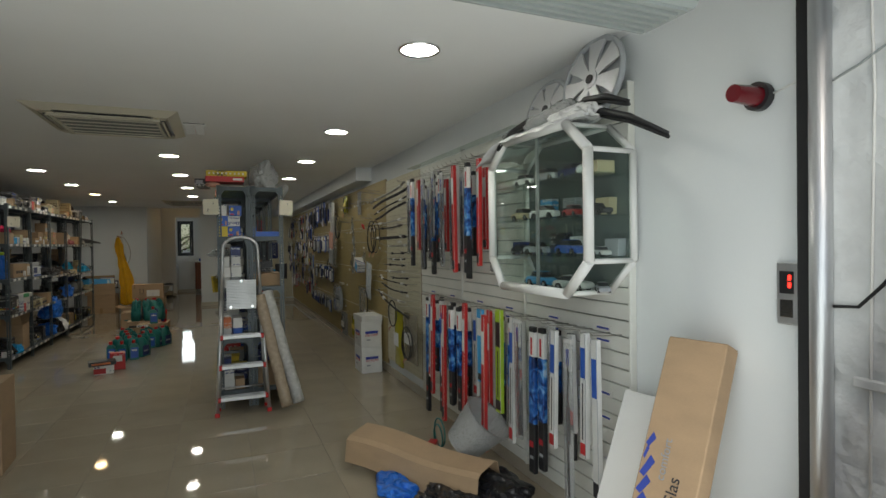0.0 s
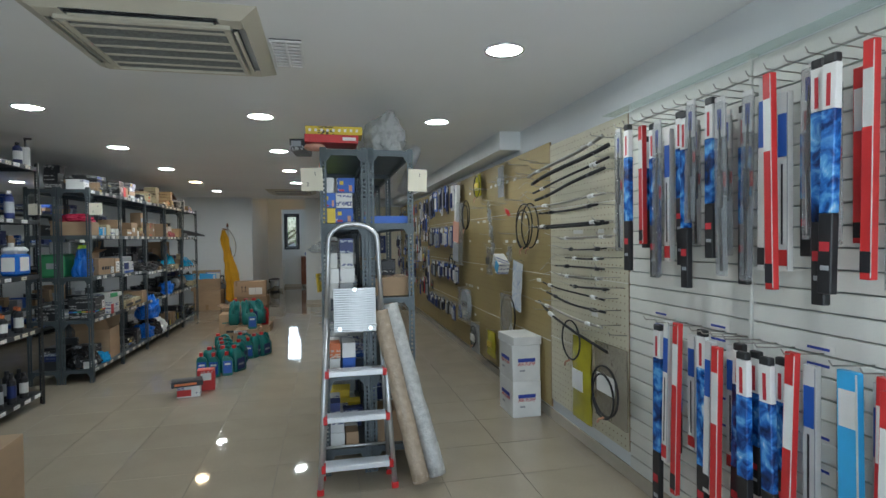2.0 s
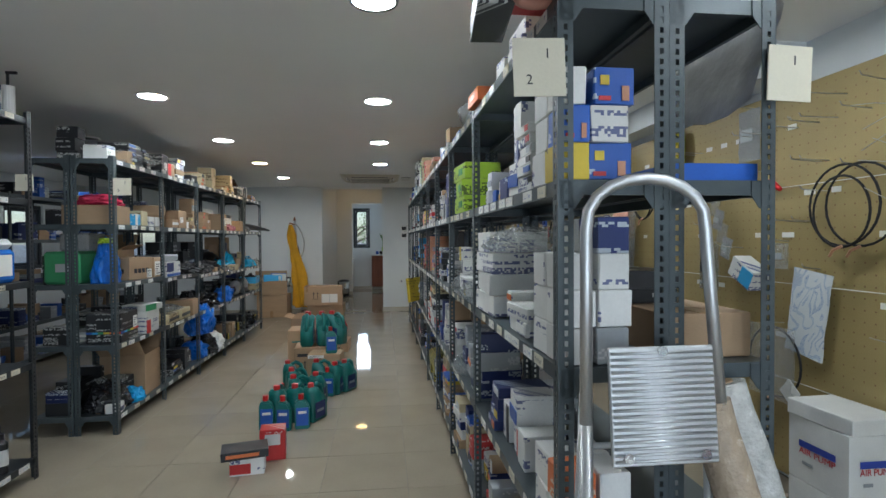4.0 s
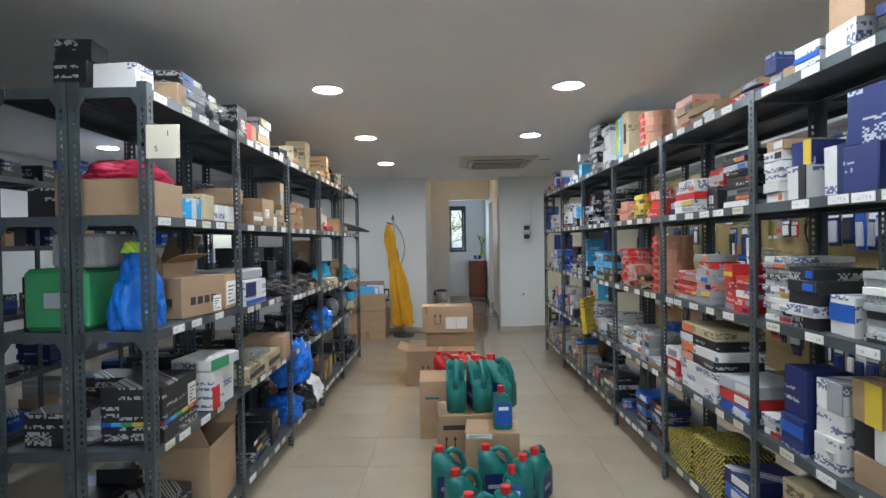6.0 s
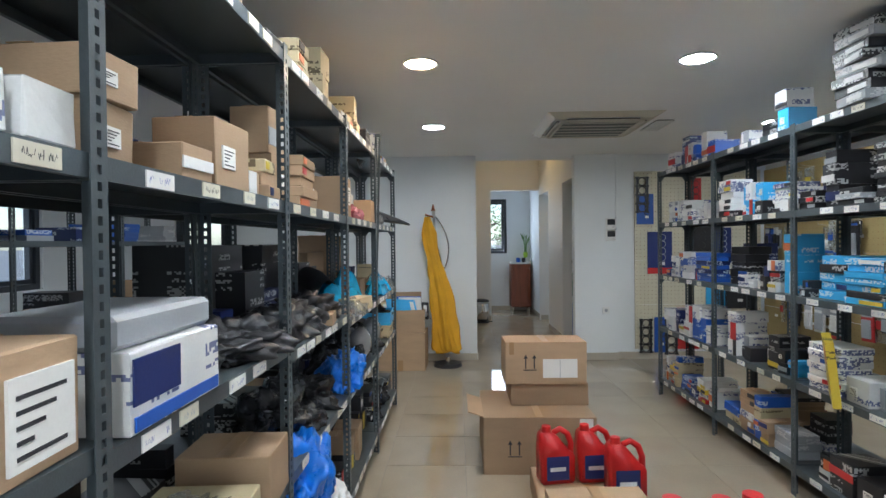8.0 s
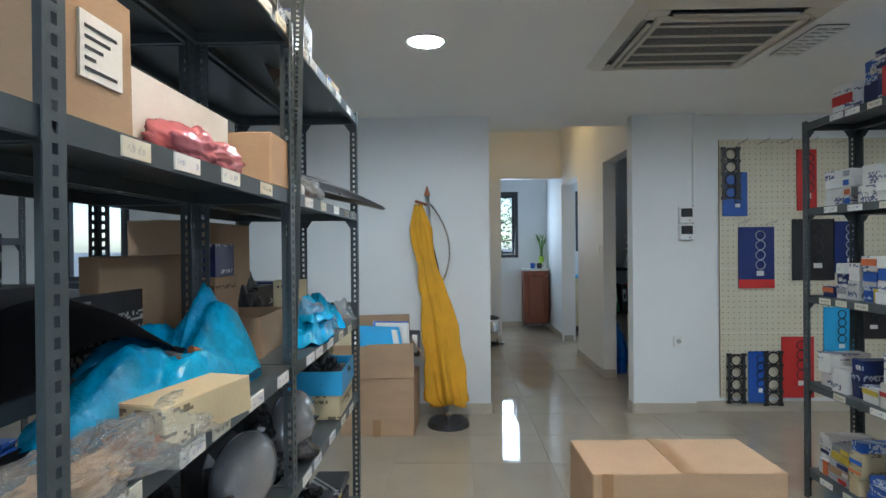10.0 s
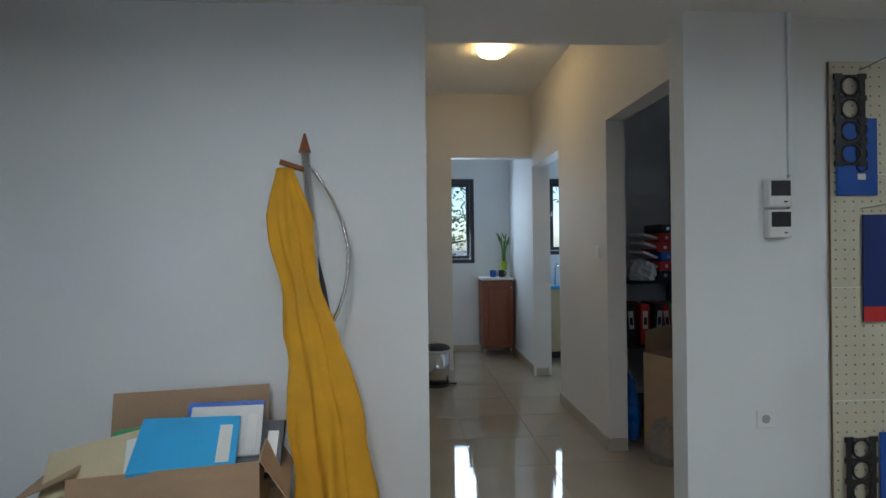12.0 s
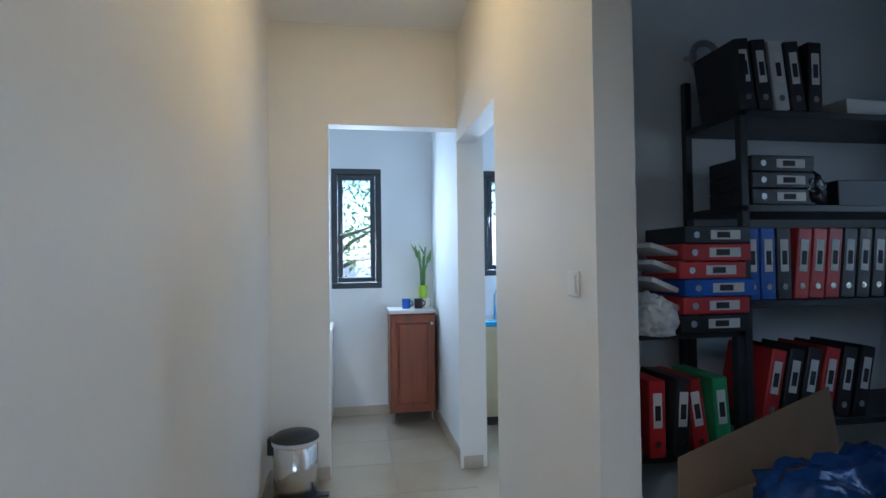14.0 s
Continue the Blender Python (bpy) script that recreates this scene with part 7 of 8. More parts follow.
# near left rack: bottles and cans
jug = holder("washer_fluid", "clear jug of blue washer fluid with a white label", "jug", m=pose(-2.3, 7.45, 1.192))
part("jug", boxed(-0.07, 0.07, -0.11, 0.11, 0, 0.19, bevel=0.02), BLUELIQ, jug)
part("shoulder", boxed(-0.066, 0.066, -0.105, 0.105, 0.19, 0.25, bevel=0.025), WHITE, jug)
part("cap", cylinder(0, -0.06, 0.25, 0.285, 0.022), WHITE, jug)
part("sticker", boxed(0.0705, 0.072, -0.07, 0.07, 0.04, 0.16), PAPER, jug)
part("sticker", boxed(-0.05, 0.05, -0.1125, -0.1105, 0.04, 0.16), PAPER, jug)


def bottle(x, y, z, h, r, body, cap, label):
    b = holder("bottle", label, "bottle", "bottles on the near rack", pose(x, y, z))
    part("body", cylinder(0, 0, 0, h * 0.76, r, n=16), body, b)
    part("neck", cylinder(0, 0, h * 0.76, h * 0.86, r, r * 0.45, n=16), body, b)
    part("cap", cylinder(0, 0, h * 0.86, h, r * 0.5, n=14), cap, b)
    part("sticker", cylinder(0, 0, h * 0.2, h * 0.6, r + 0.0008, n=16), CARDS[random.Random(int(y * 99)).choice(["white", "grey", "navy", "black"])], b)


rng = random.Random(5)
for z, h, r, body, cap, lab, n in ((0.122, 0.26, 0.032, BLACK, BLACK, "tall black spray can", 18), (0.702, 0.2, 0.034, CARDS["black"], CARDS["orange"], "black bottle with an orange cap", 14), (1.682, 0.22, 0.035, CARDS["navy"], WHITE, "dark bottle on the rack", 10), (2.162, 0.2, 0.035, CARDS["navy"], BLACK, "dark pump bottle on the rack top", 9), (1.192, 0.2, 0.036, CARDS["blue"], WHITE, "blue bottle on the rack", 6)):
    for k in range(n):
        y = 5.95 + k * 1.65 / n if z != 1.192 else 6.0 + k * 0.17
        bottle(-2.26 - 0.08 * (k % 2), y + 0.03, z, h * rng.uniform(0.85, 1.1), r, body, cap, lab)
pump = holder("pump_bottle", "clear pump bottle with a black nozzle", "bottle", m=pose(-2.25, 7.55, 2.162))
part("body", cylinder(0, 0, 0, 0.16, 0.035, n=16), WHITE, pump)
part("stem", cylinder(0, 0, 0.16, 0.23, 0.008, n=8), BLACK, pump)
part("nozzle", boxed(-0.01, 0.05, -0.01, 0.01, 0.23, 0.245, bevel=0.003), BLACK, pump)

# ---- the row on the floor ----
def canister(x, y, z, size, material, turn, cap=REDCAN, label="dark green oil canister with a red cap", mark=None):
    """A handled oil canister; size is its height."""
    s = size
    c = holder("oil_canister", label, "oil canister", "oil canisters", pose(x, y, z, 0, 0, turn))
    bm = bmesh.new()
    d, w = 0.36 * s, 0.62 * s
    slab(bm, [(-w / 2, 0.0), (w / 2, 0.0), (w / 2, 0.52 * s), (0.14 * s, 0.6 * s), (0.06 * s, 0.78 * s), (-0.08 * s, 0.9 * s), (-0.27 * s, 0.9 * s), (-w / 2, 0.72 * s)], d, Matrix.Translation((0, -d / 2, 0)))
    bmesh.ops.bevel(bm, geom=bm.edges[:], offset=0.035 * s, segments=2, affect="EDGES")
    for f in bm.faces:
        f.smooth = True
    part("body", bm, material, c)
    part("handle", tubed([(-0.06 * s, 0, 0.86 * s), (0.08 * s, 0, 0.93 * s), (0.22 * s, 0, 0.84 * s), (0.29 * s, 0, 0.66 * s), (0.285 * s, 0, 0.46 * s)], [0.05 * s, 0.055 * s, 0.055 * s, 0.055 * s, 0.06 * s], 8), material, c)
    part("cap", cylinder(-0.17 * s, 0, 0.89 * s, s, 0.085 * s, 0.08 * s, n=16), cap, c, "red screw cap")
    for sd in (-1, 1):
        o = part("sticker", boxed(-w * 0.36, w * 0.3, -0.001, 0.001, 0.08 * s, 0.5 * s), CARDS["navy"], c, "dark blue label")
        o.matrix_basis = pose(0, sd * (d / 2 + 0.0006), 0)
        o = part("printed_band", boxed(-w * 0.26, w * 0.2, -0.0005, 0.0005, 0.24 * s, 0.31 * s), CARDS["grey" if mark is None else mark], c)
        o.matrix_basis = pose(0, sd * (d / 2 + 0.0022), 0)
    return c


def small_bottle(x, y, z, turn):
    c = holder("oil_bottle", "one litre dark teal oil bottle with a red cap", "oil bottle", "oil bottles", pose(x, y, z, 0, 0, turn))
    bm = bmesh.new()
    slab(bm, [(-0.055, 0), (0.055, 0), (0.055, 0.16), (0.03, 0.21), (-0.035, 0.225), (-0.055, 0.19)], 0.062, Matrix.Translation((0, -0.031, 0)))
    bmesh.ops.bevel(bm, geom=bm.edges[:], offset=0.009, segments=2, affect="EDGES")
    part("body", bm, GREENCAN, c)
    part("cap", cylinder(-0.008, 0, 0.222, 0.262, 0.02, n=14), REDCAN, c, "red screw cap")
    part("sticker", boxed(-0.044, 0.044, -0.0335, -0.0312, 0.03, 0.165), CARDS["blue"], c, "blue printed label")
    part("printed_band", boxed(-0.03, 0.03, -0.035, -0.0337, 0.12, 0.14), PAPER, c)


for x, y, tn in ((-0.99, 8.30, 5), (-0.86, 8.27, -4), (-0.73, 8.30, 8), (-0.62, 9.12, 0), (-0.93, 8.62, 3)):
    small_bottle(x, y, 0, tn)
for x, y, tn in ((-0.93, 8.47, 80), (-0.79, 8.5, 70), (-0.66, 8.5, 60), (-0.82, 8.76, 20), (-0.68, 8.86, 75), (-0.88, 9.02, 30), (-0.55, 9.22, 75), (-0.46, 9.3, 60), (-0.96, 9.3, 8), (-0.7, 9.32, 6)):
    canister(x, y, 0, 0.30, GREENCAN, tn)
a1 = carton("cardboard_box", -0.80, 9.90, 0.0, 0.46, 0.32, 0.32, "kraft", "brown oil carton with printed arrows on the floor", 0, 3, category="carton")
carton("cardboard_box", -0.69, 9.60, 0.0, 0.32, 0.24, 0.30, "kraft", "smaller brown carton pushed against another", 0, -4, category="carton", sticker=(-0.48, 0.0, 0.88, 0.98))


def arrows(b, x, y, z, s=1.0):
    for k in (0, 0.055 * s):
        part("printed_arrow", boxed(x + k - 0.004 * s, x + k + 0.004 * s, y - 0.0015, y, z, z + 0.07 * s), INK, b)
        bm = bmesh.new()
        slab(bm, [(x + k - 0.014 * s, z + 0.065 * s), (x + k + 0.014 * s, z + 0.065 * s), (x + k, z + 0.09 * s)], 0.0015, Matrix.Translation((0, y - 0.0015, 0)))
        part("printed_arrow", bm, INK, b)
    part("printed_arrow", boxed(x - 0.015 * s, x + 0.07 * s, y - 0.0015, y, z - 0.012 * s, z - 0.006 * s), INK, b)


arrows(a1, -0.18, -0.161, 0.1)
part("logo", boxed(-0.2, -0.06, -0.1625, -0.161, 0.23, 0.26), INK, a1)
a2 = carton("cardboard_box", -0.98, 10.37, 0.0, 0.38, 0.34, 0.42, "kraft", "brown carton with a pale side label on the floor", 0, 2, category="carton")
part("logo", boxed(-0.15, -0.05, -0.1725, -0.171, 0.29, 0.305), GREENCAN, a2)
part("sticker", boxed(0.12, 0.17, -0.1725, -0.171, 0.05, 0.26), PAPER, a2)
for x, y, tn in ((-0.905, 9.88, -90), (-0.75, 9.88, -76), (-0.615, 9.93, -36)):
    canister(x, y, 0.3225, 0.345, GREENCAN, tn)
small_bottle(-0.63, 9.55, 0.302, 6)
a3 = carton("cardboard_box", -0.84, 11.22, 0.0, 0.56, 0.42, 0.12, "kraft", "low brown carton under red canisters", 0, -2, category="carton")
for x, y, tn in ((-1.0, 11.26, 10), (-0.79, 11.28, 6), (-0.68, 11.09, 4)):
    canister(x, y, 0.122, 0.30, REDCAN, tn, REDCAN, "bright red oil canister with a dark label", "white")
a4 = carton("cardboard_box", -1.03, 11.9, 0.0, 0.68, 0.6, 0.35, "kraft", "large brown carton with an open flap on the floor", 0, 0, "carton")
part("flap", boxed(-0.1, 0.0, -0.29, 0.1, 0, 0.005), KRAFT, a4).matrix_basis = pose(-0.34, 0, 0.348, 0, 18, 0)
arrows(a4, -0.18, -0.301, 0.12)
part("sticker", boxed(0.24, 0.32, -0.3035, -0.301, 0.2, 0.34), PAPER, a4)
carton("cardboard_box", -0.93, 12.03, 0.352, 0.5, 0.4, 0.146, "kraft", "flat brown carton between two larger ones", 0, 0, category="carton")
a5 = carton("cardboard_box", -0.96, 11.92, 0.500, 0.52, 0.25, 0.27, "kraft", "large brown carton with a white sheet label", 0, 1, category="carton", sticker=None)
part("sticker", boxed(-0.02, 0.2, -0.1285, -0.126, 0.04, 0.16), PAPER, a5)
part("fold_line", boxed(0.088, 0.091, -0.1295, -0.1287, 0.04, 0.16), CARDS["grey"], a5)
part("tape", boxed(-0.235, -0.205, -0.1275, -0.126, 0.19, 0.27), TAPE, a5)
arrows(a5, -0.13, -0.126, 0.1)
r1 = carton("parts_box", -0.95, 7.58, 0.0, 0.2, 0.12, 0.1, "white", "white and red carton on the floor", 0, 8, band=(-0.5, 0.1, 0.1, 0.7, "red"))
carton("parts_box", -0.84, 7.78, 0.0, 0.16, 0.12, 0.2, "red", "upright red and white carton on the floor", 0, 8, band=(-0.3, 0.3, 0.5, 0.85, "white"))
carton("flat_box", -0.97, 7.585, 0.103, 0.27, 0.17, 0.05, "black", "black and orange flat box on a red one", 0, 14, band=(-0.4, 0.3, 0.3, 0.7, "orange"))

# ---- along the back wall ----
par = holder("parasol", "folded yellow canvas parasol on a round black base", "parasol", m=pose(-1.64, 14.47, 0))
part("base", cylinder(0, 0, 0, 0.035, 0.165, 0.15, n=32), BLACK, par, "round black base plate")
part("collar", cylinder(0, 0, 0.035, 0.1, 0.028, n=16), CHROME, par)
part("pole", tubed([(0, 0, 0.03), (-0.16, 0.2, 1.80)], 0.016, 10), ALU, par)
part("finial", cylinder(-0.161, 0.2, 1.795, 1.875, 0.026, 0.004, n=12), COPPERC, par, "copper-coloured finial")
part("arm", tubed([(-0.15 + 0.08 * q / 24 + 0.125 * math.sin(math.pi * q / 24) ** 0.75, 0.19 - 0.05 * q / 24, 1.74 - 0.68 * q / 24) for q in range(25)], 0.008, 10), CHROME, par, "curved steel arm")
part("grip", tubed([(-0.115, 0.16, 1.36), (-0.09, 0.15, 1.22), (-0.06, 0.14, 1.06)], [0.012, 0.02, 0.016], 8), BLACK, par, "black plastic grip")
part("hook", tubed([(-0.155, 0.19, 1.72), (-0.21, 0.17, 1.735), (-0.255, 0.16, 1.75)], 0.012, 8), COPPERC, par)
bm = bmesh.new()
levels, around, rings = 64, 80, []
for j in range(levels + 1):
    f = j / levels
    z = 1.72 - f * 1.56
    cx, cy = -0.23 + 0.245 * f - 0.010 * math.sin(f * 9), 0.13 - 0.12 * f
    wide = 0.026 + 0.042 * min(1, f * 8) + 0.072 * f ** 1.2 - (0.03 if f > 0.97 else 0) - 0.02 * math.exp(-((f - 0.3) / 0.07) ** 2) + 0.004 * math.exp(-((f - 0.12) / 0.06) ** 2) + 0.014 * math.exp(-((f - 0.62) / 0.08) ** 2)
    ring = []
    for i in range(around):
        a = i * math.tau / around
        fold = 1.08 + 0.29 * (1 - 2 * abs(math.sin(2.5 * a + 1.1 * f + 0.4 * math.sin(6 * f)))) * min(1, 0.35 + f) + 0.12 * (1 - 2 * abs(math.sin(4.5 * a - 3 * f))) + 0.045 * math.sin(13 * a + 19 * f) + 0.09 * (0.5 - abs(math.sin(17 * f + 1.5 * math.sin(a + 5 * f)))) * (0.4 + 0.6 * math.sin(2 * a + 9 * f) ** 2)
        ring.append(bm.verts.new((cx + wide * fold * math.cos(a), cy + wide * 0.62 * fold * math.sin(a), z + 0.02 * math.sin(3 * a) * f)))
    rings.append(ring)
for j in range(levels):
    for i in range(around):
        bm.faces.new((rings[j][i], rings[j][(i + 1) % around], rings[j + 1][(i + 1) % around], rings[j + 1][i])).smooth = True
bm.faces.new(rings[0][::-1])
bm.faces.new(rings[-1])
part("canopy", bm, YELLOW, par, "folded yellow canvas")

lowbox = carton("cardboard_box", -2.15, 14.42, 0.0, 0.54, 0.4, 0.42, "kraft", "brown carton with torn tape by the wall", 0, -2, category="carton")
part("tape", boxed(-0.03, 0.03, -0.2135, -0.211, 0.0, 0.12), TAPE, lowbox)
top = open_box("cardboard_box", -2.2, 14.38, 0.423, 0.58, 0.36, 0.25, KRAFT, "open brown carton full of folders", 9, (None, 128, -8, 92))
for c, x, y, z, rx, ry, rz, w, h in (("sky", -2.13, 14.22, 0.655, -66, 4, 14, 0.33, 0.26), ("cream", -2.4, 14.2, 0.62, -60, -10, 16, 0.3, 0.2), ("white", -2.06, 14.40, 0.63, -42, 2, 10, 0.26, 0.2), ("black", -2.0, 14.37, 0.56, -40, 4, 8, 0.3, 0.22), ("green", -2.3, 14.40, 0.56, -45, -6, 14, 0.3, 0.22), ("blue", -2.08, 14.45, 0.58, -30, 2, 10, 0.28, 0.24)):
    fo = thing("folder", boxed(-w / 2, w / 2, -0.012, 0.012, 0, h, bevel=0.003), CARDS[c], "%s document folder in an open carton" % WORDS[c].split()[0], "folder", "document folders", pose(x, y, z, rx, ry, rz))
    part("sticker", boxed(w * 0.3, w * 0.43, -0.0135, -0.0121, h * 0.1, h * 0.8), PAPER, fo)

for z in (1.555, 1.415):
    me = holder("meter_box", "small white wall meter with a dark display", "meter", "wall meters", pose(0.302, YB, z))
    part("case", boxed(-0.055, 0.055, -0.045, 0, 0, 0.13, bevel=0.006), WHITE, me)
    part("display", boxed(-0.045, 0.045, -0.0475, -0.0452, 0.05, 0.118), BLACK, me)
    part("button", boxed(0.015, 0.03, -0.0475, -0.0452, 0.02, 0.026), BLACK, me)
    part("cable", tubed([(0.055, -0.01, 0.12), (0.068, -0.008, 0.15)], 0.006, 6), CARDS["grey"], me)
cond = thing("cable_duct", boxed(0.365, 0.387, YB - 0.014, YB, 1.70, H, bevel=0.002), WALL, "white cable duct up to the ceiling", "cable duct")


def socket(m, label, switch=False):
    s = holder("light_switch" if switch else "wall_socket", label, "switch" if switch else "socket", m=m)
    part("plate", boxed(-0.042, 0.042, -0.009, 0, -0.042, 0.042, bevel=0.003), WHITE, s)
    if switch:
        part("rocker", boxed(-0.026, 0.026, -0.013, -0.009, -0.03, 0.03, bevel=0.002), WHITE, s)
    else:
        o = part("cup", cylinder(0, 0, 0, 0.002, 0.02, n=18), CARDS["grey"], s)
        o.matrix_basis = pose(0, -0.0085, 0, 90)


socket(pose(0.245, YB, 0.59), "white wall socket on the column")
socket(pose(LW, 15.21, 1.295, 0, 0, 90), "white light switch on the passage wall", True)
socket(pose(RW, 16.08, 1.345, 0, 0, -90), "white light switch on the passage wall", True)


def gasket(x, z, w, h, material, holes=4, label="black cylinder head gasket hanging on the board", y=YB + 0.01):
    g = holder("gasket", label, "gasket", "engine gaskets", pose(x, y, z))
    bm = bmesh.new()
    r = min(w * 0.42, h / holes / 2.3)
    for k in range(holes):
        cz = -h + (k + 0.5) * h / holes
        tube(bm, [(r * math.cos(a * math.tau / 20), 0, cz + r * math.sin(a * math.tau / 20)) for a in range(20)], 0.007, 5, True)
    for s in (-1, 1):
        box(bm, s * w / 2 - 0.012, s * w / 2 + 0.012, -0.003, 0.003, -h, 0)
        for k in range(holes + 1):
            box(bm, s * w / 2 - 0.02, s * w / 2 + 0.02, -0.0035, 0.0035, -h + k * h / holes * 0.97 - 0.006, -h + k * h / holes * 0.97 + 0.018)
    for k in range(holes + 1):
        zz = -h + k * h / holes
        box(bm, -w / 2 + 0.012, w / 2 - 0.012, -0.003, 0.003, max(zz - 0.006, -h), min(zz + 0.006, 0))
    part("plate", bm, material, g)
    return g


def card_pack(x, z, w, h, col, foot=None, label="", y=YB + 0.018):
    g = holder("gasket_pack", label, "gasket pack", "gasket packs", pose(x, y, z))
    part("card", boxed(-w / 2, w / 2, -0.004, 0.004, -h, 0, bevel=0.001), CARDS[col], g)
    if foot:
        part("foot_band", boxed(-w / 2, w / 2, -0.0055, -0.0042, -h, -h * 0.86), CARDS[foot], g)
    part("sticker", boxed(0.0, w * 0.2, -0.0055, -0.0042, -h * 0.8, -h * 0.72), PAPER, g)
    bm = bmesh.new()
    for k in range(4):
        r = h * 0.075
        tube(bm, [(w * 0.1 + r * math.cos(a * math.tau / 16), -0.008, -h * (0.14 + 0.16 * k) + r * math.sin(a * math.tau / 16)) for a in range(16)], 0.004, 5, True)
    part("gasket_ring", bm, BLACK if col != "navy" else CARDS["grey"], g)


card_pack(0.72, 1.97, 0.2, 0.36, "blue", None, "blue gasket pack hanging on the board")
gasket(0.685, 2.17, 0.12, 0.42, BLACK)
card_pack(0.89, 1.52, 0.29, 0.5, "navy", "red", "dark blue and red gasket pack hanging on the board")
gasket(0.72, 0.48, 0.12, 0.4, BLACK)
card_pack(0.9, 0.5, 0.16, 0.42, "blue", None, "blue gasket pack hanging low on the board")
gasket(1.02, 0.5, 0.12, 0.44, BLACK)
card_pack(1.22, 0.62, 0.26, 0.5, "red", None, "red film gasket pack hanging low on the board")
card_pack(1.3, 2.15, 0.16, 0.5, "red", None, "red gasket pack hanging on the board")
card_pack(1.35, 1.58, 0.34, 0.5, "black", None, "black gasket pack hanging on the board")
card_pack(1.62, 1.56, 0.22, 0.42, "navy", None, "dark gasket pack hanging on the board")
card_pack(1.55, 0.86, 0.24, 0.42, "sky", None, "light blue gasket pack hanging on the board")
card_pack(1.8, 1.0, 0.3, 0.4, "black", None, "black gasket pack hanging on the board")
for x, z in ((0.75, 2.2), (0.92, 2.2), (1.1, 2.2), (1.3, 2.2), (1.55, 2.2), (0.75, 1.55), (0.98, 1.55), (1.4, 1.6)):
    h = hook(0, 0, 0, 0.14)
    h.matrix_world = pose(x, YB + 0.03, z, 0, 0, 90)

# ---- passage, kitchen and store room ----
pb = holder("pedal_bin", "chrome pedal bin with a black lid", "pedal bin", m=pose(-1.10, 17.78, 0))
bm = bmesh.new()
cyl(bm, 0, 0, 0.025, 0.36, 0.125, 0.135, 30)
for f in bm.faces:
    f.smooth = abs(f.normal.z) < 0.5
part("body", bm, CHROME, pb)
part("base", cylinder(0, 0, 0, 0.025, 0.135, n=28), BLACK, pb)
part("liner", cylinder(0, 0, 0.345, 0.37, 0.139, 0.139, n=28), WHITEBAG, pb, "white bin liner edge")
bm = bmesh.new()
bmesh.ops.create_uvsphere(bm, u_segments=28, v_segments=10, radius=0.143, matrix=Matrix.Diagonal((1, 1, 0.34, 1)))
bmesh.ops.delete(bm, geom=[v for v in bm.verts if v.co.z < -0.001], context="VERTS")
for v in bm.verts:
    v.co.z += 0.37
part("lid", bm, BLACK, pb, "domed black lid")
part("pedal", boxed(0.1, 0.2, -0.03, 0.03, 0.012, 0.024, bevel=0.005), BLACK, pb)
part("hinge", boxed(-0.16, -0.125, -0.03, 0.03, 0.28, 0.38, bevel=0.005), BLACK, pb)

kc = holder("kitchen_cabinet", "cherry wood cabinet with a pale top on short legs", "cabinet", m=pose(-0.235, 19.3, 0))
part("body", boxed(-0.2, 0.2, -0.17, 0.18, 0.1, 0.97, bevel=0.003), WOOD, kc)
dr = part("door", boxed(-0.19, 0.19, -0.19, -0.172, 0.11, 0.96, bevel=0.004), WOOD, kc)
part("panel", boxed(-0.125, 0.125, -0.197, -0.1905, 0.19, 0.88, bevel=0.006), WOOD, dr)
for z0, z1, x0, x1 in ((0.17, 0.185, -0.145, 0.145), (0.885, 0.9, -0.145, 0.145), (0.185, 0.885, -0.145, -0.13), (0.185, 0.885, 0.13, 0.145)):
    part("moulding", boxed(x0, x1, -0.2, -0.1905, z0, z1, bevel=0.003), WOOD, dr)
part("knob", cylinder(0, 0, 0, 0.02, 0.012, n=12), CHROME, dr).matrix_basis = pose(0.165, -0.19, 0.88, 90)
part("worktop", boxed(-0.21, 0.205, -0.2, 0.19, 0.97, 1.005, bevel=0.005), CARDS["white"], kc)
for x in (-0.17, 0.17):
    for y in (-0.14, 0.15):
        part("leg", cylinder(x, y, 0, 0.1, 0.016, 0.02, n=12), CHROME, kc)


def mug(x, y, z, m, label):
    g = holder("mug", label, "mug", "mugs", pose(x, y, z))
    bm = bmesh.new()
    cyl(bm, 0, 0, 0, 0.09, 0.036, 0.039, 20)
    part("cup", bm, m, g)
    part("handle", tubed([(0.036, 0, 0.07), (0.06, 0, 0.06), (0.06, 0, 0.035), (0.036, 0, 0.02)], 0.006, 6), m, g)


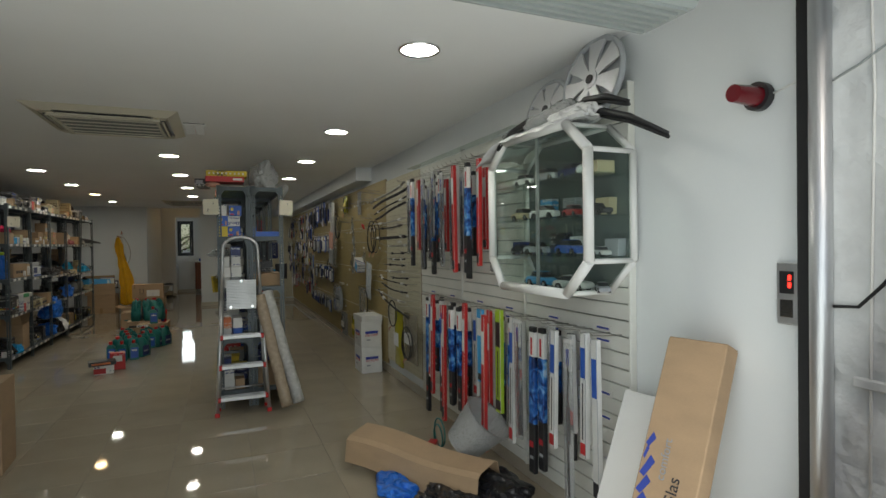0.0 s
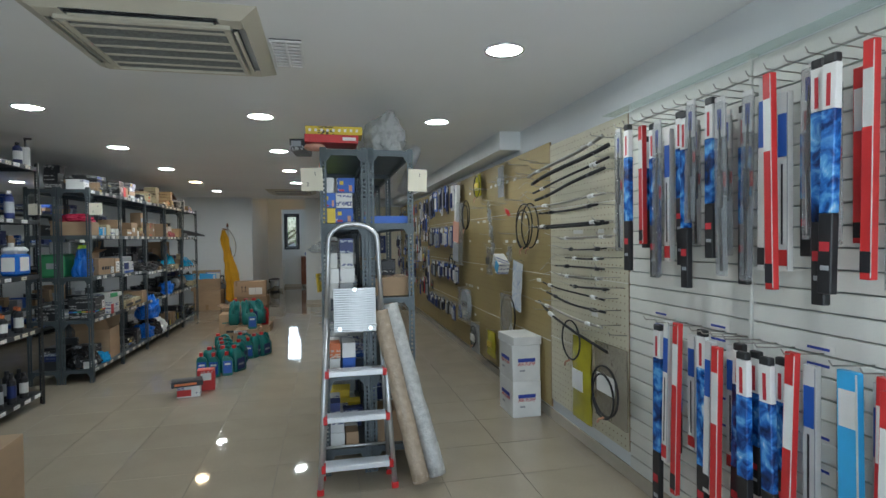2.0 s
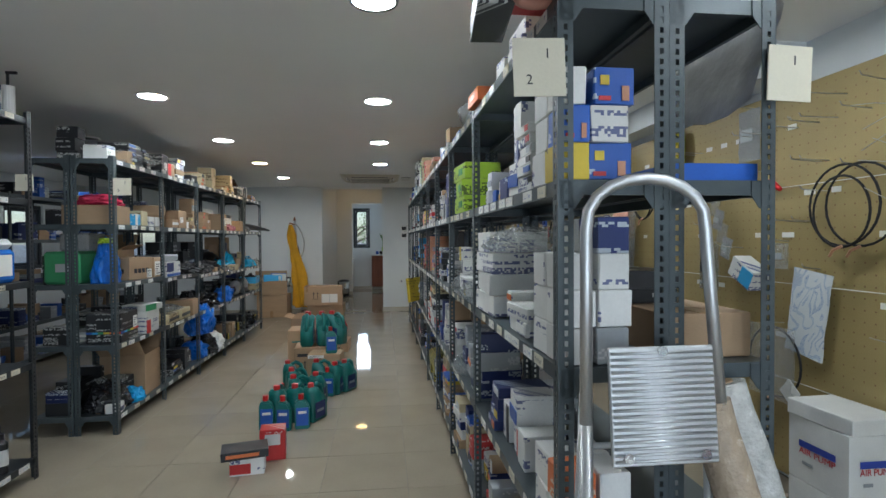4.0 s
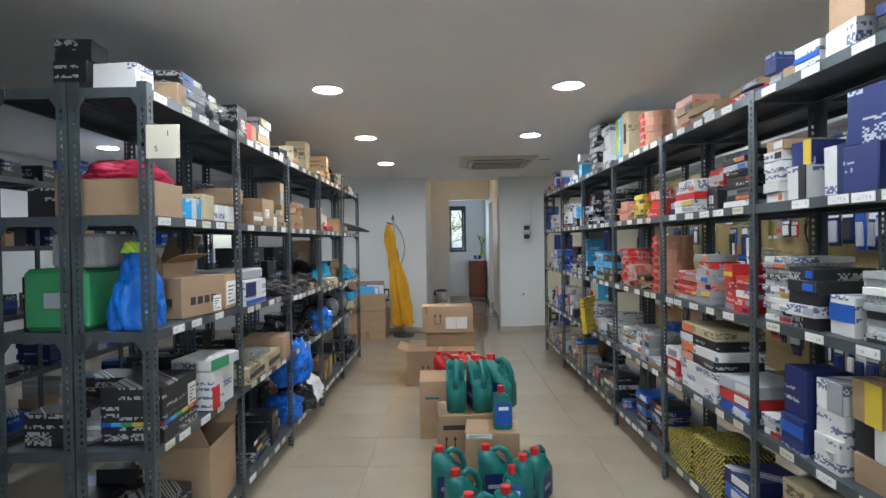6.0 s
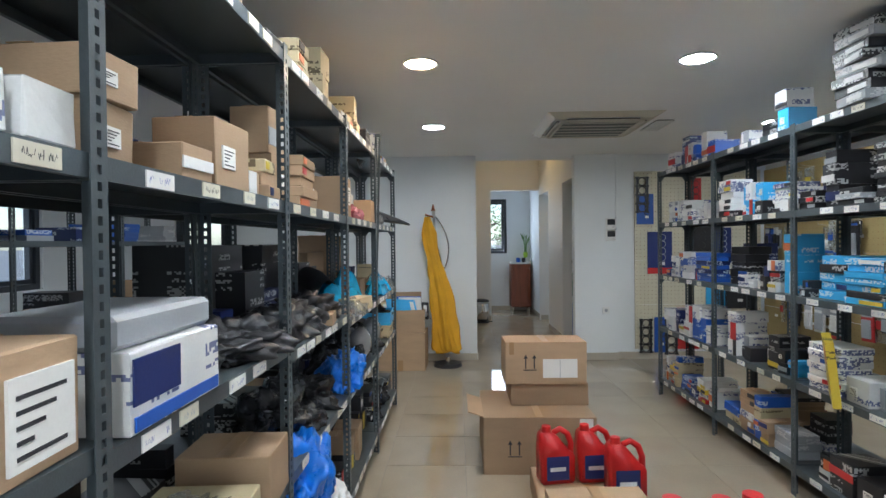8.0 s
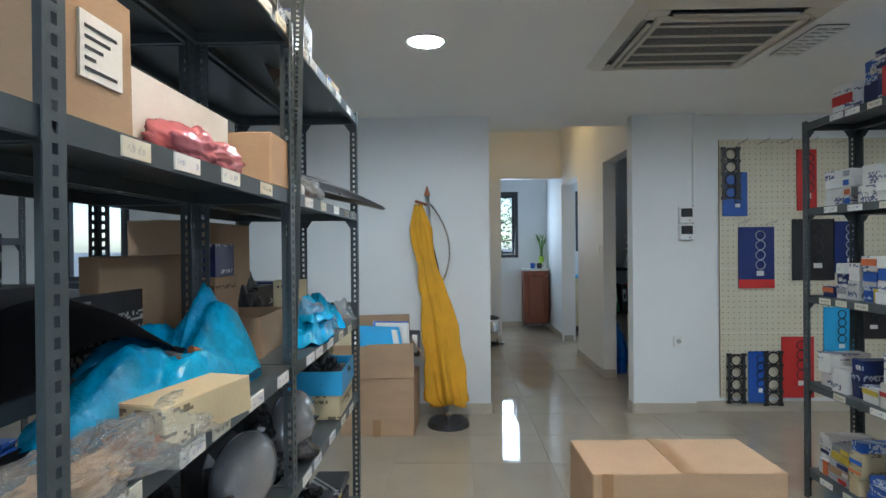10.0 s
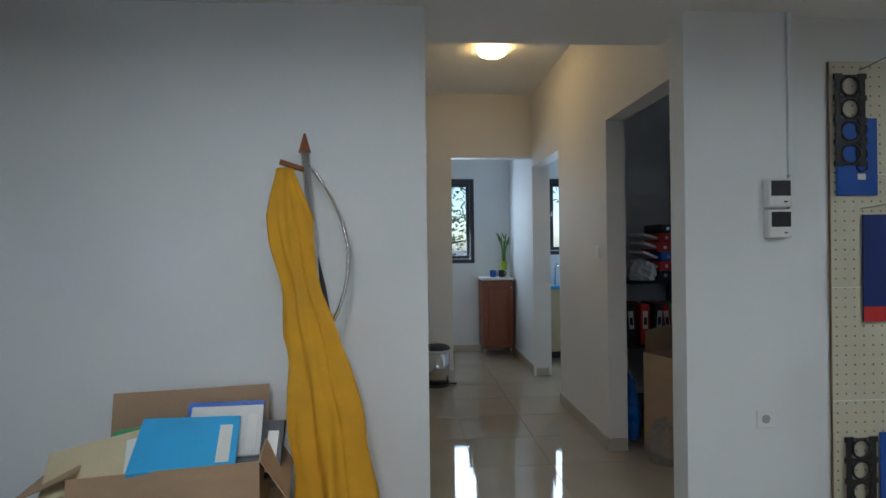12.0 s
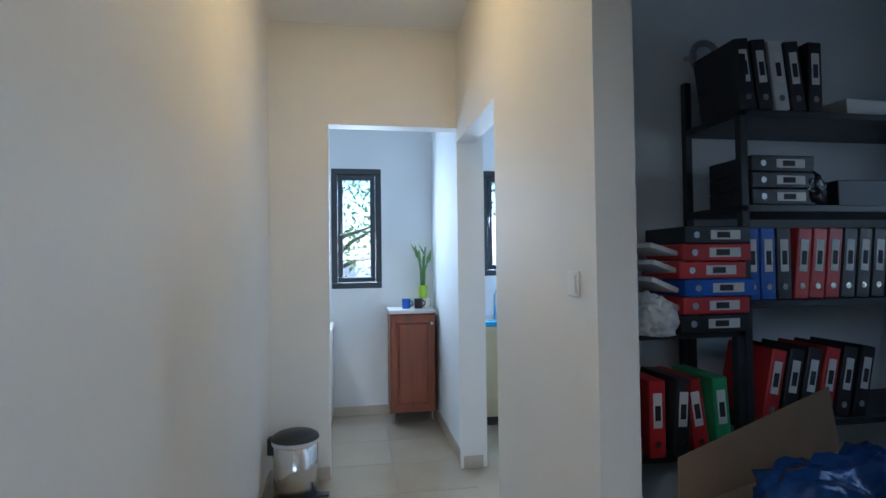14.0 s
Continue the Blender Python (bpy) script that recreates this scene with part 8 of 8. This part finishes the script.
mug(-0.28, 19.23, 1.006, CARDS["blue"], "blue mug on the cabinet")
mug(-0.17, 19.22, 1.006, BLACK, "black mug on the cabinet")
mug(-0.10, 19.26, 1.006, WHITE, "white mug on the cabinet")
vase = holder("bamboo_vase", "green bamboo shoots in a blue-green glass vase", "plant", m=pose(-0.11, 19.37, 1.006))
part("vase", cylinder(0, 0, 0, 0.2, 0.035, 0.045, n=18), CARDS["lime"], vase)
for k in range(5):
    a = k * 1.3
    part("stem", tubed([(0.015 * math.cos(a), 0.015 * math.sin(a), 0.1), (0.02 * math.cos(a), 0.02 * math.sin(a), 0.34), (0.05 * math.cos(a), 0.04 * math.sin(a), 0.44 + 0.03 * k)], 0.008, 6), LEAF, vase)
    bm = bmesh.new()
    slab(bm, [(0, 0), (0.025, 0.05), (0.0, 0.16), (-0.02, 0.05)], 0.001)
    part("leaf", bm, LEAF, vase).matrix_basis = pose(0.04 * math.cos(a), 0.03 * math.sin(a), 0.4 + 0.02 * k, -20 + 15 * k, 20, a * 57)
thing("counter_edge", boxed(-1.25, -0.93, 18.5, 19.45, 0.84, 0.88, bevel=0.004), CARDS["white"], "edge of a white kitchen counter", "worktop")
base = holder("counter_unit", "pale kitchen counter unit beside the doorway", "cabinet", m=pose(-1.09, 18.98, 0))
part("body", boxed(-0.16, 0.15, -0.46, 0.47, 0.08, 0.838, bevel=0.003), CARDS["white"], base)
part("plinth", boxed(-0.15, 0.12, -0.45, 0.45, 0, 0.08), ALU, base)
sk = holder("sink_unit", "pale kitchen unit with a steel sink under the window", "sink", m=pose(0.85, 19.2, 0))
part("unit", boxed(-0.6, 0.6, -0.28, 0.29, 0.08, 0.86, bevel=0.003), CARDS["cream"], sk)
part("plinth", boxed(-0.6, 0.6, -0.25, 0.29, 0, 0.08), CARDS["black"], sk)
part("worktop", boxed(-0.62, 0.62, -0.3, 0.29, 0.86, 0.9, bevel=0.004), CARDS["sky"], sk, "pale blue worktop")
part("basin", boxed(-0.5, 0.0, -0.22, 0.2, 0.901, 0.908, bevel=0.003), CHROME, sk)
part("tap", tubed([(-0.25, 0.24, 0.9), (-0.25, 0.24, 1.1), (-0.25, 0.16, 1.16), (-0.25, 0.06, 1.12)], 0.011, 8), CHROME, sk)

# store room shelves and binders
def wood_rack(x0, x1, y0, y1, levels, height, label):
    r = holder("shelving_rack", label, "shelving rack", "slotted steel racks", pose(x0, y0, 0))
    for x in (0, x1 - x0 - 0.035):
        for y in (0, y1 - y0 - 0.035):
            part("post", boxed(x, x + 0.035, y, y + 0.035, 0, height, bevel=0.002), DARKSTEEL, r)
    for z in levels:
        part("shelf", boxed(0, x1 - x0, 0, y1 - y0, z - 0.03, z, bevel=0.002), DARKSTEEL, r)


wood_rack(0.16, 0.885, 16.45, 16.86, (1.12, 0.62, 0.12), 1.13, "low dark steel rack with lever files")
wood_rack(0.89, 2.2, 16.45, 16.86, (2.06, 1.65, 1.24, 0.72, 0.12), 2.3, "tall dark steel rack with lever files")
BIND = {}


def binder(m, col):
    """A lever arch file, its spine to -y; x thickness, z height."""
    b = holder("lever_file", "%s lever arch file with a white spine label" % {"red": "red", "blue": "blue", "black": "black", "green": "dark green", "white": "white"}[col], "lever file", "lever arch files", m)
    if col not in BIND:
        BIND[col] = [mesh_of("cover", boxed(-0.035, 0.035, 0, 0.28, 0, 0.31, bevel=0.004), CARDS[col]), mesh_of("spine_label", boxed(-0.019, 0.019, -0.0015, 0, 0.12, 0.26), PAPER),
                     mesh_of("writing", boxed(-0.012, 0.012, -0.0028, -0.0016, 0.15, 0.21), INK), mesh_of("finger_ring", cylinder(0, 0, 0, 0.002, 0.014, n=14), CHROME)]
    part("cover", BIND[col][0], None, b)
    part("spine_label", BIND[col][1], None, b)
    part("writing", BIND[col][2], None, b)
    part("finger_ring", BIND[col][3], None, b).matrix_basis = pose(0, 0, 0.055, 90)
    return b


for k, c in enumerate(("black", "red", "red", "blue", "red", "black")[::-1]):
    binder(pose(0.56 + 0.012 * (k % 3), 16.40, 1.157 + k * 0.0725, 0, 90, 3 * (k % 2) - 1), c)
for k in range(4):
    thing("paper_sheaf", boxed(-0.07, 0.07, -0.1, 0.1, 0, 0.02, bevel=0.002), PAPER, "sheaf of paper slipping out of a lying file", "papers", "loose papers", pose(0.5 - 0.01 * (k % 2), 16.52, 1.235 + k * 0.0725, 0, 24 - 3 * k, 8))
for k, c in enumerate(("blue", "blue", "black", "red", "red", "red", "black", "black", "black", "black")):
    binder(pose(0.94 + k * 0.078, 16.46, 1.242, 0, 0 if k < 3 else 6, 0), c)
for k, c in enumerate(("black", "black", "white", "black", "black")):
    binder(pose(0.95 + k * 0.082, 16.46, 2.064, 0, -7 if k < 4 else 0, 0), c)
for k, c in enumerate(("green", "black", "red", "black", "red", "green")):
    binder(pose(0.26 + k * 0.1, 16.42, 0.622, 0, -8 + 4 * (k % 4), 0), c)
for k, c in enumerate(("black", "black", "black")):
    binder(pose(0.95, 16.46, 1.687 + k * 0.0725, 0, 90, 0), c)
for k, c in enumerate(("red", "black", "black", "red", "black", "black")):
    binder(pose(1.0 + k * 0.09, 16.46, 0.722, 0, 12, 0), c)
thing("paper_stack", boxed(-0.16, 0.16, -0.12, 0.12, 0, 0.08, bevel=0.003), PAPER, "pile of loose papers on the rack", "papers", m=pose(1.62, 16.62, 2.062, 0, 0, 4))
thing("paper_stack", boxed(-0.16, 0.16, -0.12, 0.12, 0, 0.12, bevel=0.003), CARDS["black"], "dark pile of papers on the rack", "papers", m=pose(1.6, 16.62, 1.652, 0, 0, -4))
bag("plastic_bag", 0.44, 16.42, 1.122, 0.1, 0.12, 0.17, WHITEBAG, "white plastic bag on the low rack", seed=91)
bag("handbag", 1.25, 16.55, 1.652, 0.13, 0.1, 0.22, BLACKBAG, "black bag on the rack", seed=92)
big = open_box("cardboard_box", 0.78, 15.88, 0.0, 1.0, 0.5, 0.66, KRAFT, "large open brown carton filled with blue plastic bags", 20, (None, None, None, None))
bm = bmesh.new()
slab(bm, [(-0.49, 0), (0.49, 0), (0.47, 0.25), (-0.47, 0.15)], 0.004)
part("flap", bm, KRAFTIN, big).matrix_basis = pose(0, 0.244, 0.655, -6)
bag("plastic_bag", 0.80, 15.86, 0.5, 0.42, 0.22, 0.33, mat("dark_blue_bag", (0.015, 0.06, 0.22), 0.2, var=0.3, scale=12, bump=0.6, fine=26), "crumpled dark blue plastic bag in a carton", seed=93, crumple=0.2)
bag("plastic_bag", 0.2, 16.2, 0.0, 0.1, 0.14, 0.5, BLUEBAG, "blue plastic bag beside the carton", seed=94, crumple=0.24)
bag("plastic_bag", 0.24, 15.72, 0.0, 0.1, 0.1, 0.3, FILM, "clear plastic bag beside the carton", seed=95)
lamp = holder("wall_lamp", "small round lamp high in the store room", "lamp", m=pose(0.98, 16.84, 2.42))
part("ring", tubed([(0.07 * math.cos(a * math.tau / 20), -0.05, 0.07 * math.sin(a * math.tau / 20)) for a in range(20)], 0.016, 7, True), CARDS["grey"], lamp)
part("stem", tubed([(-0.05, -0.05, 0), (-0.05, 0.03, 0.02)], 0.012, 7), CARDS["grey"], lamp)

# ---- trees outside the kitchen ----
def tree(x, y, h, seed):
    rt = random.Random(seed)
    t = holder("tree", "leafy green tree outside the kitchen window", "tree", "trees outside", pose(x, y, -0.12))
    trunk = [(0, 0, 0), (0.08, 0.05, h * 0.25), (-0.05, 0.1, h * 0.5), (0.02, 0.0, h * 0.8)]
    part("trunk", tubed(trunk, [0.13, 0.1, 0.07, 0.03], 9), BARK, t)
    verts, faces = [], []
    for k in range(9):
        a, z0 = rt.uniform(0, math.tau), h * rt.uniform(0.28, 0.7)
        tip = Vector((math.cos(a) * rt.uniform(0.7, 1.5), math.sin(a) * rt.uniform(0.7, 1.5), z0 + rt.uniform(0.2, 0.8)))
        part("limb", tubed([(0, 0.05, z0), tip * 0.5 + Vector((0, 0, z0 * 0.55)), tip], [0.045, 0.03, 0.012], 6), BARK, t)
        for q in range(170):
            c = Vector((0, 0.05, z0)).lerp(tip, rt.uniform(0.3, 1.1)) + Vector([rt.gauss(0, 0.28) for _ in range(3)])
            u, w = Vector([rt.gauss(0, 1) for _ in range(3)]).normalized(), Vector([rt.gauss(0, 1) for _ in range(3)]).normalized()
            n = len(verts)
            verts += [c - u * 0.05, c + w * 0.025, c + u * 0.05, c - w * 0.025]
            faces.append((n, n + 1, n + 2, n + 3))
    me = bpy.data.meshes.new("crown")
    me.from_pydata(verts, [], faces)
    me.materials.append(LEAF)
    part("crown", me, LEAF, t)


tree(-1.2, 22.6, 4.2, 1)
tree(0.6, 23.4, 4.6, 2)
tree(-2.6, 24.0, 4.8, 3)

# ---- floor tiles: one by one along the walk, the rest joined ----
TS = 0.5
TILE_ME = mesh_of("tile", boxed(-TS / 2 + 0.0015, TS / 2 - 0.0015, -TS / 2 + 0.0015, TS / 2 - 0.0015, -0.0038, 0.0, bevel=0.0008), TILE)
floor_ob = bpy.data.objects["floor"]
verts, faces, count = [], [], 0
for i in range(-12, 6):
    for j in range(-3, 40):
        x, y = 0.02 + (i + 0.5) * TS, 0.24 + (j + 0.5) * TS
        if x < XL or x > 2.5 or y > 19.6:
            continue
        near = (-2.1 < x < 0.4 and 2.4 < y < 14.8) or (LW - 0.3 < x < RW + 0.3 and y > 14.7) or (-0.6 < x < 1.9 and 3.0 < y < 8.0)
        if near and count < 300:
            o = new("tile", TILE_ME)
            o.parent = floor_ob
            o.location = (x, y, 0)
            count += 1
        else:
            n, h = len(verts), TS / 2 - 0.0015
            verts += [(x - h, y - h, 0), (x + h, y - h, 0), (x + h, y + h, 0), (x - h, y + h, 0)]
            faces.append((n, n + 1, n + 2, n + 3))
rest = bpy.data.meshes.new("tiles_rest")
rest.from_pydata(verts, [], faces)
rest.materials.append(TILE)
o = new("tiles_rest", rest)
o.parent = floor_ob
tagged(o, kind="stuff")
